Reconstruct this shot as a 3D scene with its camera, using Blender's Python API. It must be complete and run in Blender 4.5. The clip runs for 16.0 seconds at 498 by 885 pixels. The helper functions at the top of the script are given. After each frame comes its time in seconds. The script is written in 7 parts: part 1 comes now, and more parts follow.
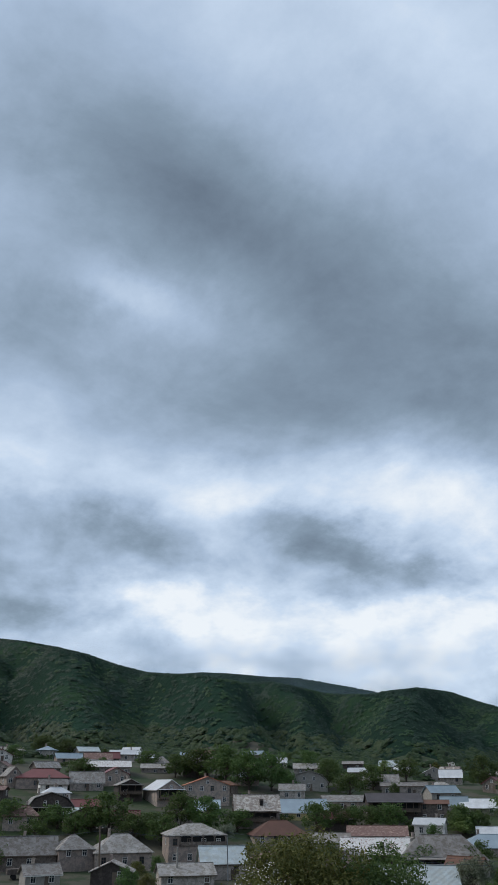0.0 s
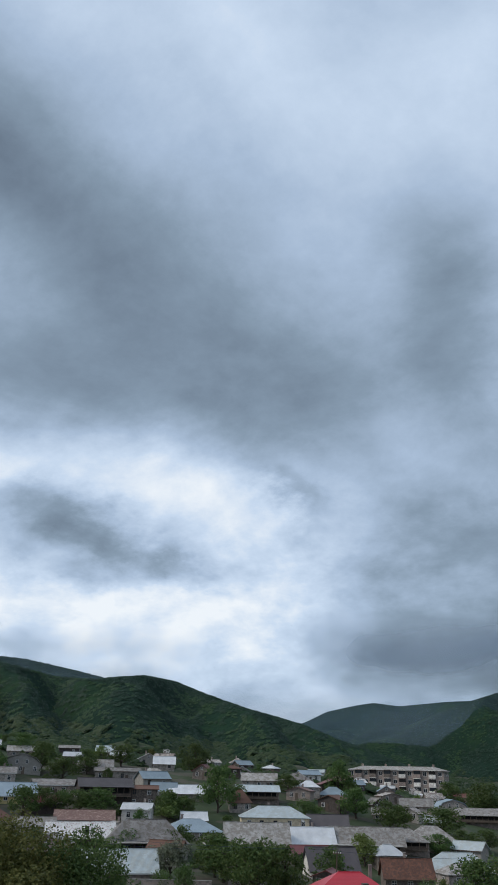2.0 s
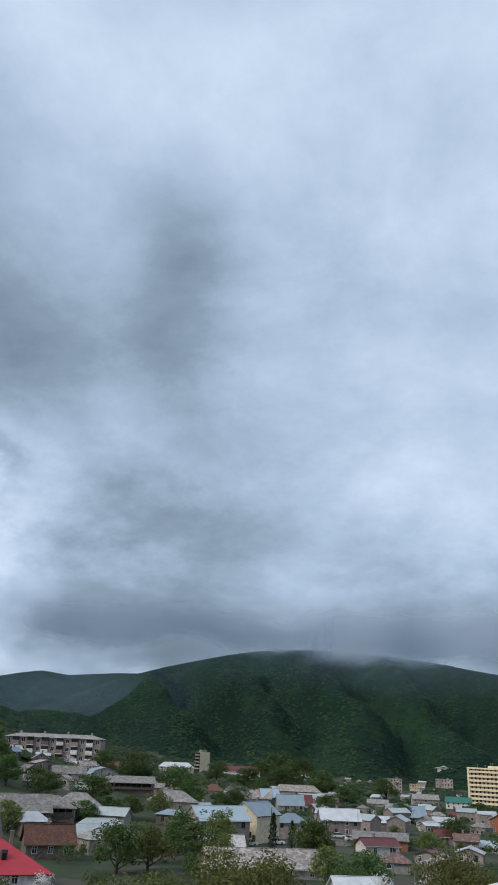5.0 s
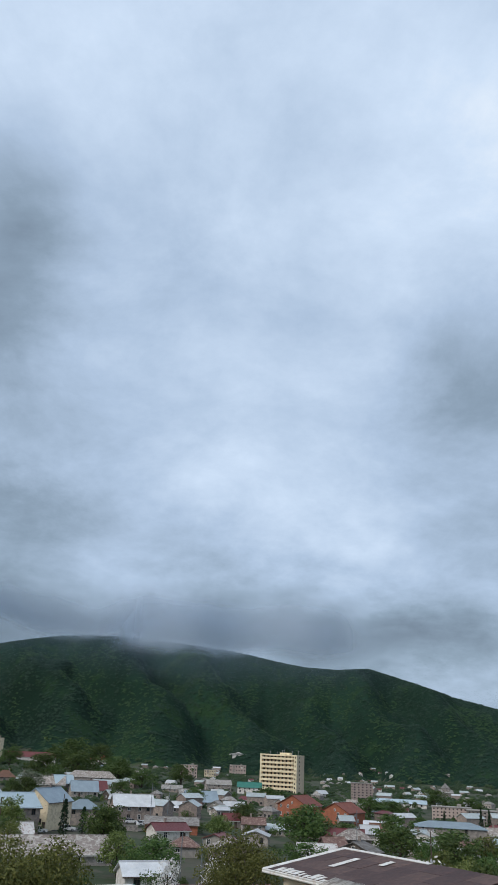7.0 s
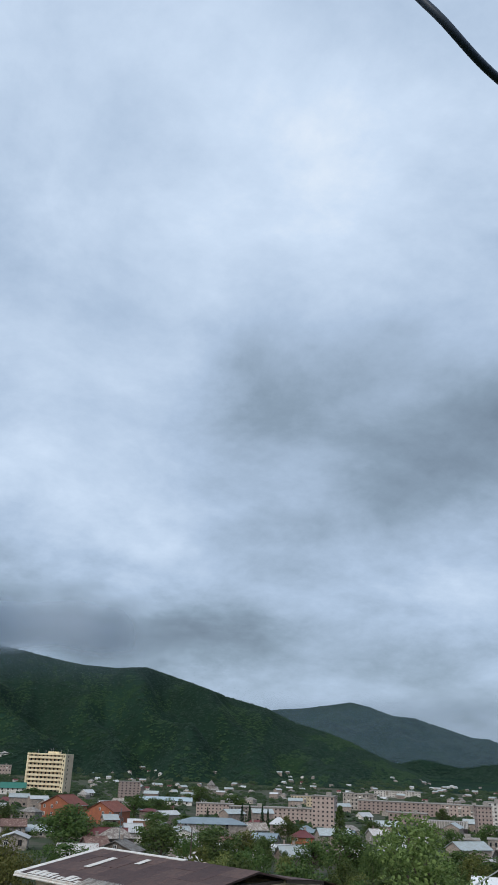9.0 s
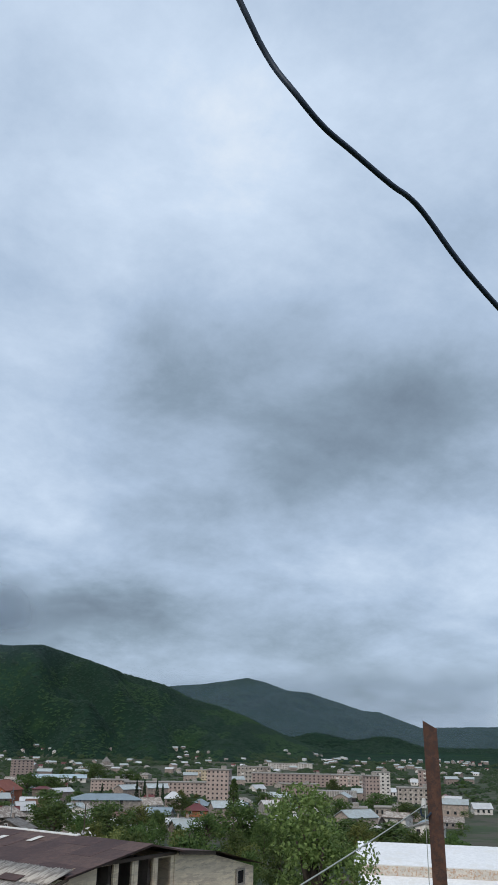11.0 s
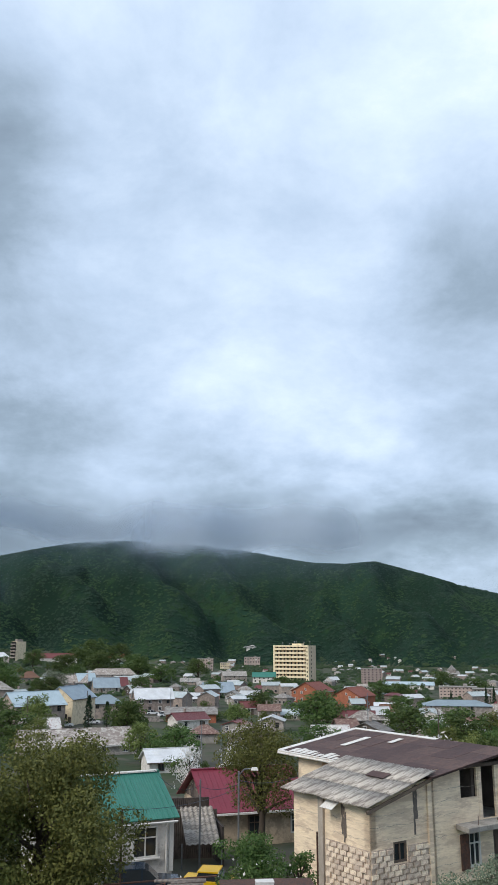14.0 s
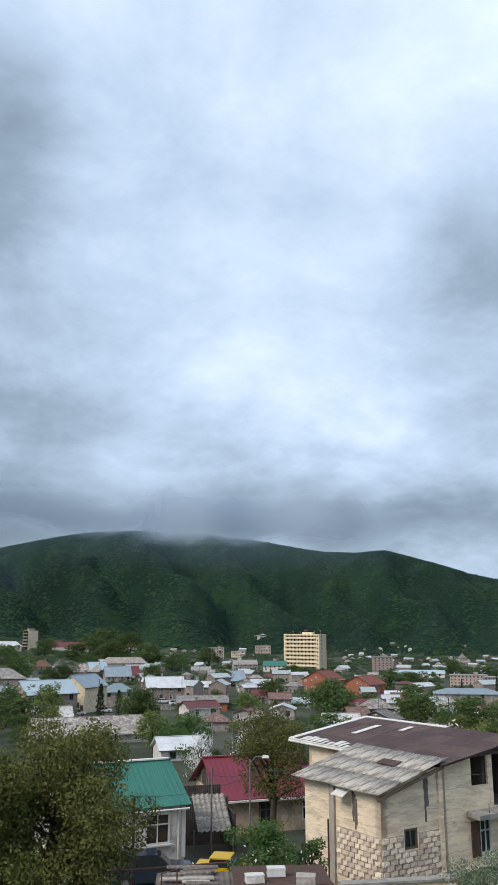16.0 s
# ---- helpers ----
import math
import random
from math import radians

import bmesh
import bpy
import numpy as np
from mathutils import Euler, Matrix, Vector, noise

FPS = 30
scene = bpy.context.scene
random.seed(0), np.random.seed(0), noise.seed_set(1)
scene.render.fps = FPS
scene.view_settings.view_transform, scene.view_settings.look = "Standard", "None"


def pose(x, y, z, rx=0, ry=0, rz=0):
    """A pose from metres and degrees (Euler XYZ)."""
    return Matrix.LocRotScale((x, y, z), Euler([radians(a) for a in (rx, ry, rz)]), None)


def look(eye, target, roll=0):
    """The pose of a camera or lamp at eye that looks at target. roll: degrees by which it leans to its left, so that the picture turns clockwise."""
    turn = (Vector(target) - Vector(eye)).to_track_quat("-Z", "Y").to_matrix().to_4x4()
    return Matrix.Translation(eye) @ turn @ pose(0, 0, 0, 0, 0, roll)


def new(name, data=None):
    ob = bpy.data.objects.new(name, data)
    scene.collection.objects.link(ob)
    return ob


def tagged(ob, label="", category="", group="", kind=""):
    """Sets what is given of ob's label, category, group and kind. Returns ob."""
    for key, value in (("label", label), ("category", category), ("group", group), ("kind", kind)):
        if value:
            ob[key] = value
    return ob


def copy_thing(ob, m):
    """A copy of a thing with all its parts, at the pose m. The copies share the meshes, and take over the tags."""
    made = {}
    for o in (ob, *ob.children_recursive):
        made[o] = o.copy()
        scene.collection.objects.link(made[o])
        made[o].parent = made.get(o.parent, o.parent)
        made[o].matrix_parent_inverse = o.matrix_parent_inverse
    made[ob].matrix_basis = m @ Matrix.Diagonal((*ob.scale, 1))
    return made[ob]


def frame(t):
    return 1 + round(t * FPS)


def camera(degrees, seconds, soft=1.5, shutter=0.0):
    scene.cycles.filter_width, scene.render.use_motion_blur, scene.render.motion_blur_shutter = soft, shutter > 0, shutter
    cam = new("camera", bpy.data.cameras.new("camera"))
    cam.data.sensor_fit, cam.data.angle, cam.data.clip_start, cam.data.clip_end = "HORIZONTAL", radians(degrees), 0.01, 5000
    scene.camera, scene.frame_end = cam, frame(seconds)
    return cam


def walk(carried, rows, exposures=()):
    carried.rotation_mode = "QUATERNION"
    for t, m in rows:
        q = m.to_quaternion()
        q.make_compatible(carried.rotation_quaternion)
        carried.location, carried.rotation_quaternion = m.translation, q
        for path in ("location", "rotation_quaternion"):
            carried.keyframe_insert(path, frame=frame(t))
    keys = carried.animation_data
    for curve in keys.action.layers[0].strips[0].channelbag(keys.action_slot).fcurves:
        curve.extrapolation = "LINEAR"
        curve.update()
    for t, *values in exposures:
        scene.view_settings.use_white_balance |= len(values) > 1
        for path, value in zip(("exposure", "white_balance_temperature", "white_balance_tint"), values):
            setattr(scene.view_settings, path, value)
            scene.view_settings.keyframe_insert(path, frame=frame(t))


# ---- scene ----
import collections

cam = camera(34.21, 16.0, soft=1.0)
PATH = [
    (0.00, pose(-0.10, 0, 30, 113.17, -0.02, 52.51)),
    (0.50, pose(-0.10, 0, 30, 112.96, -0.53, 47.63)),
    (1.00, pose(-0.10, 0, 30, 112.76, -0.78, 42.81)),
    (1.50, pose(-0.10, 0, 30, 112.62, -0.83, 38.22)),
    (2.00, pose(-0.10, 0, 30, 112.45, -1.17, 33.95)),
    (2.50, pose(-0.10, 0, 30, 112.23, -1.44, 29.84)),
    (3.00, pose(-0.10, 0, 30, 112.14, -1.67, 25.77)),
    (3.50, pose(-0.10, 0, 30, 112.10, -1.85, 21.71)),
    (3.70, pose(-0.10, 0, 30, 112.08, -1.91, 20.14)),
    (4.22, pose(-0.10, 0, 30, 111.86, -2.08, 16.40)),
    (4.75, pose(-0.10, 0, 30, 111.41, -2.24, 13.19)),
    (5.28, pose(-0.10, 0, 30, 110.96, -2.37, 10.14)),
    (5.80, pose(-0.10, 0, 30, 110.73, -2.42, 6.87)),
    (6.00, pose(-0.10, 0, 30, 110.69, -2.28, 5.52)),
    (6.50, pose(-0.10, 0, 30, 110.66, -2.42, 2.08)),
    (7.00, pose(-0.10, 0, 30, 110.87, -2.52, -1.64)),
    (7.50, pose(-0.07, 0, 30, 111.09, -2.56, -5.57)),
    (8.00, pose(0.02, 0.02, 30.008, 111.16, -2.39, -9.54)),
    (8.50, pose(0.09, 0.05, 30.02, 111.23, -2.28, -13.29)),
    (9.00, pose(0.157, 0.069, 30.032, 111.37, -2.09, -16.70)),
    (9.50, pose(0.146, 0.04, 30.005, 111.37, -1.91, -19.66)),
    (9.70, pose(0.142, 0.03, 30, 111.31, -1.80, -20.73)),
    (10.22, pose(0.138, 0.005, 29.99, 111.06, -1.53, -23.04)),
    (10.75, pose(0.134, -0.018, 29.982, 110.43, -1.17, -23.83)),
    (11.28, pose(0.132, -0.032, 29.976, 109.49, -0.78, -22.85)),
    (11.80, pose(0.131, -0.039, 29.974, 108.35, -0.42, -19.97)),
    (12.00, pose(0.137, -0.04, 29.98, 107.95, -0.33, -18.82)),
    (12.50, pose(0.144, -0.038, 29.988, 106.69, 0.02, -14.76)),
    (13.00, pose(0.154, 0.008, 30.021, 105.34, -0.14, -9.35)),
    (13.50, pose(0.08, 0.006, 30.01, 104.41, 0.24, -4.17)),
    (14.00, pose(0.00, 0, 30, 103.95, -0.08, -0.73)),
    (14.50, pose(0.00, 0, 30, 103.76, -0.60, 0.46)),
    (15.00, pose(0.00, 0, 30, 103.52, -0.12, 0.48)),
    (15.50, pose(0.00, 0, 30, 103.50, -0.14, 0.33)),
    (16.00, pose(0.00, 0, 30, 103.20, -0.00, -0.00)),
]
walk(cam, PATH, [(0, -0.03, 6550, 10), (3.5, 0.02, 6550, 10), (7.0, 0.12, 6550, 10), (9.0, 0.08, 6550, 10), (12.0, 0.06, 6650, 10.2), (14.0, 0.46, 6700, 10.3), (16.0, 0.44, 6700, 10.3)])

# ---- world, sun and sky ----
def sky_world():
    w = bpy.data.worlds.new("overcast_sky")
    scene.world = w
    w.use_nodes = True
    nt = w.node_tree
    nt.nodes.clear()
    N, L = nt.nodes.new, nt.links.new

    def m(op, a, b=None, c=None):
        n = N("ShaderNodeMath")
        n.operation = op
        for i, v in enumerate((a, b, c)):
            if v is None:
                continue
            if isinstance(v, (int, float)):
                n.inputs[i].default_value = v
            else:
                L(v, n.inputs[i])
        return n.outputs[0]

    tc = N("ShaderNodeTexCoord")
    sep = N("ShaderNodeSeparateXYZ")
    L(tc.outputs["Generated"], sep.inputs[0])
    X, Y, Z = sep.outputs
    # a flat cloud deck seen from below, so wisps stretch towards the horizon
    lift = m("ADD", m("MAXIMUM", Z, 0.0), 0.36)
    comb = N("ShaderNodeCombineXYZ")
    L(m("DIVIDE", X, lift), comb.inputs[0])
    L(m("DIVIDE", Y, lift), comb.inputs[1])

    def cloud(scale, detail, rough, dist, offset):
        n = N("ShaderNodeTexNoise")
        mp = N("ShaderNodeMapping")
        mp.inputs["Location"].default_value = (offset, offset * 0.7, 0)
        L(comb.outputs[0], mp.inputs[0])
        L(mp.outputs[0], n.inputs["Vector"])
        n.inputs["Scale"].default_value, n.inputs["Detail"].default_value = scale, detail
        n.inputs["Roughness"].default_value, n.inputs["Distortion"].default_value = rough, dist
        return n.outputs[0]

    wisp = cloud(1.1, 7, 0.52, 0.2, 3.0)
    fine = cloud(3.4, 9, 0.64, 0.15, 9.0)
    warp_a, warp_e = cloud(2.6, 8, 0.64, 0.1, 17.0), cloud(2.6, 8, 0.64, 0.1, 31.0)
    az = m("MULTIPLY", m("ARCTAN2", X, Y), 57.2958)
    el = m("MULTIPLY", m("ARCSINE", Z), 57.2958)
    az_, el_plain = az, el
    az = m("ADD", az, m("MULTIPLY", m("SUBTRACT", warp_a, 0.5), 13.0))
    el = m("ADD", el, m("MULTIPLY", m("SUBTRACT", warp_e, 0.5), 7.0))
    total = m("ADD", BASE, m("MULTIPLY", m("SUBTRACT", wisp, 0.5), 0.55))
    total = m("ADD", total, m("MULTIPLY", m("SUBTRACT", fine, 0.5), 0.62))
    # broken cumulus low in the sky, fading upwards and towards the east
    low = N("ShaderNodeCombineXYZ")
    L(m("MULTIPLY", az_, 0.075), low.inputs[0])
    L(m("MULTIPLY", el_plain, 0.11), low.inputs[1])
    puff = N("ShaderNodeTexNoise")
    L(low.outputs[0], puff.inputs["Vector"])
    puff.inputs["Scale"].default_value, puff.inputs["Detail"].default_value, puff.inputs["Roughness"].default_value, puff.inputs["Distortion"].default_value = 2.1, 8, 0.55, 0.15
    up = m("SMOOTH_MIN", m("MAXIMUM", m("DIVIDE", m("SUBTRACT", 24.0, el), 10.0), 0.0), 1.0, 0.2)
    side = m("MINIMUM", m("MAXIMUM", m("DIVIDE", m("SUBTRACT", -6.0, az), 25.0), 0.25), 1.0)
    total = m("ADD", total, m("MULTIPLY", m("MULTIPLY", m("SUBTRACT", puff.outputs[0], 0.5), 1.1), m("MULTIPLY", up, side)))
    for a0, e0, ra, re, tilt, amp in CLOUDS:
        c, s = math.cos(radians(tilt)), math.sin(radians(tilt))
        da, de = m("SUBTRACT", az, a0), m("SUBTRACT", el, e0)
        u = m("DIVIDE", m("ADD", m("MULTIPLY", da, c), m("MULTIPLY", de, s)), ra)
        v = m("DIVIDE", m("SUBTRACT", m("MULTIPLY", de, c), m("MULTIPLY", da, s)), re)
        q = m("ADD", m("MULTIPLY", u, u), m("MULTIPLY", v, v))
        total = m("MULTIPLY_ADD", m("EXPONENT", m("MULTIPLY", q, -0.8)), amp, total)
    ramp = N("ShaderNodeValToRGB")
    el_ = ramp.color_ramp.elements
    el_[0].position, el_[0].color = 0.0, (0.12, 0.16, 0.215, 1)
    el_[1].position, el_[1].color = 1.0, (0.90, 0.96, 1.02, 1)
    for p, col in ((0.3, (0.25, 0.335, 0.435, 1)), (0.55, (0.415, 0.535, 0.705, 1)), (0.78, (0.605, 0.735, 0.91, 1))):
        e = el_.new(p)
        e.color = col
    L(total, ramp.inputs[0])
    sky = N("ShaderNodeTexSky")
    sky.sky_type, sky.sun_disc = "NISHITA", False
    sky.sun_elevation, sky.sun_rotation = radians(48), radians(-150)
    dim = N("ShaderNodeMix")
    dim.data_type = "RGBA"
    dim.blend_type = "MULTIPLY"
    dim.inputs[0].default_value = 1
    L(sky.outputs[0], dim.inputs[6])
    dim.inputs[7].default_value = (0.1, 0.1, 0.1, 1)
    mix = N("ShaderNodeMix")
    mix.data_type = "RGBA"
    mix.inputs[0].default_value = 0.93
    L(dim.outputs[2], mix.inputs[6])
    L(ramp.outputs[0], mix.inputs[7])
    bg, out = N("ShaderNodeBackground"), N("ShaderNodeOutputWorld")
    L(mix.outputs[2], bg.inputs[0])
    bg.inputs[1].default_value = 1.0
    L(bg.outputs[0], out.inputs[0])


# cloud masses: azimuth, elevation, half extents, tilt (degrees) and lightness
BASE = 0.65
CLOUDS_WEST = (
    (-66.0, 43.0, 13, 5.5, -22, -0.22), (-56.0, 39.0, 13, 6.5, -25, -0.28), (-43.0, 32.0, 12, 7.0, -30, -0.27), (-33.0, 27.5, 9, 6.0, -20, -0.20),
    (-70.0, 31.0, 6, 4.0, -10, -0.25), (-62.0, 27.5, 10, 3.0, -5, -0.20), (-63.0, 33.0, 5, 1.3, -20, 0.26), (-48.0, 24.5, 14, 3.0, 0, -0.16),
    (-37.0, 48.0, 9, 4.0, -30, 0.16), (-27.0, 45.0, 9, 4.0, -20, 0.08),
)
CLOUDS_LOW_WEST = (
    (-52.0, 19.5, 18, 2.0, -3, 0.26), (-40.0, 20.0, 8, 3.0, -10, 0.12), (-62.0, 16.3, 5, 2.2, -10, -0.34), (-68.5, 14.0, 5, 3.0, 0, -0.32),
    (-50.5, 17.4, 4, 1.3, -5, -0.24), (-45.0, 16.0, 4, 1.3, -15, -0.30), (-38.5, 13.6, 4.5, 1.1, -18, -0.30), (-46.0, 13.6, 4, 0.8, -10, -0.16), (-56.0, 11.5, 9, 2.0, 0, 0.30),
    (-40.0, 10.0, 9, 3.0, 0, 0.34), (-34.0, 14.0, 5, 6.0, 0, 0.24), (-67.0, 10.6, 6, 1.2, -5, -0.26), (-51.0, 8.2, 6, 0.8, 0, -0.08),
)
CLOUDS_MIDDLE = (
    (-18.0, 33.0, 4, 5.5, 20, -0.24), (-17.5, 27.0, 5, 4.0, 0, -0.20), (-25.0, 29.0, 6, 4.0, 0, -0.10), (-32.0, 18.8, 2.4, 0.9, -35, -0.32),
    (-23.0, 15.5, 7, 3.0, -5, -0.24), (-14.0, 14.0, 7, 2.5, 0, -0.24), (-8.0, 15.0, 5, 3.0, 0, -0.08), (-20.0, 8.0, 9, 2.8, 0, -0.22),
    (-9.0, 7.6, 13, 2.6, -3, -0.30), (-18.0, 6.2, 6, 1.6, 0, -0.22), (-14.0, 46.0, 8, 4.0, 0, 0.14), (8.0, 46.0, 12, 5.0, 0, 0.08), (0.0, 34.0, 12, 6.0, 0, -0.06),
)
CLOUDS_EAST = (
    (17.0, 26.0, 5, 6.0, -20, -0.26), (30.0, 20.5, 11, 4.8, 12, -0.30), (38.0, 23.0, 9, 5.0, 0, -0.18), (26.0, 28.0, 13, 3.0, 25, -0.14), (20.0, 14.0, 9, 3.0, 0, -0.10),
    (27.0, 10.0, 6, 2.0, 0, 0.10), (4.5, 8.6, 9, 3.4, -8, -0.30), (12.0, 7.4, 6, 2.2, -10, -0.24), (22.0, 42.0, 8, 5.0, 0, 0.10), (30.0, 5.5, 11, 3.6, 0, -0.24), (21.0, 10.0, 9, 3.5, 0, -0.12),
)
CLOUDS = CLOUDS_WEST + CLOUDS_LOW_WEST + CLOUDS_MIDDLE + CLOUDS_EAST
sky_world()
sun_data = bpy.data.lights.new("sun", "SUN")
sun_data.energy, sun_data.angle, sun_data.color = 2.0, radians(25), (1.0, 0.96, 0.9)
sun = new("sun", sun_data)
sun.matrix_world = look((0, 0, 300), (66, 60, 220))

# ---- materials ----
def material(name, color, rough=0.85, var=0.25, big=0.4, small=9.0, bump=0.3, metal=0.0, second=None, ribs=0.0, spread=0.0, amount=0.5, gloss=0.3, stretch=None, depth=0.05):
    """Base colour broken by two noises, with an optional second colour in blotches, ribs across local x and random tone per object."""
    mt = bpy.data.materials.new(name)
    mt.use_nodes = True
    nt = mt.node_tree
    N, L = nt.nodes.new, nt.links.new
    bsdf = nt.nodes["Principled BSDF"]
    tc = N("ShaderNodeTexCoord")
    src = tc.outputs["Object"]
    if stretch:
        mp = N("ShaderNodeMapping")
        mp.inputs["Scale"].default_value = stretch
        L(src, mp.inputs[0])
        src = mp.outputs[0]

    def nz(scale, detail, rough_=0.6):
        n = N("ShaderNodeTexNoise")
        n.inputs["Scale"].default_value, n.inputs["Detail"].default_value, n.inputs["Roughness"].default_value = scale, detail, rough_
        L(src, n.inputs["Vector"])
        return n.outputs[0]

    def mix(f, a, b, blend="MIX"):
        n = N("ShaderNodeMix")
        n.data_type, n.blend_type = "RGBA", blend
        for s, v in ((0, f), (6, a), (7, b)):
            if isinstance(v, (int, float)):
                n.inputs[s].default_value = v
            elif isinstance(v, tuple):
                n.inputs[s].default_value = (*v, 1)
            else:
                L(v, n.inputs[s])
        return n.outputs[2]

    def span(v, a, b, c, d):
        n = N("ShaderNodeMapRange")
        n.inputs[1].default_value, n.inputs[2].default_value, n.inputs[3].default_value, n.inputs[4].default_value = a, b, c, d
        L(v, n.inputs[0])
        return n.outputs[0]

    b, s = nz(big, 4), nz(small, 5)
    lo, hi = tuple(c * (1 - var) for c in color), tuple(min(1, c * (1 + var)) for c in color)
    col = mix(span(b, 0.3, 0.7, 0, 1), lo, hi)
    col = mix(span(s, 0.25, 0.75, 0, 0.5), col, tuple(c * 0.6 for c in color))
    if second:
        col = mix(span(nz(big * 2.3, 6, 0.7), 0.62 - amount * 0.3, 0.68 - amount * 0.25, 0, 0.9), col, second)
    if spread:
        oi = N("ShaderNodeObjectInfo")
        hsv = N("ShaderNodeHueSaturation")
        L(span(oi.outputs["Random"], 0, 1, 1 - spread, 1 + spread), hsv.inputs["Value"])
        L(span(oi.outputs["Random"], 0, 1, 0.5 - 0.03 * spread, 0.5 + 0.03 * spread), hsv.inputs["Hue"])
        L(col, hsv.inputs["Color"])
        col = hsv.outputs[0]
    L(col, bsdf.inputs["Base Color"])
    bsdf.inputs["Roughness"].default_value = rough
    bsdf.inputs["Specular IOR Level"].default_value = gloss
    bsdf.inputs["Metallic"].default_value = metal
    height = s
    if ribs:
        wv = N("ShaderNodeTexWave")
        wv.inputs["Scale"].default_value = ribs
        L(src, wv.inputs["Vector"])
        add = N("ShaderNodeMath")
        add.inputs[1].default_value = 0.0
        L(wv.outputs[1], add.inputs[0])
        height = add.outputs[0]
    bp = N("ShaderNodeBump")
    bp.inputs["Strength"].default_value, bp.inputs["Distance"].default_value = bump, depth
    L(height, bp.inputs["Height"])
    L(bp.outputs[0], bsdf.inputs["Normal"])
    return mt


def leaf_material(name, color, second, spread=0.25):
    mt = bpy.data.materials.new(name)
    mt.use_nodes = True
    nt = mt.node_tree
    N, L = nt.nodes.new, nt.links.new
    bsdf = nt.nodes["Principled BSDF"]
    geo, oi, ramp, hsv = N("ShaderNodeNewGeometry"), N("ShaderNodeObjectInfo"), N("ShaderNodeMix"), N("ShaderNodeHueSaturation")
    ramp.data_type = "RGBA"
    ramp.inputs[6].default_value, ramp.inputs[7].default_value = (*color, 1), (*second, 1)
    L(geo.outputs["Random Per Island"], ramp.inputs[0])
    mr = N("ShaderNodeMapRange")
    mr.inputs[3].default_value, mr.inputs[4].default_value = 1 - spread, 1 + spread
    L(oi.outputs["Random"], mr.inputs[0])
    L(mr.outputs[0], hsv.inputs["Value"])
    mh = N("ShaderNodeMapRange")
    mh.inputs[3].default_value, mh.inputs[4].default_value = 0.475, 0.515
    L(oi.outputs["Random"], mh.inputs[0])
    L(mh.outputs[0], hsv.inputs["Hue"])
    L(ramp.outputs[2], hsv.inputs["Color"])
    L(hsv.outputs[0], bsdf.inputs["Base Color"])
    bsdf.inputs["Roughness"].default_value = 0.6
    bsdf.inputs["Specular IOR Level"].default_value = 0.2
    tr, mx, out = N("ShaderNodeBsdfTranslucent"), N("ShaderNodeMixShader"), nt.nodes["Material Output"]
    L(hsv.outputs[0], tr.inputs[0])
    mx.inputs[0].default_value = 0.3
    L(bsdf.outputs[0], mx.inputs[1])
    L(tr.outputs[0], mx.inputs[2])
    L(mx.outputs[0], out.inputs[0])
    return mt


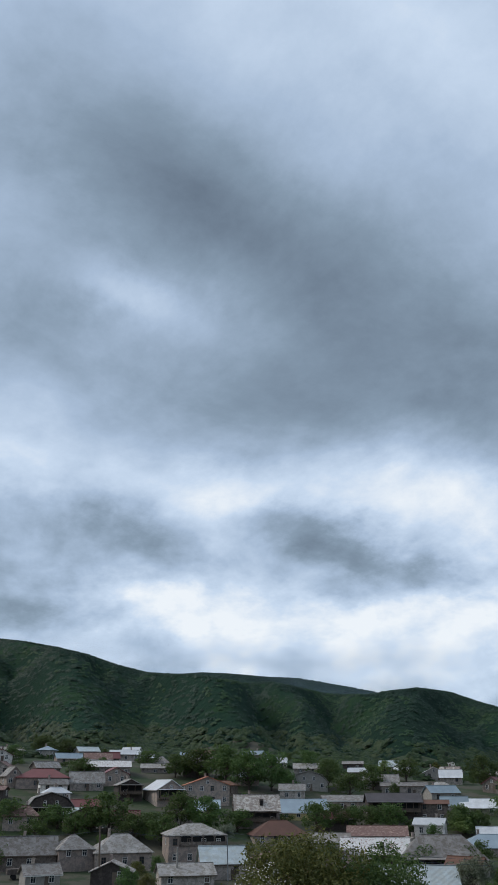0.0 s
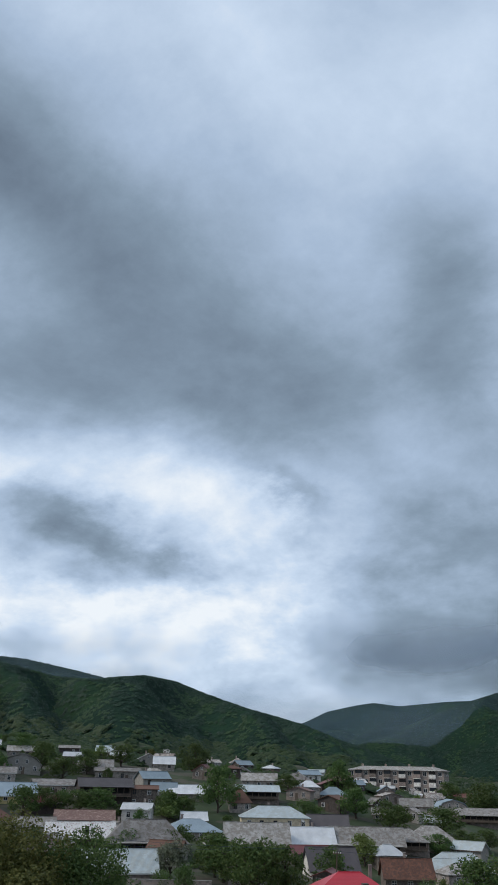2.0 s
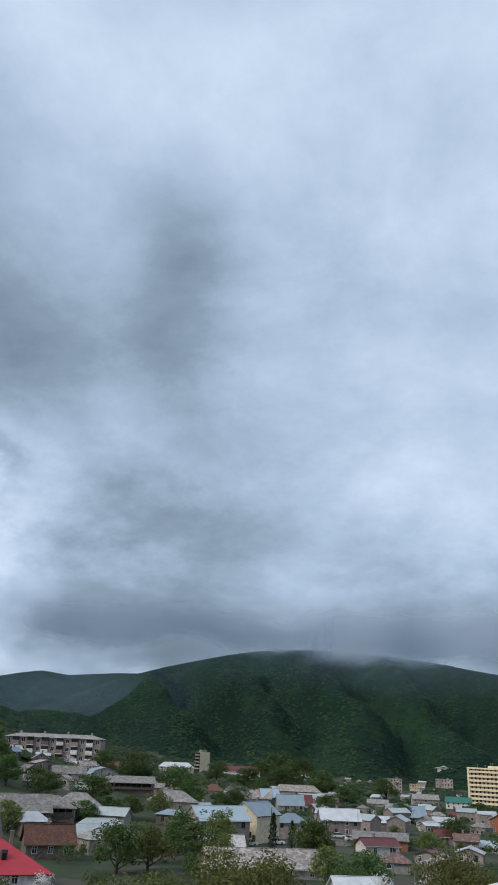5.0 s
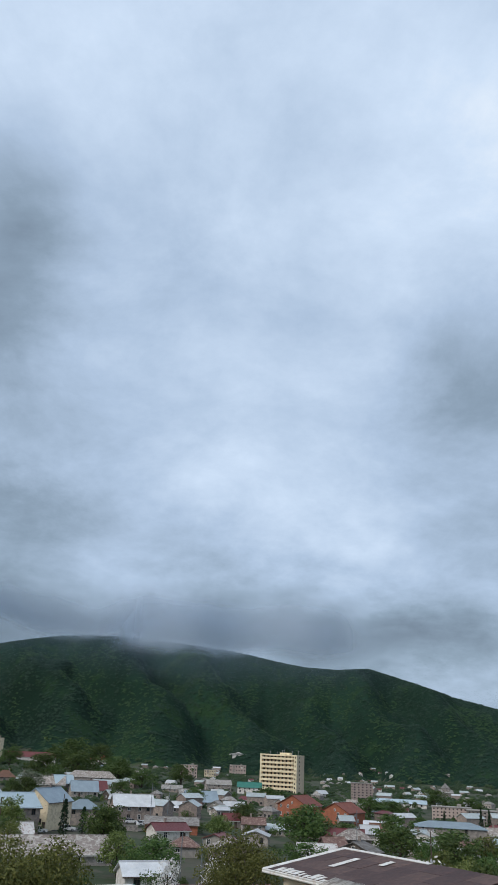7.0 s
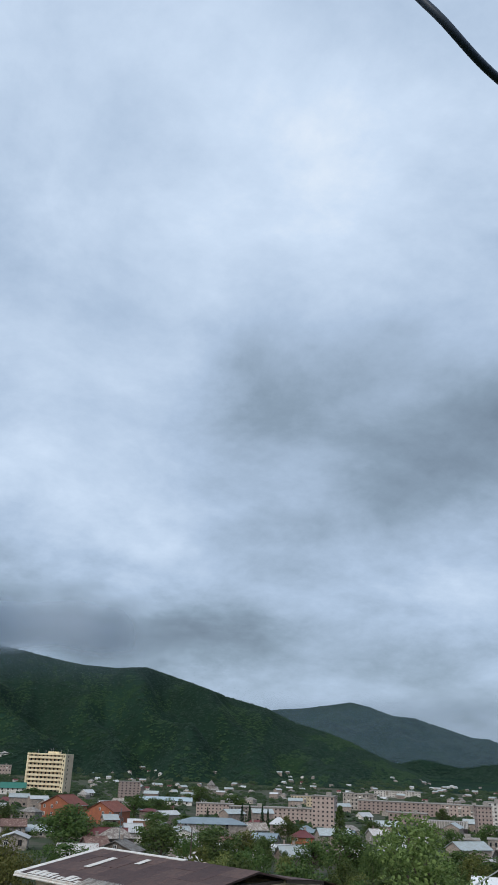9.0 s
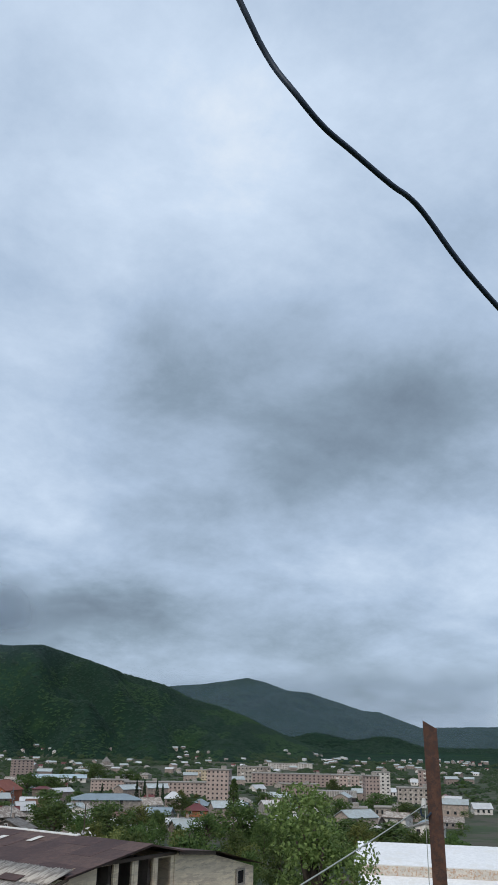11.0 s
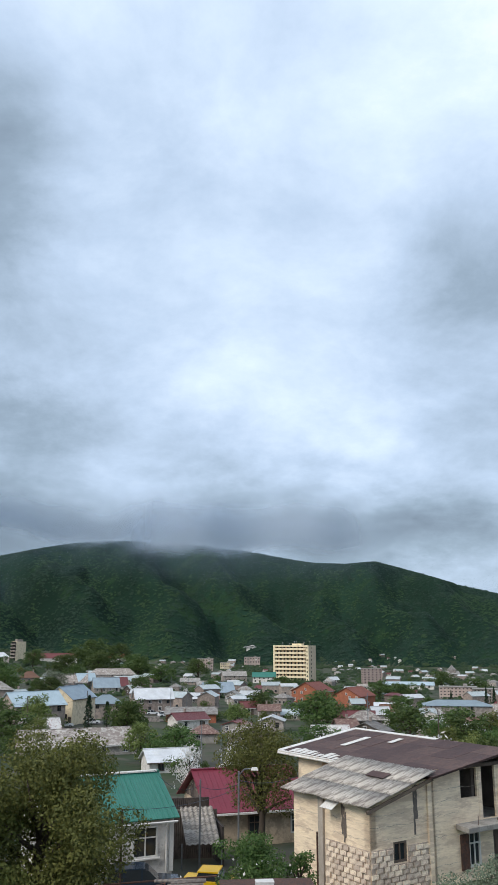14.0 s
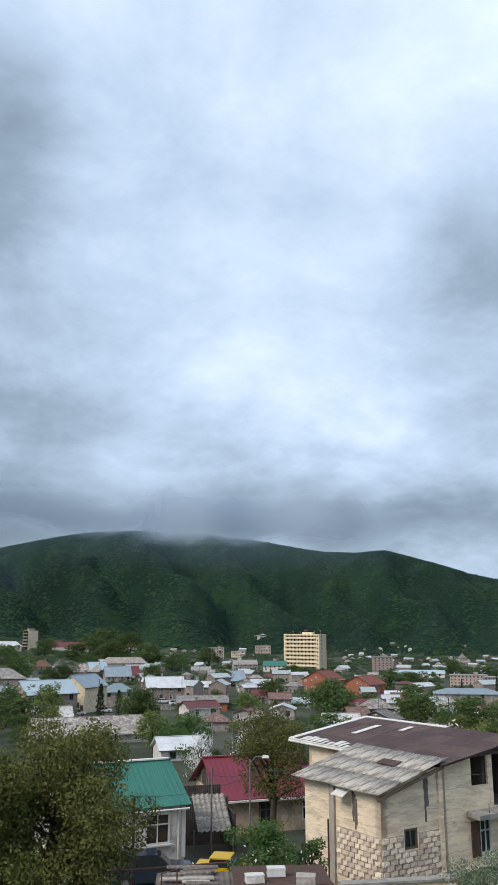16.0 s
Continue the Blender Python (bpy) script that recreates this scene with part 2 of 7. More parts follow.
ROOF = {
    "slate": material("asbestos_sheet_roof", (0.29, 0.275, 0.26), 0.9, 0.3, 0.5, 7, 0.5, ribs=3.5, second=(0.17, 0.15, 0.13), spread=0.28),
    "darkslate": material("dark_sheet_roof", (0.085, 0.075, 0.078), 0.7, 0.2, 0.4, 8, 0.3, ribs=3, spread=0.15),
    "white": material("pale_zinc_roof", (0.56, 0.57, 0.58), 0.5, 0.2, 0.4, 6, 0.4, metal=0.1, ribs=2, second=(0.52, 0.52, 0.51), spread=0.12, amount=0.3),
    "palemetal": material("galvanised_roof", (0.44, 0.49, 0.50), 0.45, 0.15, 0.4, 6, 0.5, metal=0.15, ribs=1.6, second=(0.36, 0.38, 0.36), spread=0.1),
    "paleblue": material("pale_blue_metal_roof", (0.39, 0.48, 0.52), 0.45, 0.1, 0.4, 6, 0.5, metal=0.1, ribs=1.6, spread=0.1),
    "bluegrey": material("blue_grey_metal_roof", (0.25, 0.31, 0.35), 0.5, 0.15, 0.4, 6, 0.5, metal=0.1, ribs=1.6, spread=0.15),
    "maroon": material("maroon_metal_roof", (0.15, 0.045, 0.045), 0.5, 0.15, 0.4, 8, 0.4, ribs=2, spread=0.2),
    "red": material("red_metal_roof", (0.42, 0.03, 0.045), 0.4, 0.1, 0.3, 5, 0.4, ribs=2, spread=0.05),
    "brown": material("brown_sheet_roof", (0.13, 0.065, 0.045), 0.7, 0.2, 0.4, 8, 0.4, ribs=2, spread=0.2),
    "rbrown": material("red_brown_tile_roof", (0.20, 0.065, 0.045), 0.7, 0.2, 0.4, 8, 0.4, ribs=2.5, spread=0.15),
    "browntile": material("weathered_clay_tile_roof", (0.16, 0.075, 0.05), 0.9, 0.35, 0.9, 10, 0.8, ribs=2.5, second=(0.09, 0.05, 0.04)),
    "tile": material("orange_tile_roof", (0.42, 0.15, 0.08), 0.7, 0.2, 0.5, 8, 0.4, ribs=2.5),
    "rust": material("rusty_striped_roof", (0.30, 0.21, 0.17), 0.7, 0.3, 0.8, 6, 0.4, ribs=2, second=(0.13, 0.07, 0.06), amount=0.7),
    "rustgrey": material("stained_sheet_roof", (0.43, 0.40, 0.36), 0.8, 0.3, 0.6, 7, 0.5, ribs=2.5, second=(0.20, 0.16, 0.14), amount=0.6, spread=0.15),
    "patchy": material("flaking_zinc_and_red_roof", (0.58, 0.57, 0.55), 0.6, 0.15, 1.1, 6, 0.4, ribs=2, second=(0.22, 0.11, 0.09), amount=0.3),
    "green": material("green_metal_roof", (0.035, 0.17, 0.13), 0.4, 0.12, 0.3, 5, 0.4, ribs=2.2, spread=0.05),
}
WALL = {
    "tuff": material("grey_pink_tuff_wall", (0.34, 0.27, 0.23), 0.95, 0.2, 0.5, 5, 0.5, second=(0.20, 0.17, 0.15), spread=0.2),
    "flats": material("pink_tuff_flats_wall", (0.42, 0.33, 0.29), 0.95, 0.2, 0.25, 4, 0.3, second=(0.34, 0.26, 0.23), spread=0.2),
    "stone": material("weathered_stone_wall", (0.37, 0.32, 0.285), 0.95, 0.25, 0.5, 5, 0.5, second=(0.19, 0.17, 0.15), spread=0.25),
    "stucco": material("grey_stucco_wall", (0.31, 0.29, 0.26), 0.95, 0.15, 0.5, 8, 0.3, second=(0.23, 0.21, 0.19)),
    "white": material("whitewashed_wall", (0.70, 0.66, 0.61), 0.9, 0.12, 0.4, 8, 0.3, second=(0.42, 0.38, 0.34), spread=0.15, amount=0.4),
    "cream": material("cream_plaster_wall", (0.66, 0.55, 0.38), 0.9, 0.12, 0.4, 8, 0.2, second=(0.44, 0.36, 0.26), amount=0.4, spread=0.1),
    "yellow": material("pale_yellow_wall", (0.60, 0.50, 0.24), 0.9, 0.12, 0.4, 8, 0.2, second=(0.45, 0.36, 0.2), amount=0.4),
    "brick": material("orange_brick_wall", (0.36, 0.13, 0.07), 0.9, 0.2, 0.6, 9, 0.4, second=(0.27, 0.1, 0.06), spread=0.08),
    "wood": material("greyed_board_wall", (0.19, 0.155, 0.13), 0.95, 0.3, 0.8, 9, 0.5, ribs=2.0, second=(0.1, 0.08, 0.07), spread=0.25),
    "darkwood": material("dark_timber_wall", (0.085, 0.068, 0.06), 0.9, 0.3, 0.8, 9, 0.5, ribs=2.5, second=(0.05, 0.04, 0.035), spread=0.25),
}
GLASS = material("dark_window_glass", (0.025, 0.03, 0.035), 0.12, 0.1, 1, 5, 0.0, gloss=0.5)
DARK = material("unlit_opening", (0.012, 0.011, 0.011), 0.9, 0.2, 1, 5, 0.0)
FRAME = material("white_window_frame", (0.62, 0.6, 0.57), 0.6, 0.1, 1, 12, 0.1)
TIMBER = material("weathered_timber", (0.12, 0.09, 0.07), 0.9, 0.3, 1, 12, 0.4, spread=0.2)
CONCRETE = material("weathered_concrete", (0.33, 0.31, 0.28), 0.95, 0.2, 0.6, 8, 0.5, second=(0.22, 0.2, 0.18))
STEEL = material("dull_steel", (0.22, 0.23, 0.24), 0.5, 0.2, 2, 14, 0.1, metal=0.6)
RUST = material("rusted_iron", (0.10, 0.05, 0.035), 0.85, 0.35, 3, 25, 0.4, second=(0.055, 0.035, 0.03))
BARK = material("tree_bark", (0.075, 0.058, 0.045), 0.95, 0.3, 2, 12, 0.8)
LEAF = leaf_material("green_leaves", (0.042, 0.08, 0.024), (0.098, 0.142, 0.04))
LEAF_WARM = leaf_material("bronze_green_leaves", (0.062, 0.078, 0.022), (0.15, 0.155, 0.042), 0.1)
LEAF_BRIGHT = leaf_material("fresh_green_leaves", (0.1, 0.145, 0.04), (0.18, 0.225, 0.07), 0.1)
LEAF_DARK = leaf_material("dark_conifer_needles", (0.018, 0.04, 0.02), (0.03, 0.058, 0.026))
BLOSSOM = leaf_material("white_blossom", (0.55, 0.52, 0.48), (0.75, 0.72, 0.7), 0.1)


# ---- building helpers ----
class Geo:
    """Collects vertices and faces of one mesh."""

    def __init__(self):
        self.v, self.f = [], []

    def add(self, verts, faces):
        k = len(self.v)
        self.v += [tuple(p) for p in verts]
        self.f += [tuple(i + k for i in q) for q in faces]
        return self

    def box(self, x, y, z, sx, sy, sz, rz=0.0, taper=1.0):
        """A box on (x, y, z), the middle of its base."""
        c, s = math.cos(radians(rz)), math.sin(radians(rz))
        out = []
        for dz, k in ((0, 1), (sz, taper)):
            for dx, dy in ((-1, -1), (1, -1), (1, 1), (-1, 1)):
                a, b = dx * sx / 2 * k, dy * sy / 2 * k
                out.append((x + a * c - b * s, y + a * s + b * c, z + dz))
        return self.add(out, [(3, 2, 1, 0), (4, 5, 6, 7), (0, 1, 5, 4), (1, 2, 6, 5), (2, 3, 7, 6), (3, 0, 4, 7)])

    def slab(self, quad, t):
        """A plate of thickness t under a quad (or polygon) given anticlockwise from above."""
        n = len(quad)
        a, b, c = Vector(quad[0]), Vector(quad[1]), Vector(quad[2])
        nn = (b - a).cross(c - a).normalized() * t
        low = [tuple(Vector(p) - nn) for p in quad]
        return self.add([*quad, *low], [tuple(range(n)), tuple(range(2 * n - 1, n - 1, -1)), *[(n + i, n + (i + 1) % n, (i + 1) % n, i) for i in range(n)]])

    def prism(self, poly, y0, y1):
        """An (x, z) polygon, anticlockwise, drawn out from y0 to y1."""
        n = len(poly)
        v = [(x, y0, z) for x, z in poly] + [(x, y1, z) for x, z in poly]
        return self.add(v, [tuple(range(n)), tuple(range(2 * n - 1, n - 1, -1)), *[(i, n + i, n + (i + 1) % n, (i + 1) % n) for i in range(n)]])

    def tube(self, points, r, sides=6):
        """A round bar through points; r is one radius or one for each point."""
        k = len(self.v)
        pts = [Vector(p) for p in points]
        rs = r if isinstance(r, (list, tuple)) else [r] * len(pts)
        for i, p in enumerate(pts):
            d = (pts[min(i + 1, len(pts) - 1)] - pts[max(i - 1, 0)]).normalized()
            a = (d.orthogonal() if i == 0 else a - d * a.dot(d)).normalized()
            b = d.cross(a)
            for j in range(sides):
                q = 2 * math.pi * j / sides
                self.v.append(tuple(p + (a * math.cos(q) + b * math.sin(q)) * rs[i]))
        for i in range(len(pts) - 1):
            for j in range(sides):
                j2 = (j + 1) % sides
                self.f.append((k + i * sides + j, k + i * sides + j2, k + (i + 1) * sides + j2, k + (i + 1) * sides + j))
        self.f.append(tuple(k + j for j in reversed(range(sides))))
        self.f.append(tuple(k + (len(pts) - 1) * sides + j for j in range(sides)))
        return self

    def mesh(self, name, mat, smooth=False):
        me = bpy.data.meshes.new(name)
        me.from_pydata(self.v, [], self.f)
        me.materials.append(mat)
        if smooth:
            me.polygons.foreach_set("use_smooth", [True] * len(me.polygons))
        return me


def part(name, geo, mat, parent=None, label="", smooth=False):
    ob = new(name, geo if isinstance(geo, bpy.types.Mesh) else geo.mesh(name, mat, smooth))
    if parent:
        ob.parent = parent
    return tagged(ob, label) if label else ob


def thing(name, m, label, category, group=""):
    ob = new(name)
    ob.matrix_world = m
    ob.empty_display_size = 0.5
    return tagged(ob, label, category, group)


EYE = 30.0
AZS = (-75, -52, -40, -30, -22, -10, 0, 15, 35, 60)
DIST = (0, 20, 40, 60, 120, 192, 240, 300, 360, 480, 660, 1200, 1920)
# ground below the eye, in metres, by azimuth (rows) and distance (columns)
LAND = np.array([[float(v) for v in row.split()] for row in (
    '-9.0 -9.0 -11.0 -12.0 -18.0 -14.4 -3.6 8.4 15.6 21.6 31.2 72.0 132.0',
    '-9.0 -9.0 -11.0 -13.0 -19.2 -15.6 -6.0 4.8 10.8 18.0 28.8 66.0 120.0',
    '-9.0 -9.0 -11.0 -13.0 -18.0 -16.2 -8.4 0.0 4.8 8.4 14.4 48.0 96.0',
    '-9.0 -9.0 -11.0 -13.0 -19.2 -18.6 -11.4 -3.6 0.0 1.2 4.8 24.0 60.0',
    '-9.0 -9.0 -11.0 -13.0 -19.2 -20.4 -15.6 -10.8 -9.0 -8.4 -7.2 6.0 36.0',
    '-9.0 -9.0 -11.6 -13.2 -18.6 -20.4 -21.0 -21.6 -22.2 -24.0 -26.4 -21.6 6.0',
    '-9.0 -9.0 -11.6 -13.2 -18.6 -21.0 -22.2 -23.4 -24.6 -26.4 -28.8 -31.2 -16.8',
    '-8.0 -8.5 -10.0 -12.5 -18.6 -21.6 -23.4 -25.2 -26.4 -28.2 -30.0 -33.6 -28.8',
    '-7.0 -8.0 -9.5 -12.5 -19.2 -22.2 -24.0 -25.8 -27.0 -28.8 -31.2 -34.8 -32.4',
    '-7.0 -8.0 -9.5 -12.5 -19.2 -22.2 -24.0 -25.8 -27.0 -28.8 -31.2 -34.8 -32.4',
)])


def land(az, d):
    """Height of the valley floor and the town's slopes (arrays)."""
    az, d = np.clip(np.asarray(az, float), -75, 60), np.asarray(d, float)
    cols = np.array([np.interp(d, DIST, row) for row in LAND])
    i = np.clip(np.searchsorted(AZS, az) - 1, 0, len(AZS) - 2)
    a0, a1 = np.array(AZS)[i], np.array(AZS)[i + 1]
    f = (az - a0) / (a1 - a0)
    k = np.arange(len(d))
    return EYE + cols[i, k] * (1 - f) + cols[i + 1, k] * f


def land_at(x, y):
    return float(land([math.degrees(math.atan2(x, y))], [math.hypot(x, y)])[0])


# skylines of the ridges: azimuths and elevations; then foot and crest distances
NEAR_RIDGE = ((-110, -69.4, -67.7, -65.7, -63.6, -61.5, -59.4, -55.8, -52.8, -51, -49.2, -47.2, -44.5, -42.8, -41.2, -39.1, -37.3, -35.5, -34, -32.3, -30.6, -28.8, -26.1, -22.5, -18),
              (8.0, 9.3, 9.2, 8.9, 8.5, 7.85, 7.4, 7.25, 6.8, 6.88, 6.5, 6.1, 5.97, 6.2, 6.35, 6.05, 5.4, 4.8, 4.33, 3.95, 3.5, 2.8, 1.95, 0.6, -1.5), 420, 1350)
BACK_RIDGE = ((-75, -60, -55.8, -54, -51.6, -49.2, -47.4, -45.7, -43.6, -38),
              (6.5, 7.2, 7.5, 7.45, 7.25, 7.15, 6.9, 6.6, 6.1, 3), 1300, 2100)
SIDE_VALLEY_RIDGE = ((-36, -30.4, -28.8, -27, -25.7, -24, -22.4, -20.8, -19.4, -16, -12),
                     (2.6, 3.65, 4.4, 4.8, 5.0, 4.8, 4.95, 5.1, 5.15, 4.5, 3), 1500, 2600)
MAIN_RIDGE = ((-34, -29, -26.2, -23.3, -21, -19.2, -17.4, -15.5, -13.4, -11.5, -9.6, -7.5, -5, -2.2, 0, 1.5, 3.3, 5.2, 7.5, 9.5, 11, 13, 15.2, 17.8, 19.6, 21.6, 23.4, 25.1, 29.2, 33),
              (0.4, 1.5, 2.5, 3.6, 4.5, 5.1, 5.65, 6.1, 6.55, 6.9, 7.05, 7.1, 7.0, 6.8, 6.6, 6.35, 6.0, 5.7, 5.6, 5.75, 5.35, 4.75, 4.05, 3.42, 2.6, 2.1, 1.5, 0.7, -0.9, -1.5), 1150, 1950)
FAR_RIDGE = ((8, 14, 17.2, 18.7, 20.3, 21.8, 23.4, 24.6, 26.2, 27.6, 29.4, 31.2, 32.2, 34.9, 42, 60, 100),
             (1.5, 3, 3.2, 3.4, 3.52, 3.75, 4.0, 3.75, 3.2, 3.1, 2.55, 2.0, 1.95, 1.0, 1.2, 3, 5), 1900, 3400)
RIDGES = (NEAR_RIDGE, BACK_RIDGE, SIDE_VALLEY_RIDGE, MAIN_RIDGE, FAR_RIDGE)
# spurs running down each ridge: azimuth at the crest and at the foot, half width and height
SPURS = (
    ((-76, -71, 3.2, 30), (-68, -63.6, 3.0, 42), (-59.4, -53.5, 3.2, 44), (-51.5, -47.5, 2.4, 30), (-43.0, -42.5, 3.6, 46), (-38.0, -31.5, 2.6, 30), (-33.5, -27.0, 2.2, 22)),
    ((-54, -50, 3, 24),),
    ((-26, -23, 2.5, 40), (-20.5, -18, 2.2, 36)),
    ((-21, -16.5, 3.0, 46), (-15.3, -9.8, 2.7, 52), (-10.0, -3.8, 2.7, 62), (-3.5, 2.4, 2.6, 50), (4.0, 8.0, 1.8, 40), (7.0, 13.0, 2.4, 56), (11.5, 17.6, 2.1, 46), (16.5, 22.5, 2.0, 14)),
    ((20.5, 23, 2.0, 26), (24.5, 28, 2.2, 24), (29, 33, 2.2, 14)),
)


def smooth(t):
    t = np.clip(t, 0, 1)
    return t * t * (3 - 2 * t)


def fold(a, b, seed):
    """Cheap smooth noise of two arrays, in -1..1."""
    v = 0
    for k, (p, q, w) in enumerate(((1.0, 0.7, 0.5), (2.1, -1.3, 0.28), (4.3, 2.9, 0.15), (8.7, -6.1, 0.08))):
        v = v + w * np.sin(a * p + b * q + seed * (k + 1.7)) * np.cos(b * p * 0.9 - a * q * 0.6 + seed * 2.3 * (k + 1))
    return v


def terrain(az, d):
    az, d = np.asarray(az, float), np.asarray(d, float)
    base = land(az, np.minimum(d, 1900))
    h = base.copy()
    for k, (aa, ee, foot, crest) in enumerate(RIDGES):
        top = EYE + crest * np.tan(np.radians(np.interp(az, aa, ee) - 0.25))
        spur = 0.6 * fold(az * 0.2 + d * 0.0008, d * 0.0016, 3.1 + k) + 0.35 * fold(az * 0.55 - d * 0.0012, d * 0.0025, 7.7 + k)
        s = np.clip((d - foot) / (crest - foot), 0, 1)
        bend = np.clip(s + spur * 0.5 * s * (1 - s) * 2.2, 0, 1)
        body = base + (top - base) * (0.35 * bend + 0.65 * smooth(bend))
        rise = np.sin(np.pi * np.clip(s, 0, 1) ** 0.8) ** 0.9
        wave = 0.6 * np.sin(d * 0.011 + k) + 0.35 * np.sin(d * 0.027 + 2.0 * k)
        for a_top, a_foot, wide, high in SPURS[k]:
            off = np.abs(az + wave - (a_foot + (a_top - a_foot) * s)) / wide
            body = body + 0.75 * high * rise * (smooth(1 - off * 0.85) - 0.25 * smooth(1 - np.abs(off - 1.3) / 0.7))
        after = np.clip((d - crest) / 900, 0, 1)
        body = np.where(d > crest, base + (top - base) * (1 - 0.35 * after), body)
        body = np.minimum(body, EYE + d * np.tan(np.radians(np.interp(az, aa, ee) - 0.27)))
        on = (az > aa[0] - 1) & (az < aa[-1] + 1)
        h = np.where(on & (d > foot), np.maximum(h, body), h)
    return h


def spot(az, d):
    return d * math.sin(radians(az)), d * math.cos(radians(az))


# ---- ground and hills: one sheet to the horizon ----
GROUND = material("meadow_and_yard_earth", (0.032, 0.05, 0.019), 0.95, 0.35, 0.03, 0.5, 0.6, second=(0.07, 0.063, 0.046), amount=0.5)


def forest_material():
    # woods' green with extra blue, which paints aerial haze into the base colour
    mt = material("wooded_slope", (0.0135, 0.034, 0.021), 0.95, 0.4, 0.0035, 0.16, 1.0, second=(0.021, 0.046, 0.02), amount=0.25, depth=4.0, gloss=0.05)
    return mt


FOREST = forest_material()


def build_ground():
    azs = np.concatenate([np.arange(-180, -80, 4.0), np.arange(-80, 45, 0.3), np.arange(45, 181, 4.0)])
    azs[-1] = 180
    ds = np.concatenate([[0.01, 2.0], np.linspace(8, 60, 14), np.linspace(66, 420, 60), np.linspace(440, 1400, 75), np.linspace(1420, 2300, 50), np.linspace(2350, 3500, 35), [3700, 4200, 4900]])
    A, D = np.meshgrid(azs, ds, indexing="ij")
    H = terrain(A.ravel(), D.ravel())
    X, Y = D.ravel() * np.sin(np.radians(A.ravel())), D.ravel() * np.cos(np.radians(A.ravel()))
    n, m = len(azs), len(ds)
    verts = np.stack([X, Y, H], 1)
    i, j = np.meshgrid(np.arange(n - 1), np.arange(m - 1), indexing="ij")
    i, j = i.ravel(), j.ravel()
    quads = np.stack([i * m + j, (i + 1) * m + j, (i + 1) * m + j + 1, i * m + j + 1], 1)[:, ::-1]
    me = bpy.data.meshes.new("ground")
    me.from_pydata(verts.tolist(), [], quads.tolist())
    me.materials.append(GROUND)
    me.materials.append(FOREST)
    mid = D.reshape(n, m)[:-1, :-1].ravel()
    mida = A.reshape(n, m)[:-1, :-1].ravel()
    flat = land(mida, np.minimum(mid, 1900))
    high = (terrain(mida, mid) - flat > 1.5) | (mid > 1250) | ((mida < -24) & (mid > 430))
    me.polygons.foreach_set("material_index", high.astype(int))
    me.polygons.foreach_set("use_smooth", [True] * len(me.polygons))
    tagged(new("ground", me), "green valley floor rising into dark wooded hills", "ground", kind="structure")


build_ground()


def far_woods(name, label, count, az0, az1, d0, d1, size, seed, keep, mat, tufts=6):
    """Far crowns, each a handful of leaf tufts heaped over the slope."""
    rng = np.random.default_rng(seed)
    az, d = rng.uniform(az0, az1, count), np.sqrt(rng.uniform(d0 * d0, d1 * d1, count))
    z = terrain(az, d)
    ok = keep(az, d, z, fold(az * 1.1, d * 0.008, 5.0))
    az, d, z = az[ok], d[ok], z[ok]
    n = len(az)
    r = size * rng.uniform(0.6, 1.3, n) * (0.6 + 0.4 * np.minimum(1.0, d / 1200))
    base = np.stack([d * np.sin(np.radians(az)), d * np.cos(np.radians(az)), z], 1)
    k = np.repeat(np.arange(n), tufts)
    m = len(k)
    off = rng.normal(size=(m, 3))
    off /= np.linalg.norm(off, axis=1)[:, None]
    off[:, 2] = np.abs(off[:, 2])
    p = base[k] + off * r[k][:, None] * (1.0, 1.0, 0.75) + np.stack([0 * r[k], 0 * r[k], r[k] * 0.1], 1)
    out = np.stack([np.sin(np.radians(az)), np.cos(np.radians(az)), 0 * az], 1)[k]
    gr = (terrain(az, d + 6.0) - terrain(az, d - 6.0)) / 12.0
    ga = (terrain(az + 0.25, d) - terrain(az - 0.25, d)) / (d * np.radians(0.5))
    side = np.stack([np.cos(np.radians(az)), -np.sin(np.radians(az)), 0 * az], 1)[k]
    slope = np.array((0, 0, 1.0)) - out * gr[k][:, None] - side * ga[k][:, None]
    slope /= np.linalg.norm(slope, axis=1)[:, None]
    nor = slope + off * 0.2 - out * 0.3 + rng.normal(size=(m, 3)) * 0.14
    nor /= np.linalg.norm(nor, axis=1)[:, None]
    a = np.cross(nor, rng.normal(size=(m, 3)))
    a /= np.linalg.norm(a, axis=1)[:, None]
    b = np.cross(nor, a)
    s = (r[k] * rng.uniform(0.5, 0.85, m))[:, None]
    q = np.stack([p - a * s, p - b * s * 0.8 - nor * s * 0.25, p + a * s, p + b * s * 0.8 - nor * s * 0.25], 1).reshape(-1, 3)
    me = bpy.data.meshes.new(name)
    me.from_pydata(q.tolist(), [], np.arange(4 * m).reshape(m, 4).tolist())
    me.materials.append(mat)
    return tagged(new(name, me), label, "trees", kind="stuff")


CREST_AZ = np.arange(-80, 45, 1.0)
CREST_EL = np.max([np.interp(CREST_AZ, aa, ee, left=-5, right=-5) for aa, ee, _, _ in RIDGES], axis=0)
HILL_LEAF = leaf_material("hill_wood_leaves", (0.013, 0.036, 0.020), (0.018, 0.045, 0.022), 0.0)
LIGHT_HILL_LEAF = leaf_material("young_beech_leaves", (0.021, 0.055, 0.020), (0.031, 0.070, 0.025), 0.0)
SCRUB_LEAF = leaf_material("scrub_leaves", (0.02, 0.044, 0.017), (0.042, 0.072, 0.024), 0.0)


def patch(a, d):
    """Where the younger, lighter wood stands."""
    return fold(a * 0.9 - d * 0.004, d * 0.006 + a * 0.12, 2.4) + 0.35 * fold(a * 2.6, d * 0.017, 8.8)


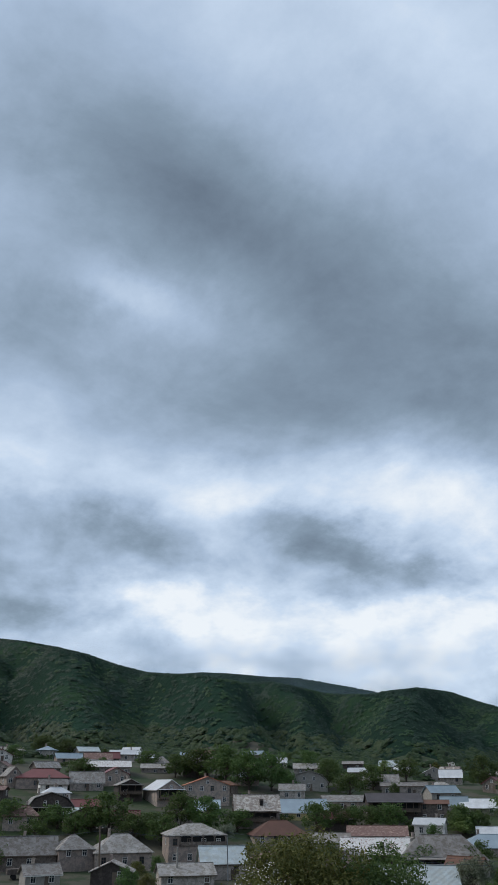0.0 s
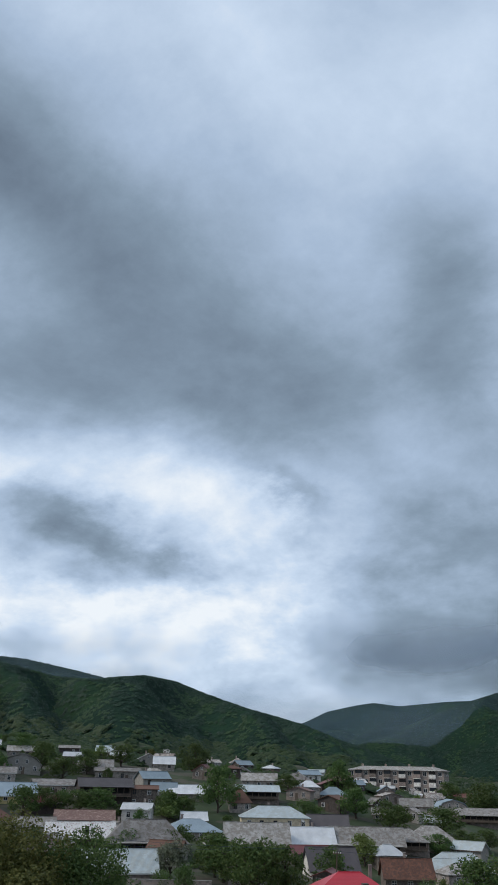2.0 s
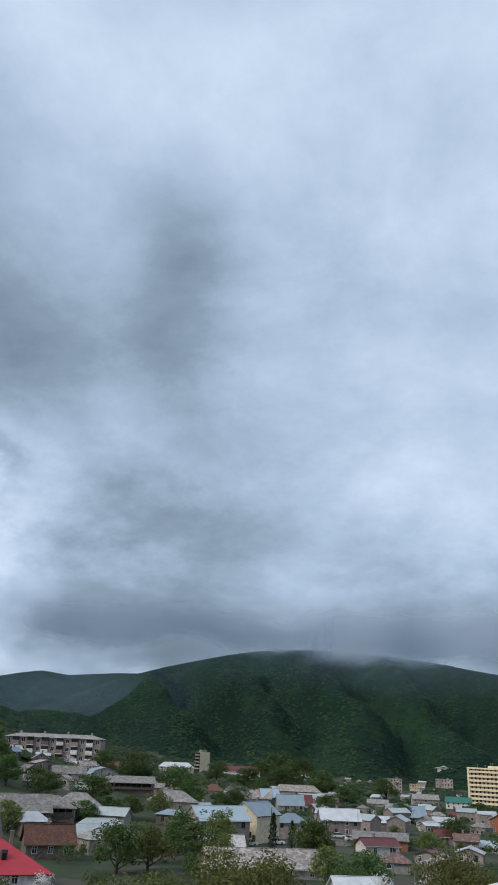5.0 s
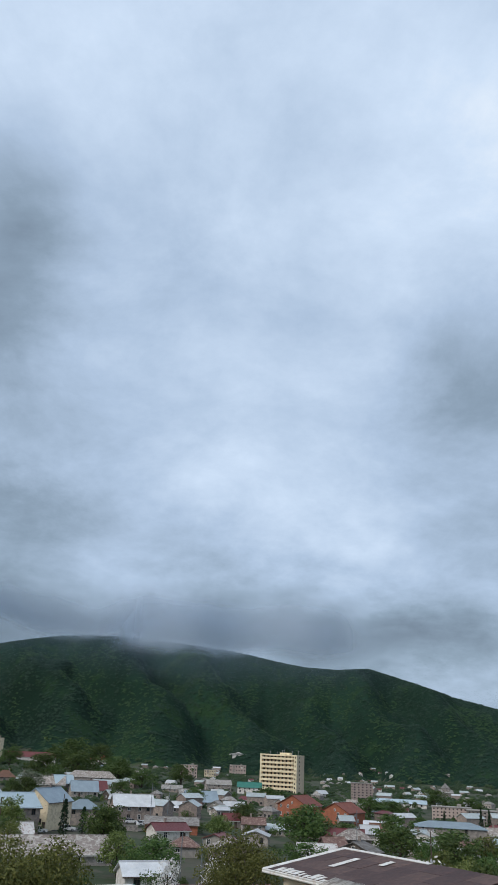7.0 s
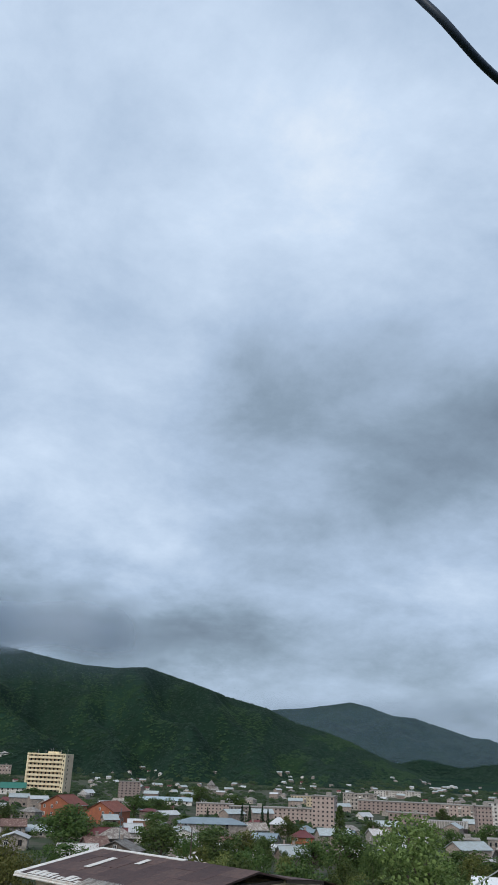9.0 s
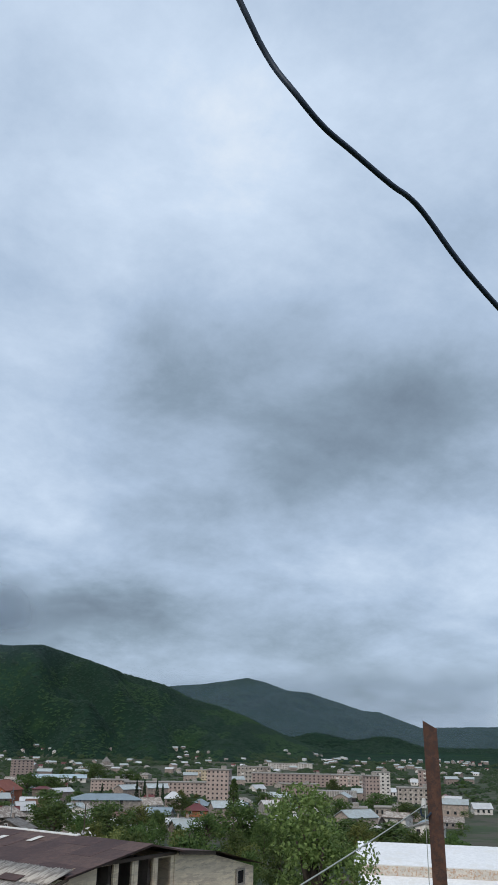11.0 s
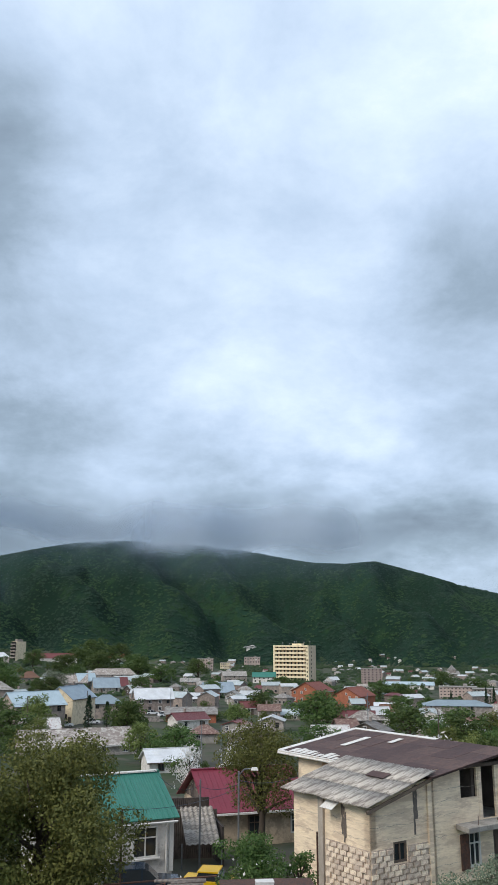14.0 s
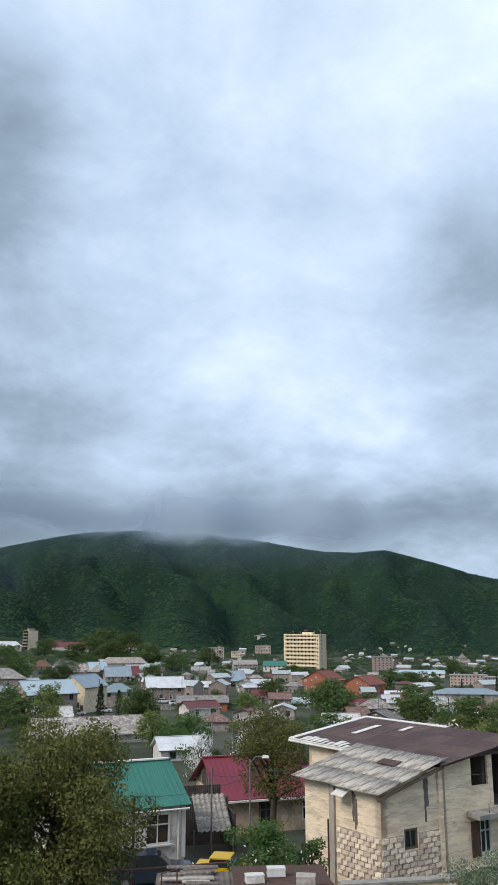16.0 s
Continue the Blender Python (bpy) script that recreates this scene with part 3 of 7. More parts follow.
def crest_line(a, d, z):
    return z > EYE + d * np.tan(np.radians(np.interp(a, CREST_AZ, CREST_EL) - 0.7))


def wooded(a, d, z):
    return z - land(a, np.minimum(d, 1900)) > 2.5


far_woods("hillside_woods", "dense dark green woods covering the hills", 100000, -74, 36, 440, 2000, 2.3, 4,
          lambda a, d, z, n: wooded(a, d, z) & ((patch(a, d) < 0.08) | crest_line(a, d, z)), HILL_LEAF)
far_woods("young_woods", "lighter green young woods in patches on the hills", 100000, -74, 36, 440, 1950, 2.1, 14,
          lambda a, d, z, n: wooded(a, d, z) & (patch(a, d) >= 0.08) & ~crest_line(a, d, z), LIGHT_HILL_LEAF)
far_woods("distant_ridge_woods", "far woods on the ridge across the valley", 22000, 12, 40, 1950, 3400, 3.6, 5,
          lambda a, d, z, n: (z - land(a, np.minimum(d, 1900)) > 6) & (n > -0.6), HILL_LEAF, 4)
far_woods("valley_trees", "tree crowns between the houses of the far town", 6500, -24, 40, 360, 1400, 3.1, 6,
          lambda a, d, z, n: (z - land(a, np.minimum(d, 1900)) < 8) & (n > -0.25), SCRUB_LEAF, 12)
far_woods("slope_trees", "trees and scrub between the upper houses and the woods", 7000, -76, -18, 330, 640, 3.0, 7,
          lambda a, d, z, n: (z - land(a, np.minimum(d, 1900)) < 12) & (n > -0.35), SCRUB_LEAF, 16)


# ---- low cloud hanging on the hilltops, and sheets that paint distance haze ----
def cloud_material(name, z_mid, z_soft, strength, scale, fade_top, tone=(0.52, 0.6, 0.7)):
    """Thin scattering sheet whose cover grows with height and is torn by noise; darker blue tones paint distance haze.
    """
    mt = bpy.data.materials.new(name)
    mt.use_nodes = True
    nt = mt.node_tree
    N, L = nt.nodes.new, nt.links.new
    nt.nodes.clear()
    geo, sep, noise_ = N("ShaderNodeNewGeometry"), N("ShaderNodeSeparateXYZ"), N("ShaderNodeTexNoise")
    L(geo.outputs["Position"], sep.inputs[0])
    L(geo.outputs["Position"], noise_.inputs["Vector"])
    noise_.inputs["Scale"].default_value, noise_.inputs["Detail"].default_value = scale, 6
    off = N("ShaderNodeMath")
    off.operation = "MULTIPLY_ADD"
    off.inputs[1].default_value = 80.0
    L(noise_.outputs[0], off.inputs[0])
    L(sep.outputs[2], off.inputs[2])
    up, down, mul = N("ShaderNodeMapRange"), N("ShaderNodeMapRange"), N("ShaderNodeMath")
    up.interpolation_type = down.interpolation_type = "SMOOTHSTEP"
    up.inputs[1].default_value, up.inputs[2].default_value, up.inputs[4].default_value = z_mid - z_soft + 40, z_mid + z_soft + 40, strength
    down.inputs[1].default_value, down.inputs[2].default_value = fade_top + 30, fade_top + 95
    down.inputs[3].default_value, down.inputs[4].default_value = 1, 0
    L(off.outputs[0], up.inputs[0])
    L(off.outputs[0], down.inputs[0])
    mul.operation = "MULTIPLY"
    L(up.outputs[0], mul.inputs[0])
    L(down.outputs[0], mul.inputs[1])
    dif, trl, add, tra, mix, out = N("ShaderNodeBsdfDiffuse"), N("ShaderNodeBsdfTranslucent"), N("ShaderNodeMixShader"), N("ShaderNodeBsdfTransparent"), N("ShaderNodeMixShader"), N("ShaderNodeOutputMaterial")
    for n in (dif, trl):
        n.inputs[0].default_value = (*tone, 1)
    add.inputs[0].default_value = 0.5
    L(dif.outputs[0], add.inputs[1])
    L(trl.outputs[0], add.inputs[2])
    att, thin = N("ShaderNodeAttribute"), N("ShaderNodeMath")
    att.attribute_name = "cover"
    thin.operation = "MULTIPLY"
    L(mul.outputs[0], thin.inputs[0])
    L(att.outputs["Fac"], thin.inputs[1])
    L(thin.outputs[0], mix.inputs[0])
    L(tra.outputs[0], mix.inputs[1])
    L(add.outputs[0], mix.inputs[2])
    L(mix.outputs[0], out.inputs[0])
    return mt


def low_cloud(name, label, az0, az1, d, z0, z1, mat):
    n, m = 48, 14
    v, f = [], []
    for i in range(n + 1):
        a = az0 + (az1 - az0) * i / n
        for j in range(m + 1):
            dd = d + 12 * math.sin(i * 0.3)
            x, y = spot(a, dd)
            v.append((x, y, z0 + (z1 - z0) * j / m))
    for i in range(n):
        for j in range(m):
            k = i * (m + 1) + j
            f.append((k, k + m + 1, k + m + 2, k + 1))
    ob = part(name, Geo().add(v, f), mat, None, smooth=True)
    fade = ob.data.attributes.new("cover", "FLOAT", "POINT")
    wane = [min(1.0, min(i, n - i) / 9.0) * min(1.0, min(j, m - j) / 2.5) for i in range(n + 1) for j in range(m + 1)]
    fade.data.foreach_set("value", [k * k * (3 - 2 * k) for k in wane])
    ob.visible_shadow = False
    return tagged(ob, label, "cloud", kind="stuff")


low_cloud("hilltop_cloud", "grey cloud bank resting on the wooded summit", -30, 3, 1330, 120, 390, cloud_material("hill_cloud", 197, 15, 0.95, 0.006, 226))
low_cloud("shoulder_cloud", "grey cloud sagging over the shoulder of the hill", -9, 10, 1310, 95, 330, cloud_material("shoulder_cloud", 174, 15, 0.95, 0.006, 214))
# added sheet: its blue tone paints aerial haze over the upper slope
low_cloud("thin_hilltop_cloud", "thin bluish sheet painting haze over the upper slope", -32, 14, 1230, 98, 310, cloud_material("hill_haze_tint", 150, 50, 0.32, 0.004, 190, (0.22, 0.29, 0.36)))
low_cloud("ridge_mist", "mist touching the ridge behind the houses", -72, -36, 1180, 100, 350, cloud_material("ridge_mist", 180, 18, 0.25, 0.008, 175))
# three more added sheets whose blue tones paint haze before the farther hills
low_cloud("back_ridge_haze", "bluish sheet painting haze before the ridge behind the near hill", -64, -38, 1480, 60, 330, cloud_material("back_ridge_haze", 120, 60, 0.5, 0.004, 172, (0.3, 0.38, 0.46)))
low_cloud("valley_haze", "bluish sheet painting haze before the far ridge", 14, 44, 2250, -60, 420, cloud_material("valley_haze", -150, 60, 0.34, 0.002, 160, (0.20, 0.28, 0.36)))
low_cloud("gap_haze", "bluish sheet painting haze in the side valley between the hills", -42, -14, 1480, -60, 300, cloud_material("gap_haze", 60, 80, 0.4, 0.004, 128, (0.26, 0.34, 0.42)))


# ---- houses ----
def window_unit(parent, x, y, z, w, h, face=0.0, frame_mat=None, arched=False, cross=True, bare=False):
    """A window: its casing with the pane set back inside. (x, y, z) is the middle of its sill on the wall face; face turns it."""
    frame_mat = frame_mat or FRAME
    g, b = Geo(), 0.09 if w > 0.7 else 0.06
    dep = 0.10
    if arched:
        n = 10
        outer = [(w / 2 * math.cos(math.pi * i / n), h - w / 2 + w / 2 * math.sin(math.pi * i / n)) for i in range(n + 1)]
        outer = [(w / 2, 0), *outer, (-w / 2, 0)]
        inner = [(px * (w - 2 * b) / w, b + (pz - b) * (h - 2 * b) / (h - b) if pz > b else b) for px, pz in outer]
    else:
        outer = [(w / 2, 0), (w / 2, h), (-w / 2, h), (-w / 2, 0)]
        inner = [(w / 2 - b, b), (w / 2 - b, h - b), (-w / 2 + b, h - b), (-w / 2 + b, b)]
    m = len(outer)
    v = [(px, -dep, pz) for px, pz in outer] + [(px, -dep, pz) for px, pz in inner] + [(px, 0.0, pz) for px, pz in outer] + [(px, -0.02, pz) for px, pz in inner]
    f = []
    for i in range(m):
        j = (i + 1) % m
        f += [(i, j, m + j, m + i), (2 * m + i, 2 * m + j, j, i), (m + i, m + j, 3 * m + j, 3 * m + i)]
    g.add(v, f)
    if cross and not bare:
        g.box(0, -dep + 0.03, b, 0.06, 0.04, h - 2 * b)
        if h > 0.9:
            g.box(0, -dep + 0.03, h * 0.62, w - 2 * b, 0.04, 0.06)
    ob = part("window", g, frame_mat, parent)
    ob.location, ob.rotation_euler = (x, y, z), (0, 0, radians(face))
    p = Geo().add([(px, -0.03, pz) for px, pz in inner], [tuple(range(m))])
    part("pane", p, DARK if bare else GLASS, ob)
    return ob


def roof_geo(kind, w, d, h, r, over=0.45, t=0.14):
    """Roof plates over a w x d body whose walls end at h; r is the rise."""
    g = Geo()
    X, Y = w / 2 + over, d / 2 + over
    if kind == "gx":
        k = r * over / (d / 2)
        g.slab([(-X, -Y, h - k), (X, -Y, h - k), (X, 0, h + r), (-X, 0, h + r)], t)
        g.slab([(X, Y, h - k), (-X, Y, h - k), (-X, 0, h + r), (X, 0, h + r)], t)
        g.box(0, 0, h + r - 0.03, 2 * X, 0.3, 0.09)
    elif kind == "gy":
        k = r * over / (w / 2)
        g.slab([(-X, -Y, h - k), (0, -Y, h + r), (0, Y, h + r), (-X, Y, h - k)], t)
        g.slab([(X, Y, h - k), (0, Y, h + r), (0, -Y, h + r), (X, -Y, h - k)], t)
        g.box(0, 0, h + r - 0.03, 0.3, 2 * Y, 0.09)
    elif kind == "mans":
        a = X * 0.68
        zk = h + r * 0.62
        for s in (1, -1):
            low = [(s * X, -Y, h - 0.2), (s * X, Y, h - 0.2), (s * a, Y, zk), (s * a, -Y, zk)]
            up = [(s * a, -Y, zk), (s * a, Y, zk), (0, Y, h + r), (0, -Y, h + r)]
            for q in (low, up):
                g.slab(q if s > 0 else q[::-1], t)
    else:
        k = r * over / (min(w, d) / 2)
        if w >= d:
            e = max(w / 2 - d / 2 * 0.9, 0.2)
            a, b = (-e, 0, h + r), (e, 0, h + r)
        else:
            e = max(d / 2 - w / 2 * 0.9, 0.2)
            a, b = (0, -e, h + r), (0, e, h + r)
        c = [(-X, -Y, h - k), (X, -Y, h - k), (X, Y, h - k), (-X, Y, h - k)]
        if w >= d:
            quads = [[c[0], c[1], b, a], [c[1], c[2], b], [c[2], c[3], a, b], [c[3], c[0], a]]
        else:
            quads = [[c[0], c[1], a], [c[1], c[2], b, a], [c[2], c[3], b], [c[3], c[0], a, b]]
        for q in quads:
            g.slab(q, t)
        if w >= d:
            g.box(0, 0, h + r - 0.04, 2 * e, 0.28, 0.1)
    return g


def body_geo(kind, w, d, h, r, deep=3.0):
    g = Geo()
    if kind == "gy":
        g.prism([(-w / 2, -deep), (w / 2, -deep), (w / 2, h), (0, h + r - 0.16), (-w / 2, h)], -d / 2, d / 2)
    elif kind == "mans":
        g.prism([(-w / 2, -deep), (w / 2, -deep), (w / 2, h), (w * 0.33, h + r * 0.6 - 0.16), (0, h + r - 0.18), (-w * 0.33, h + r * 0.6 - 0.16), (-w / 2, h)], -d / 2, d / 2)
    elif kind == "gx":
        p = [(-d / 2, -deep), (d / 2, -deep), (d / 2, h), (0, h + r - 0.16), (-d / 2, h)]
        n = 5
        v = [(w / 2, y, z) for y, z in p] + [(-w / 2, y, z) for y, z in p]
        g.add(v, [tuple(range(n)), tuple(range(2 * n - 1, n - 1, -1)), *[(i, n + i, n + (i + 1) % n, (i + 1) % n) for i in range(n)]])
    else:
        g.box(0, 0, -deep, w, d, h + deep)
    return g


def house(x, y, z, w, d, h, r, turn, kind, roof, wall, label, extra=""):
    """A house facing the town's lower side: turn is its lean away from facing the eye."""
    az = math.degrees(math.atan2(x, y))
    ob = thing("house", pose(x, y, z, 0, 0, -az + turn), label, "house", "houses of the town")
    part("wall", body_geo(kind, w, d, h, r), WALL[wall], ob)
    rf = part("roof", roof_geo(kind, w, d, h, r), ROOF[roof], ob)
    rng = random.Random(int(x * 7 + y * 13))
    front, floors = -d / 2, max(1, round(h / 2.9))
    if kind in ("gx", "gy") and r > 0.9:
        # dark gap of the eaves shows as a fascia board
        fas = Geo()
        if kind == "gx":
            fas.box(0, -d / 2 - 0.47, h - r * 0.45 / (d / 2) - 0.2, w + 0.9, 0.03, 0.16)
        else:
            fas.box(w / 2 + 0.46, 0, h - r * 0.45 / (w / 2) - 0.2, 0.03, d + 0.9, 0.16)
            part("fascia", Geo().box(-w / 2 - 0.46, 0, h - r * 0.45 / (w / 2) - 0.2, 0.03, d + 0.9, 0.16), TIMBER, ob)
        part("fascia", fas, FRAME if rng.random() < 0.35 else TIMBER, ob)
    if "g" in extra:
        # open timber gallery along the front of the top floor
        gh = min(2.3, h * 0.55)
        gz = h - gh - 0.25
        part("gallery_recess", Geo().box(0, front - 0.05, gz + 0.25, w * 0.86, 0.1, gh - 0.1), DARK, ob, "deep unlit gallery")
        fl = Geo().box(0, front - 0.7, gz, w * 0.92, 1.5, 0.16)
        part("gallery_floor", fl, TIMBER, ob)
        n = max(4, int(w / 1.7))
        for i in range(n):
            px = -w * 0.45 + w * 0.9 * i / (n - 1)
            part("post", Geo().box(px, front - 1.35, gz, 0.14, 0.14, gh + 0.2), TIMBER, ob)
        part("railing", Geo().box(0, front - 1.38, gz + 0.85, w * 0.9, 0.06, 0.1).box(0, front - 1.38, gz + 0.2, w * 0.9, 0.04, 0.55), TIMBER, ob)
        part("gallery_roof", Geo().slab([(-w * 0.47, front - 1.7, gz + gh + 0.12), (w * 0.47, front - 1.7, gz + gh + 0.12), (w * 0.47, front, gz + gh + 0.3), (-w * 0.47, front, gz + gh + 0.3)], 0.08), ROOF[roof], ob)
        floors = max(1, floors - 1)
        if h < 4:
            floors = 0
    if "n" not in extra:
        n = max(2, min(5, int(w / 3.0)))
        for fl in range(floors):
            zb = fl * 2.9 + 0.95 + max(0, (h - floors * 2.9) * 0.5)
            if zb + 1.3 > h:
                zb = max(0.4, h - 1.55)
            for i in range(n):
                if rng.random() < 0.18:
                    continue
                px = -w / 2 + w * (i + 0.5) / n + rng.uniform(-0.25, 0.25)
                tall = min(1.35, h - zb - 0.15)
                window_unit(ob, px, front, zb, 1.0, tall, 0, FRAME if rng.random() < 0.7 else TIMBER)
            for s in (1, -1):
                if d > 5 and rng.random() < 0.7:
                    window_unit(ob, s * w / 2, rng.uniform(-d / 5, d / 5), zb, 0.95, min(1.3, h - zb - 0.15), 90 * s)
        dx = rng.uniform(-w * 0.3, w * 0.3)
        if floors and rng.random() < 0.6 and h > 2.3:
            part("door", Geo().box(dx + 0.9, front - 0.02, 0, 0.9, 0.08, min(2.05, h - 0.2)), TIMBER, ob)
    if kind in ("gy", "mans") and r > 1.6 and "n" not in extra:
        if kind == "mans":
            for s in (-1, 1):
                window_unit(ob, s * w * 0.13, front, h + 0.2, 0.75, 1.25)
        else:
            window_unit(ob, 0, front, h + 0.1, 0.8, min(1.0, r * 0.5))
    if "c" in extra or rng.random() < 0.3:
        cx, cy = rng.uniform(-w * 0.25, w * 0.25), rng.uniform(0, d * 0.15)
        ch = part("chimney", Geo().box(cx, cy, h + r * 0.3, 0.5, 0.5, r * 0.7 + 0.8).box(cx, cy, h + r + 0.8, 0.62, 0.62, 0.12), WALL["tuff"], rf)
    if "a" in extra:
        # arched veranda under the roof
        n = 4
        part("veranda_recess", Geo().box(0.1 * w, front - 0.03, h - 2.2, w * 0.8, 0.06, 2.0), DARK, ob, "unlit arched veranda")
        for i in range(n + 1):
            px = -w * 0.3 + w * 0.8 * i / n
            part("post", Geo().box(px, front - 0.12, h - 2.3, 0.3, 0.2, 2.3), WALL["wood"], ob)
        for i in range(n):
            px, sp = -w * 0.3 + w * 0.8 * (i + 0.5) / n, w * 0.4 / n
            a = [(px + sp * math.cos(math.pi * k / 8), h - 0.95 + 0.75 * math.sin(math.pi * k / 8)) for k in range(9)]
            q = Geo()
            for k in range(8):
                q.add([(a[k][0], front - 0.1, a[k][1]), (a[k][0], front - 0.1, h), (a[k + 1][0], front - 0.1, h), (a[k + 1][0], front - 0.1, a[k + 1][1])], [(0, 1, 2, 3)])
            part("arch", q, WALL["wood"], ob)
        part("railing", Geo().box(0.1 * w, front - 0.15, h - 2.3, w * 0.84, 0.14, 0.85), WALL["wood"], ob)
    if "d" in extra:
        dm = part("dormer", Geo().box(w * 0.1, -d * 0.28, h + r * 0.2, 0.9, 1.2, r * 0.45 + 0.2), WALL["darkwood"], rf)
        part("pane", Geo().box(w * 0.1, -d * 0.28 - 0.62, h + r * 0.3, 0.6, 0.04, r * 0.3), DARK, dm)
    if "s" in extra:
        dish = part("satellite_dish", dish_geo(), FRAME, ob, "white satellite dish")
        dish.location, dish.rotation_euler = (w * 0.4, front - 0.4, h * 0.8), (radians(60), 0, radians(30))
    return ob


def dish_geo(rad=0.5):
    g = Geo()
    n = 12
    v = [(0, 0, -0.12)]
    for k in (0.5, 1.0):
        v += [(rad * k * math.cos(2 * math.pi * i / n), rad * k * math.sin(2 * math.pi * i / n), -0.12 + 0.12 * k * k) for i in range(n)]
    f = [(0, 1 + i, 1 + (i + 1) % n) for i in range(n)] + [(1 + i, 1 + n + i, 1 + n + (i + 1) % n, 1 + (i + 1) % n) for i in range(n)]
    g.add(v, f)
    return g.tube([(0, 0, -0.12), (0.05, 0, -0.5)], 0.03)


house(-244.1, 109.8, 29.6, 14.9, 10.0, 3.6, 2.3, 0, "hip", "maroon", "tuff", "single-storey grey-pink tuff stone house with a hipped maroon metal roof")
house(-237.2, 120.7, 29.3, 9.7, 6.9, 2.7, 2.8, 5, "gx", "slate", "stone", "single-storey weathered stone house with a gabled grey corrugated asbestos roof")
house(-247.5, 101.5, 30.2, 4.4, 7.1, 3.6, 2.3, 15, "gy", "slate", "tuff", "single-storey grey-pink tuff stone house with a gabled grey corrugated asbestos roof")
house(-211.9, 97.7, 22.6, 11.3, 12.0, 3.2, 3.5, 5, "mans", "slate", "darkwood", "single-storey dark timber house with a mansard grey corrugated asbestos roof", "g")
house(-212.0, 108.2, 24.0, 7.1, 5.2, 1.9, 1.6, 10, "gx", "maroon", "white", "low whitewashed house with a gabled maroon metal roof")
house(-270.5, 141.4, 36.6, 9.0, 6.4, 2.9, 2.0, 5, "gx", "rust", "stone", "single-storey weathered stone house with a gabled rust-streaked metal roof")
house(-289.9, 163.2, 39.2, 11.3, 7.9, 2.8, 1.6, 0, "gx", "white", "stone", "single-storey weathered stone house with a gabled pale zinc roof")
house(-255.1, 136.9, 33.2, 15.0, 10.0, 3.4, 1.9, 0, "gx", "patchy", "stone", "single-storey weathered stone house with a gabled flaking white and red roof")
house(-283.2, 168.7, 38.8, 4.6, 5.0, 2.0, 1.2, 0, "gx", "white", "stone", "low weathered stone house with a gabled pale zinc roof")
house(-254.4, 155.3, 34.7, 9.8, 6.9, 1.8, 1.4, 0, "gx", "slate", "stone", "low weathered stone house with a gabled grey corrugated asbestos roof")
house(-262.9, 162.5, 36.4, 5.5, 5.0, 2.2, 2.0, 0, "hip", "slate", "stone", "low weathered stone house with a hipped grey corrugated asbestos roof")
house(-220.8, 125.7, 26.7, 6.8, 8.4, 4.4, 1.5, 10, "gy", "slate", "darkwood", "single-storey dark timber house with a gabled grey corrugated asbestos roof", "g")
house(-212.9, 132.8, 25.3, 8.2, 12.0, 4.6, 2.5, 20, "gy", "white", "tuff", "two-storey grey-pink tuff stone house with a gabled pale zinc roof", "g")
house(-208.4, 144.1, 25.6, 12.4, 12.0, 5.5, 2.1, 5, "gy", "tile", "tuff", "two-storey grey-pink tuff stone house with a gabled orange tile roof")
house(-195.4, 135.7, 23.3, 6.2, 5.0, 1.8, 2.2, 0, "gx", "paleblue", "stone", "low weathered stone house with a gabled pale blue metal roof")
house(-179.7, 140.1, 20.6, 11.1, 7.8, 4.4, 3.7, 5, "gx", "rustgrey", "stone", "single-storey weathered stone house with a gabled stained grey sheet roof", "gd")
house(-181.8, 155.5, 22.2, 15.4, 10.0, 2.3, 3.0, 5, "gx", "bluegrey", "yellow", "low pale yellow house with a gabled blue-grey metal roof")
house(-166.2, 136.2, 17.6, 13.0, 10.0, 2.6, 2.9, 10, "hip", "brown", "tuff", "single-storey grey-pink tuff stone house with a hipped brown sheet roof")
house(-199.4, 169.0, 26.6, 7.2, 5.3, 3.3, 1.5, 0, "gx", "slate", "stone", "single-storey weathered stone house with a gabled grey corrugated asbestos roof")
house(-211.6, 186.5, 29.3, 11.6, 12.0, 2.8, 3.3, 0, "mans", "slate", "stucco", "single-storey grey stucco house with a mansard grey corrugated asbestos roof")
house(-237.6, 208.3, 34.7, 8.9, 6.4, 2.2, 1.7, 0, "gx", "slate", "stone", "low weathered stone house with a gabled grey corrugated asbestos roof")
house(-255.2, 208.9, 36.9, 7.3, 5.3, 2.4, 1.6, 0, "gx", "white", "stone", "low weathered stone house with a gabled pale zinc roof")
house(-182.2, 174.0, 23.9, 12.9, 9.0, 3.1, 1.4, 8, "gx", "slate", "tuff", "single-storey grey-pink tuff stone house with a gabled grey corrugated asbestos roof")
house(-166.4, 176.5, 21.7, 14.0, 9.7, 5.2, 2.1, 8, "gx", "darkslate", "darkwood", "two-storey dark timber house with a gabled dark grey sheet roof", "g")
house(-158.1, 183.0, 21.5, 7.9, 5.7, 5.0, 0.8, 0, "gx", "brown", "wood", "two-storey greyed board house with a gabled brown sheet roof")
house(-202.2, 209.6, 29.6, 11.1, 7.8, 2.4, 2.4, 0, "gx", "slate", "stone", "low weathered stone house with a gabled grey corrugated asbestos roof")
house(-190.8, 208.1, 27.7, 14.0, 9.7, 3.2, 1.0, 0, "gx", "slate", "stone", "single-storey weathered stone house with a gabled grey corrugated asbestos roof")
house(-185.4, 219.1, 27.6, 9.6, 7.9, 2.4, 2.1, 0, "hip", "slate", "stone", "low weathered stone house with a hipped grey corrugated asbestos roof")
house(-205.9, 249.4, 31.4, 7.6, 5.5, 2.6, 2.4, 0, "gx", "white", "stone", "low weathered stone house with a gabled pale zinc roof")
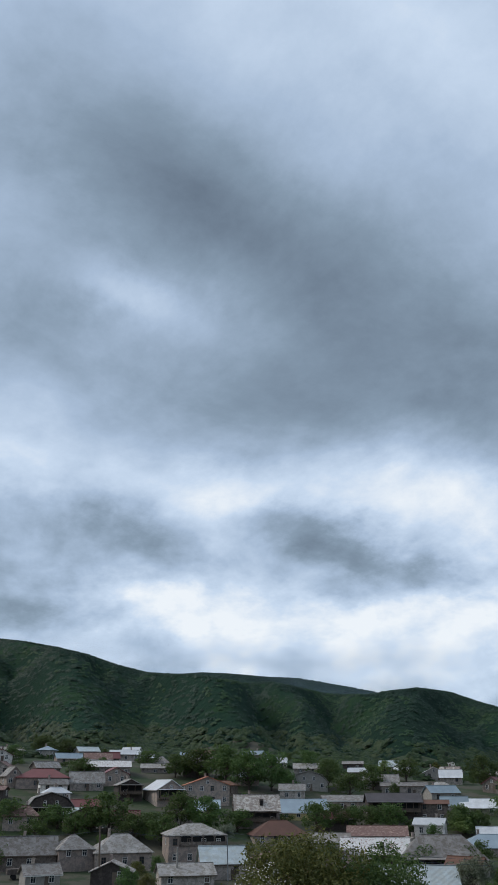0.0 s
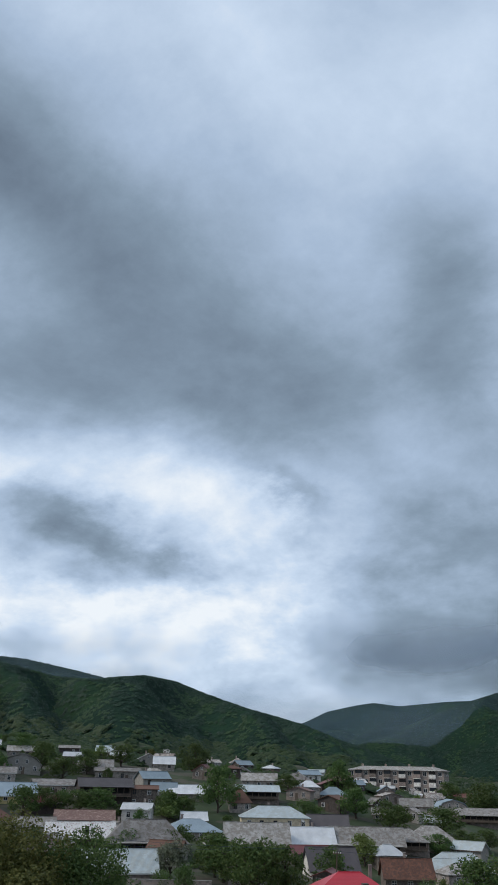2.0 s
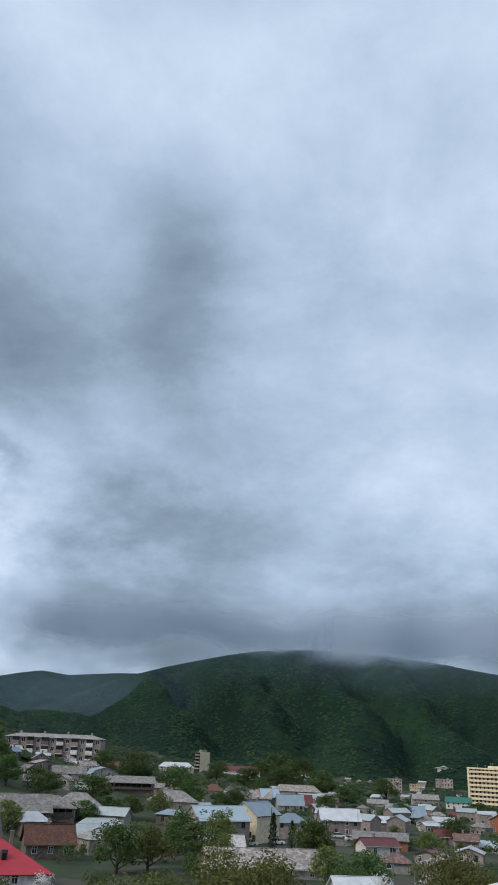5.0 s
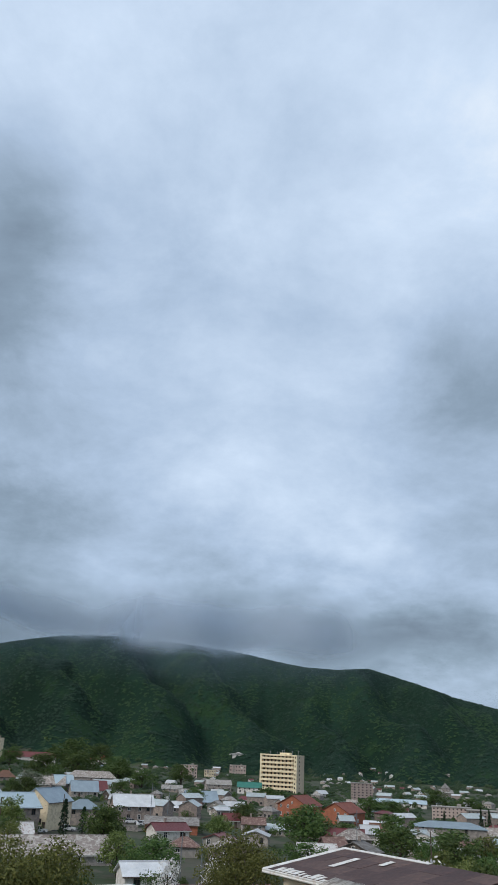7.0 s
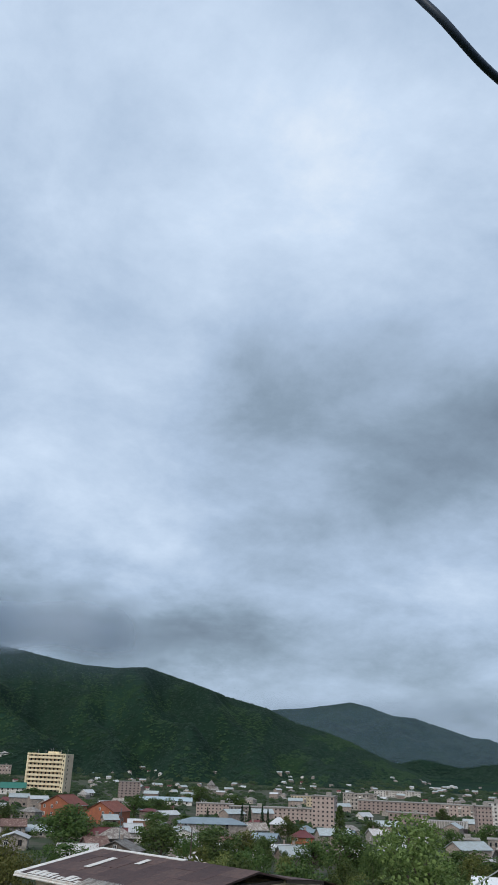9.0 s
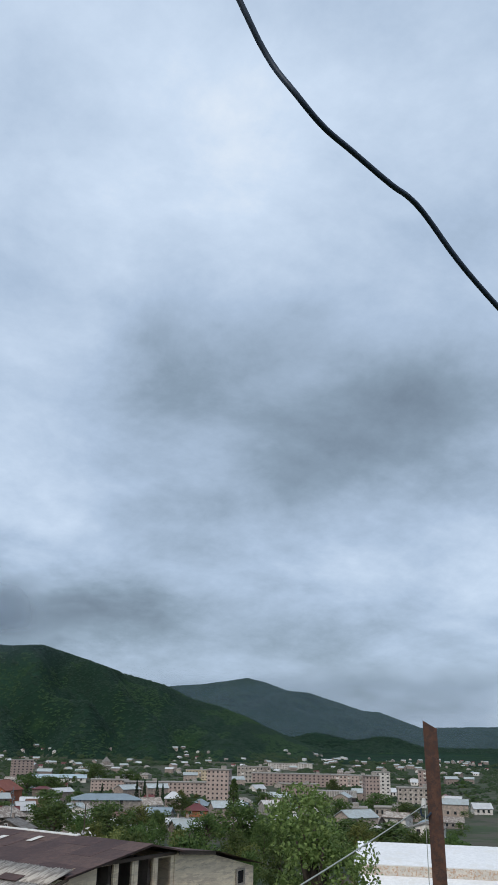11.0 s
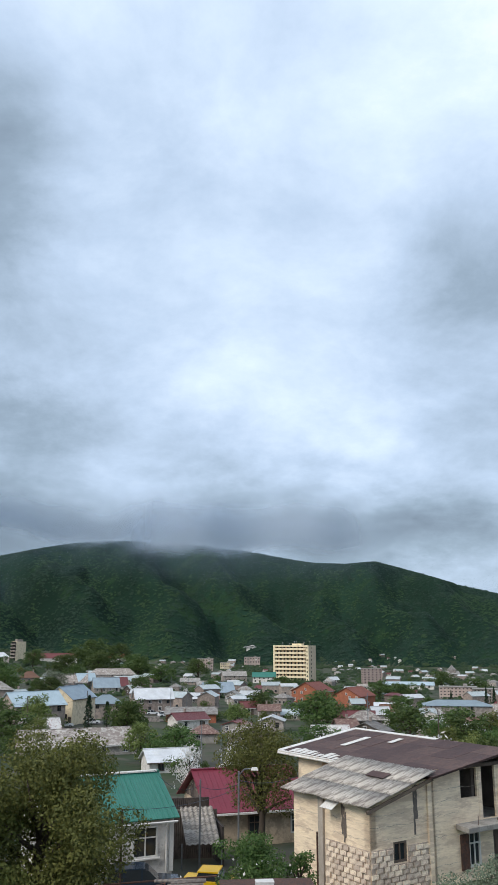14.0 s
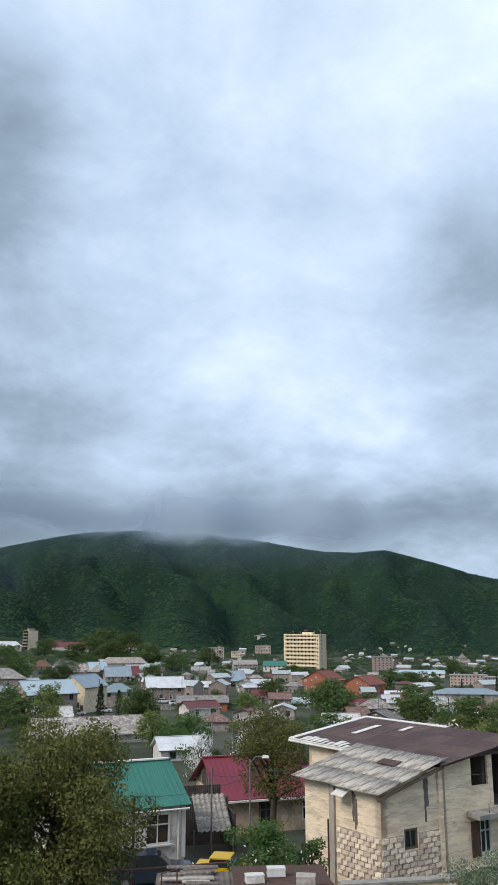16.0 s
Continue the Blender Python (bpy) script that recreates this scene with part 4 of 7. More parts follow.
house(-165.4, 200.8, 23.8, 7.2, 5.3, 2.2, 2.1, 0, "gx", "bluegrey", "stone", "low weathered stone house with a gabled blue-grey metal roof")
house(-159.8, 204.7, 23.1, 9.8, 7.0, 2.2, 2.2, 0, "gx", "white", "stone", "low weathered stone house with a gabled pale zinc roof", "s")
house(-152.3, 155.6, 17.6, 13.7, 9.5, 2.4, 1.9, 0, "gx", "rust", "darkwood", "low dark timber house with a gabled rust-streaked metal roof")
house(-140.1, 142.2, 14.3, 14.3, 9.9, 3.0, 2.9, 0, "gx", "patchy", "darkwood", "single-storey dark timber house with a gabled flaking white and red roof", "d")
house(-127.9, 149.7, 13.7, 17.8, 10.0, 3.1, 4.2, 5, "hip", "slate", "wood", "single-storey greyed board house with a hipped grey corrugated asbestos roof", "g")
house(-108.3, 120.0, 12.9, 12.8, 8.9, 1.8, 3.1, 5, "gx", "palemetal", "tuff", "low grey-pink tuff stone house with a gabled pale galvanised metal roof", "n")
house(-156.1, 143.5, 17.2, 9.0, 6.4, 1.8, 1.5, 0, "gx", "slate", "stone", "low weathered stone house with a gabled grey corrugated asbestos roof")
house(-166.3, 93.6, 14.5, 11.6, 9.4, 3.8, 3.1, 10, "hip", "slate", "tuff", "single-storey grey-pink tuff stone house with a hipped grey corrugated asbestos roof")
house(-164.9, 111.0, 14.8, 12.4, 9.9, 6.2, 2.0, 10, "hip", "slate", "tuff", "two-storey grey-pink tuff stone house with a hipped grey corrugated asbestos roof", "a")
house(-146.3, 105.3, 13.7, 8.7, 6.3, 3.2, 2.7, 10, "gx", "palemetal", "stone", "single-storey weathered stone house with a gabled pale galvanised metal roof")
house(-142.1, 93.9, 13.3, 9.8, 7.0, 2.4, 1.6, 10, "gx", "slate", "stone", "low weathered stone house with a gabled grey corrugated asbestos roof")
house(-173.9, 76.5, 14.8, 10.8, 7.6, 3.3, 3.0, 5, "gx", "slate", "wood", "single-storey greyed board house with a gabled grey corrugated asbestos roof")
house(-169.8, 84.4, 14.6, 7.1, 6.8, 4.4, 2.3, 15, "hip", "slate", "tuff", "single-storey grey-pink tuff stone house with a hipped grey corrugated asbestos roof")
house(-124.2, 196.3, 17.3, 17.3, 10.0, 3.4, 2.4, 5, "hip", "palemetal", "cream", "single-storey cream plastered house with a hipped pale galvanised metal roof", "cs")
house(-112.7, 204.1, 16.3, 10.2, 7.2, 1.8, 3.3, 5, "gx", "darkslate", "tuff", "low grey-pink tuff stone house with a gabled dark grey sheet roof")
house(-115.6, 175.0, 14.0, 14.7, 10.0, 1.8, 4.4, 5, "gx", "slate", "stone", "low weathered stone house with a gabled grey corrugated asbestos roof")
house(-108.0, 186.8, 14.2, 10.9, 7.7, 1.8, 3.2, 10, "gx", "white", "wood", "low greyed board house with a gabled pale zinc roof")
house(-98.0, 195.9, 13.4, 17.9, 10.0, 2.4, 3.6, 5, "gx", "slate", "wood", "low greyed board house with a gabled grey corrugated asbestos roof", "g")
house(-92.2, 206.4, 13.3, 10.7, 8.7, 3.1, 2.5, 5, "hip", "slate", "tuff", "single-storey grey-pink tuff stone house with a hipped grey corrugated asbestos roof", "g")
house(-89.4, 215.7, 13.4, 12.8, 10.0, 2.8, 3.2, 5, "hip", "slate", "tuff", "single-storey grey-pink tuff stone house with a hipped grey corrugated asbestos roof")
house(-131.1, 170.2, 15.9, 13.5, 10.0, 2.1, 2.4, 10, "hip", "bluegrey", "stone", "low weathered stone house with a hipped blue-grey metal roof")
house(-137.7, 179.7, 18.1, 6.1, 5.0, 1.8, 1.7, 5, "gx", "white", "stone", "low weathered stone house with a gabled pale zinc roof")
house(-72.5, 162.3, 10.2, 9.1, 6.5, 3.0, 2.9, 10, "gx", "browntile", "wood", "single-storey greyed board house with a gabled old brown clay tile roof")
house(-73.9, 193.0, 10.3, 15.6, 10.0, 1.8, 3.3, 5, "hip", "palemetal", "stone", "low weathered stone house with a hipped pale galvanised metal roof")
house(-90.6, 165.1, 11.1, 10.0, 7.9, 2.0, 3.8, 15, "gx", "darkslate", "white", "low whitewashed house with a gabled dark grey sheet roof")
house(-66.6, 127.4, 10.8, 16.5, 14.5, 1.9, 3.9, 10, "hip", "red", "white", "low whitewashed house with a hipped bright red metal roof", "cd")
house(-172.4, 464.8, 19.5, 9.4, 6.7, 2.6, 2.0, 0, "gx", "maroon", "white", "single-storey whitewashed house with a gabled maroon metal roof")
house(-145.7, 353.7, 21.5, 13.1, 9.1, 2.2, 1.1, 0, "gx", "white", "wood", "low greyed board house with a gabled pale zinc roof")
house(-119.5, 278.2, 20.1, 10.6, 7.5, 2.1, 2.3, 0, "gx", "slate", "stone", "low weathered stone house with a gabled grey corrugated asbestos roof")
house(-117.2, 303.2, 18.9, 10.2, 12.0, 2.4, 2.8, 10, "mans", "bluegrey", "stone", "low weathered stone house with a mansard blue-grey metal roof")
house(-100.3, 285.4, 16.5, 16.3, 10.0, 3.6, 1.9, 5, "gx", "slate", "tuff", "single-storey grey-pink tuff stone house with a gabled grey corrugated asbestos roof", "g")
house(-77.8, 263.0, 12.9, 14.7, 10.0, 3.4, 2.8, 5, "hip", "slate", "tuff", "single-storey grey-pink tuff stone house with a hipped grey corrugated asbestos roof")
house(-126.8, 262.2, 21.1, 4.6, 7.7, 1.8, 1.7, 20, "gy", "slate", "darkwood", "low dark timber house with a gabled grey corrugated asbestos roof")
house(-115.9, 242.9, 18.9, 4.7, 5.0, 1.8, 1.6, 0, "gx", "slate", "stone", "low weathered stone house with a gabled grey corrugated asbestos roof")
house(-147.1, 222.9, 22.6, 12.5, 8.7, 3.5, 1.7, 5, "gx", "palemetal", "tuff", "single-storey grey-pink tuff stone house with a gabled pale galvanised metal roof", "g")
house(-140.3, 203.9, 20.6, 5.9, 5.1, 3.2, 2.8, 5, "hip", "brown", "stone", "single-storey weathered stone house with a hipped brown sheet roof")
house(-160.7, 244.7, 26.1, 11.4, 8.0, 3.0, 2.2, 0, "gx", "slate", "stone", "single-storey weathered stone house with a gabled grey corrugated asbestos roof")
house(-190.9, 278.4, 30.3, 6.1, 7.7, 1.8, 1.6, 0, "gy", "white", "stone", "low weathered stone house with a gabled pale zinc roof")
house(-157.0, 262.8, 26.8, 10.1, 8.2, 2.7, 2.0, 0, "hip", "slate", "stone", "single-storey weathered stone house with a hipped grey corrugated asbestos roof")
house(-144.2, 248.8, 24.3, 7.2, 6.1, 3.3, 1.7, 0, "hip", "white", "stone", "single-storey weathered stone house with a hipped pale zinc roof")
house(-139.1, 255.9, 23.4, 9.5, 7.8, 1.9, 2.2, 0, "hip", "bluegrey", "stone", "low weathered stone house with a hipped blue-grey metal roof")
house(-200.6, 681.3, 14.5, 28.6, 10.0, 5.0, 3.3, 0, "hip", "white", "stone", "two-storey weathered stone house with a hipped pale zinc roof")
house(-188.5, 853.9, 10.0, 47.6, 10.0, 5.5, 4.6, 0, "gx", "maroon", "white", "two-storey whitewashed house with a gabled maroon metal roof")
house(-164.5, 1125.6, 6.3, 26.8, 10.0, 5.2, 4.5, 0, "gx", "red", "white", "two-storey whitewashed house with a gabled bright red metal roof")
house(-44.8, 227.8, 9.4, 8.0, 12.0, 6.7, 2.9, -30, "gy", "bluegrey", "cream", "two-storey cream plastered house with a gabled blue-grey metal roof")
house(-51.0, 210.9, 9.9, 13.0, 10.0, 5.6, 2.9, 25, "gx", "paleblue", "tuff", "two-storey grey-pink tuff stone house with a gabled pale blue metal roof")
house(-56.2, 212.7, 10.4, 6.2, 5.3, 3.0, 2.3, 10, "hip", "slate", "tuff", "single-storey grey-pink tuff stone house with a hipped grey corrugated asbestos roof")
house(-39.0, 250.6, 8.7, 9.0, 7.5, 4.5, 2.1, 10, "hip", "bluegrey", "tuff", "two-storey grey-pink tuff stone house with a hipped blue-grey metal roof")
house(-28.0, 277.6, 8.0, 12.1, 8.5, 4.8, 3.0, 10, "gx", "white", "tuff", "two-storey grey-pink tuff stone house with a gabled pale zinc roof")
house(-82.2, 412.5, 8.5, 16.5, 10.0, 3.3, 3.3, 0, "gx", "rustgrey", "stone", "single-storey weathered stone house with a gabled stained grey sheet roof")
house(-75.2, 414.5, 7.3, 8.8, 7.2, 5.2, 3.3, 20, "gx", "paleblue", "wood", "two-storey greyed board house with a gabled pale blue metal roof")
house(-64.1, 408.7, 6.8, 12.2, 8.5, 3.0, 4.1, 10, "gx", "bluegrey", "stone", "single-storey weathered stone house with a gabled blue-grey metal roof")
house(-63.4, 436.3, 6.2, 11.6, 8.1, 2.9, 3.9, 10, "gx", "maroon", "white", "single-storey whitewashed house with a gabled maroon metal roof")
house(-88.6, 593.6, 4.1, 32.3, 10.0, 5.0, 3.7, 0, "hip", "rustgrey", "stone", "two-storey weathered stone house with a hipped stained grey sheet roof")
house(-99.7, 403.1, 11.6, 9.2, 7.5, 2.8, 2.6, 0, "hip", "brown", "tuff", "single-storey grey-pink tuff stone house with a hipped brown sheet roof")
house(-93.4, 412.9, 10.2, 8.5, 7.0, 2.6, 3.1, 0, "hip", "palemetal", "stone", "single-storey weathered stone house with a hipped pale galvanised metal roof")
house(-29.9, 158.6, 10.4, 20.3, 10.0, 1.9, 2.4, 12, "gx", "rustgrey", "stone", "low weathered stone house with a gabled stained grey sheet roof")
house(-32.4, 567.0, 3.2, 12.9, 8.9, 2.3, 2.0, 0, "gx", "slate", "tuff", "low grey-pink tuff stone house with a gabled grey corrugated asbestos roof")
house(-17.5, 472.2, 4.2, 11.5, 8.1, 2.2, 3.3, 10, "gx", "slate", "stone", "low weathered stone house with a gabled grey corrugated asbestos roof")
house(-10.3, 422.6, 4.8, 15.3, 10.0, 2.0, 4.4, 15, "gx", "bluegrey", "stone", "low weathered stone house with a gabled blue-grey metal roof")
house(-16.9, 349.7, 6.3, 7.6, 5.5, 2.0, 2.0, 10, "gx", "white", "stone", "low weathered stone house with a gabled pale zinc roof")
house(-3.4, 652.8, 1.4, 18.5, 10.0, 4.6, 3.1, 10, "gx", "slate", "stone", "two-storey weathered stone house with a gabled grey corrugated asbestos roof")
house(-13.7, 248.3, 8.1, 14.4, 10.0, 2.4, 1.5, 0, "gx", "slate", "brick", "low orange brick house with a gabled grey corrugated asbestos roof")
house(-11.1, 132.9, 11.0, 6.4, 5.3, 1.9, 1.4, 15, "gx", "white", "white", "low whitewashed house with a gabled pale zinc roof")
house(19.4, 630.3, 1.5, 17.0, 10.0, 4.4, 3.3, 0, "gx", "green", "white", "two-storey whitewashed house with a gabled green metal roof")
house(33.3, 377.0, 4.5, 14.7, 12.0, 5.3, 3.6, -32, "gy", "rbrown", "brick", "two-storey orange brick house with a gabled red-brown tile roof")
house(48.1, 350.0, 4.7, 12.8, 12.0, 4.7, 3.2, -32, "gy", "rbrown", "brick", "two-storey orange brick house with a gabled red-brown tile roof")
house(21.6, 269.4, 6.8, 16.9, 10.0, 1.8, 1.2, 0, "gx", "palemetal", "stone", "low weathered stone house with a gabled pale galvanised metal roof")
house(34.4, 247.4, 7.0, 10.3, 7.3, 1.9, 2.2, 0, "gx", "maroon", "white", "low whitewashed house with a gabled maroon metal roof")
house(42.4, 253.9, 6.6, 4.8, 5.0, 3.3, 1.9, 10, "gx", "white", "white", "single-storey whitewashed house with a gabled pale zinc roof")
house(74.8, 290.1, 5.0, 22.5, 10.0, 4.8, 1.5, 5, "hip", "bluegrey", "stone", "two-storey weathered stone house with a hipped blue-grey metal roof")
house(105.0, 309.1, 4.1, 5.9, 5.1, 4.6, 1.9, 0, "hip", "white", "tuff", "two-storey grey-pink tuff stone house with a hipped pale zinc roof")
house(103.3, 279.3, 4.7, 7.5, 6.3, 2.3, 1.7, 0, "hip", "maroon", "brick", "low orange brick house with a hipped maroon metal roof")
house(79.6, 222.8, 6.7, 10.2, 7.2, 1.8, 1.0, 5, "gx", "white", "stone", "low weathered stone house with a gabled pale zinc roof")
house(83.6, 261.5, 5.5, 5.7, 5.0, 1.8, 1.9, 10, "gx", "paleblue", "stone", "low weathered stone house with a gabled pale blue metal roof")
house(111.4, 551.7, 1.4, 33.0, 10.0, 2.6, 1.9, 0, "gx", "paleblue", "white", "low whitewashed house with a gabled pale blue metal roof")


def outbuildings():
    """Sheds and small back houses that fill the slopes between the houses."""
    rng = random.Random(19)
    taken = [(o.location.x, o.location.y) for o in scene.objects if o.parent is None and o.name.startswith("house")]
    for a0, a1, d0, d1, count in ((-72, -38, 165, 360, 46), (-38, -20, 160, 420, 34), (-20, 16, 150, 420, 36), (14, 36, 190, 330, 18)):
        made, tries = 0, 0
        while made < count and tries < 3000:
            tries += 1
            az, d = rng.uniform(a0, a1), rng.uniform(d0, d1)
            x, y = spot(az, d)
            if any((x - a) ** 2 + (y - b) ** 2 < 10.5 ** 2 for a, b in taken):
                continue
            taken.append((x, y))
            made += 1
            roof = rng.choice(("slate", "slate", "rustgrey", "white", "palemetal", "bluegrey", "brown", "rust", "maroon", "patchy"))
            wall = rng.choice(("stone", "tuff", "wood", "white", "darkwood", "stucco"))
            w, h = rng.uniform(5, 9), rng.uniform(2.1, 3.2)
            house(x, y, land_at(x, y), w, rng.uniform(4.5, 6.5), h, rng.uniform(0.8, 2.0), rng.uniform(-30, 30), rng.choice(("gx", "gx", "hip", "gy")), roof, wall,
                  "small %s outbuilding with a %s roof" % ({"stone": "weathered stone", "tuff": "tuff", "wood": "board", "white": "whitewashed", "darkwood": "dark timber", "stucco": "stucco"}[wall],
                                                          {"slate": "grey corrugated", "rustgrey": "stained grey", "white": "pale zinc", "palemetal": "galvanised", "bluegrey": "blue-grey", "brown": "brown", "rust": "rusty", "maroon": "maroon", "patchy": "flaking painted"}[roof]))


outbuildings()


# ---- large buildings ----
def apartment_block(x, y, z, w, d, h, turn, floors, cols, wall, label, name="apartment_block", mixed=True):
    """A block of flats with a window for each bay, some bays closed in as pale loggias."""
    az = math.degrees(math.atan2(x, y))
    ob = thing(name, pose(x, y, z, 0, 0, -az + turn), label, "building", "large buildings of the town")
    part("wall", Geo().box(0, 0, -4, w, d, h + 4), WALL["flats" if wall == "tuff" else wall], ob)
    part("roof", Geo().box(0, 0, h, w + 0.6, d + 0.6, 0.35).box(w * 0.2, 0, h + 0.35, 2.2, 2.2, 1.3), CONCRETE, ob)
    rng = random.Random(int(x + y))
    fh, cw = h / floors, w / cols
    pane = Geo().box(0, -0.04, 0, cw * 0.36, 0.1, fh * 0.4).mesh("pane", GLASS)
    log = Geo().box(0, -0.5, 0, cw * 0.7, 1.0, fh * 0.42).mesh("balcony", WALL["white"])
    shut = Geo().box(0, -0.45, 0, cw * 0.8, 0.9, fh * 0.8).mesh("balcony", WALL["stone"])
    for f in range(floors):
        for c in range(cols):
            px = -w / 2 + cw * (c + 0.5)
            win = part("window", pane, None, ob)
            win.location = (px, -d / 2, f * fh + fh * 0.35)
            if mixed and fh > 2 and floors > 2 and (c % 3 == 1) and rng.random() < 0.75:
                b = part("balcony", log if rng.random() < 0.6 else shut, None, ob)
                b.location = (px, -d / 2, f * fh + fh * 0.08)
        for s in (1, -1):
            for k in (-0.25, 0.25):
                win = part("window", pane, None, ob)
                win.location, win.rotation_euler = (s * w / 2, d * k, f * fh + fh * 0.35), (0, 0, radians(90 * s))
    return ob


apartment_block(95, 598, 1.1, 13.6, 8.0, 11.6, 10, 7, 5, "tuff", "pinkish tuff apartment tower with rows of windows")
apartment_block(138.5, 348, 3.2, 9.4, 8.0, 13.4, -10, 8, 5, "tuff", "pinkish tuff apartment tower with rows of windows")
apartment_block(430, 869, -2.8, 49, 12.0, 6.2, 0, 3, 16, "white", "white long apartment block with rows of windows")
apartment_block(263, 518, 0.3, 62, 12.0, 7.4, 0, 4, 22, "tuff", "pinkish tuff long apartment block with rows of windows")
apartment_block(283, 481, 0.3, 28.9, 11.6, 8.2, 5, 4, 12, "tuff", "pinkish tuff long apartment block with rows of windows")
apartment_block(209, 340, 2.5, 6.3, 8.0, 12.1, 10, 8, 4, "tuff", "pinkish tuff apartment tower with rows of windows")
apartment_block(234, 371, 1.9, 7.3, 8.0, 13.0, 10, 8, 3, "white", "white apartment tower with rows of windows")
apartment_block(302, 429, 0.6, 10.2, 8.0, 13.0, 0, 6, 4, "tuff", "pinkish tuff apartment tower with rows of windows")
apartment_block(233, 339, 2.2, 18.5, 8.0, 7.3, 5, 4, 8, "stone", "grey stone long apartment block with rows of windows")
apartment_block(221, 600, -0.0, 16.0, 8.0, 6.8, 0, 3, 7, "cream", "cream long apartment block with rows of windows")
apartment_block(114, 437, 2.3, 18.8, 8.0, 6.0, 0, 4, 10, "tuff", "pinkish tuff long apartment block with rows of windows")
apartment_block(128, 420, 2.3, 21.2, 8.5, 5.8, 5, 4, 12, "stone", "grey stone long apartment block with rows of windows")
apartment_block(143, 403, 2.4, 20.7, 8.3, 6.4, 0, 4, 10, "tuff", "pinkish tuff long apartment block with rows of windows")
apartment_block(251, 565, -0.1, 23.5, 9.4, 10.5, 0, 4, 9, "stone", "grey stone long apartment block with rows of windows")
apartment_block(-36, 917, 1.3, 17.2, 8.0, 12.4, 0, 4, 6, "tuff", "pinkish tuff long apartment block with rows of windows")
apartment_block(19, 1148, -1.1, 21.6, 8.6, 13.0, 0, 3, 6, "tuff", "pinkish tuff long apartment block with rows of windows")
apartment_block(-14, 941, 0.4, 12.4, 8.0, 8.7, 0, 3, 5, "cream", "cream long apartment block with rows of windows")
apartment_block(161, 278, 4.0, 13.3, 8.0, 2.9, 0, 1, 8, "stone", "grey stone long low hall with rows of windows")
apartment_block(179, 277, 3.7, 12.7, 8.0, 3.0, 0, 1, 7, "stone", "grey stone long low hall with rows of windows")
apartment_block(216, 425, 1.5, 19.8, 8.0, 5.1, 0, 2, 8, "tuff", "pinkish tuff long low hall with rows of windows")


def old_flats():
    """Four-storey tuff flats on the slope, with patched loggias."""
    x, y = spot(-24.3, 398)
    ob = thing("apartment_block", pose(x, y, 21.0, 0, 0, 24.3 - 14), "four-storey tuff flats with patched loggias and pale roof edge", "building", "large buildings of the town")
    w, d, h, floors, cols = 43, 11, 13.2, 4, 13
    part("wall", Geo().box(0, 0, -5, w, d, h + 5), WALL["tuff"], ob)
    rf = part("roof", roof_geo("hip", w, d, h, 1.5, 0.7), ROOF["slate"], ob)
    for i in range(4):
        part("chimney", Geo().box(-w * 0.38 + i * w * 0.25, 0.6, h + 0.9, 0.9, 0.6, 1.6), WALL["tuff"], rf)
    rng = random.Random(8)
    fh, cw = h / floors, w / cols
    pane = Geo().box(0, -0.02, 0, 1.5, 0.08, 1.5).mesh("pane", GLASS)
    casing = Geo().box(0, -0.05, -0.1, 1.7, 0.1, 0.1).box(0, -0.05, 1.5, 1.7, 0.1, 0.1).box(-0.8, -0.05, 0, 0.1, 0.1, 1.5).box(0.8, -0.05, 0, 0.1, 0.1, 1.5).box(0, -0.05, 0, 0.08, 0.1, 1.5).mesh("window", FRAME)
    for f in range(floors):
        for c in range(cols):
            px = -w / 2 + cw * (c + 0.5)
            depth = 0.0
            if c % 2:
                depth = 1.1
                mat = WALL["white"] if rng.random() < 0.55 else WALL["wood"] if rng.random() < 0.5 else WALL["tuff"]
                part("loggia", Geo().box(px, -d / 2 - 0.55, f * fh + 0.1, cw * 0.9, 1.1, fh * 0.45).box(px, -d / 2 - 0.5, f * fh + fh * 0.92, cw * 0.92, 1.1, fh * 0.08), mat, ob)
                part("loggia_recess", Geo().box(px, -d / 2 - 0.4, f * fh + fh * 0.45, cw * 0.85, 0.8, fh * 0.47), DARK if rng.random() < 0.5 else GLASS, ob)
            else:
                win = part("window", casing, None, ob)
                win.location = (px, -d / 2 - depth, f * fh + 1.0)
                part("pane", pane, None, win)
        for k in (-0.3, 0.05, 0.32):
            win = part("window", casing, None, ob)
            win.location, win.rotation_euler = (w / 2, d * k, f * fh + 1.0), (0, 0, radians(90))
            part("pane", pane, None, win)


old_flats()


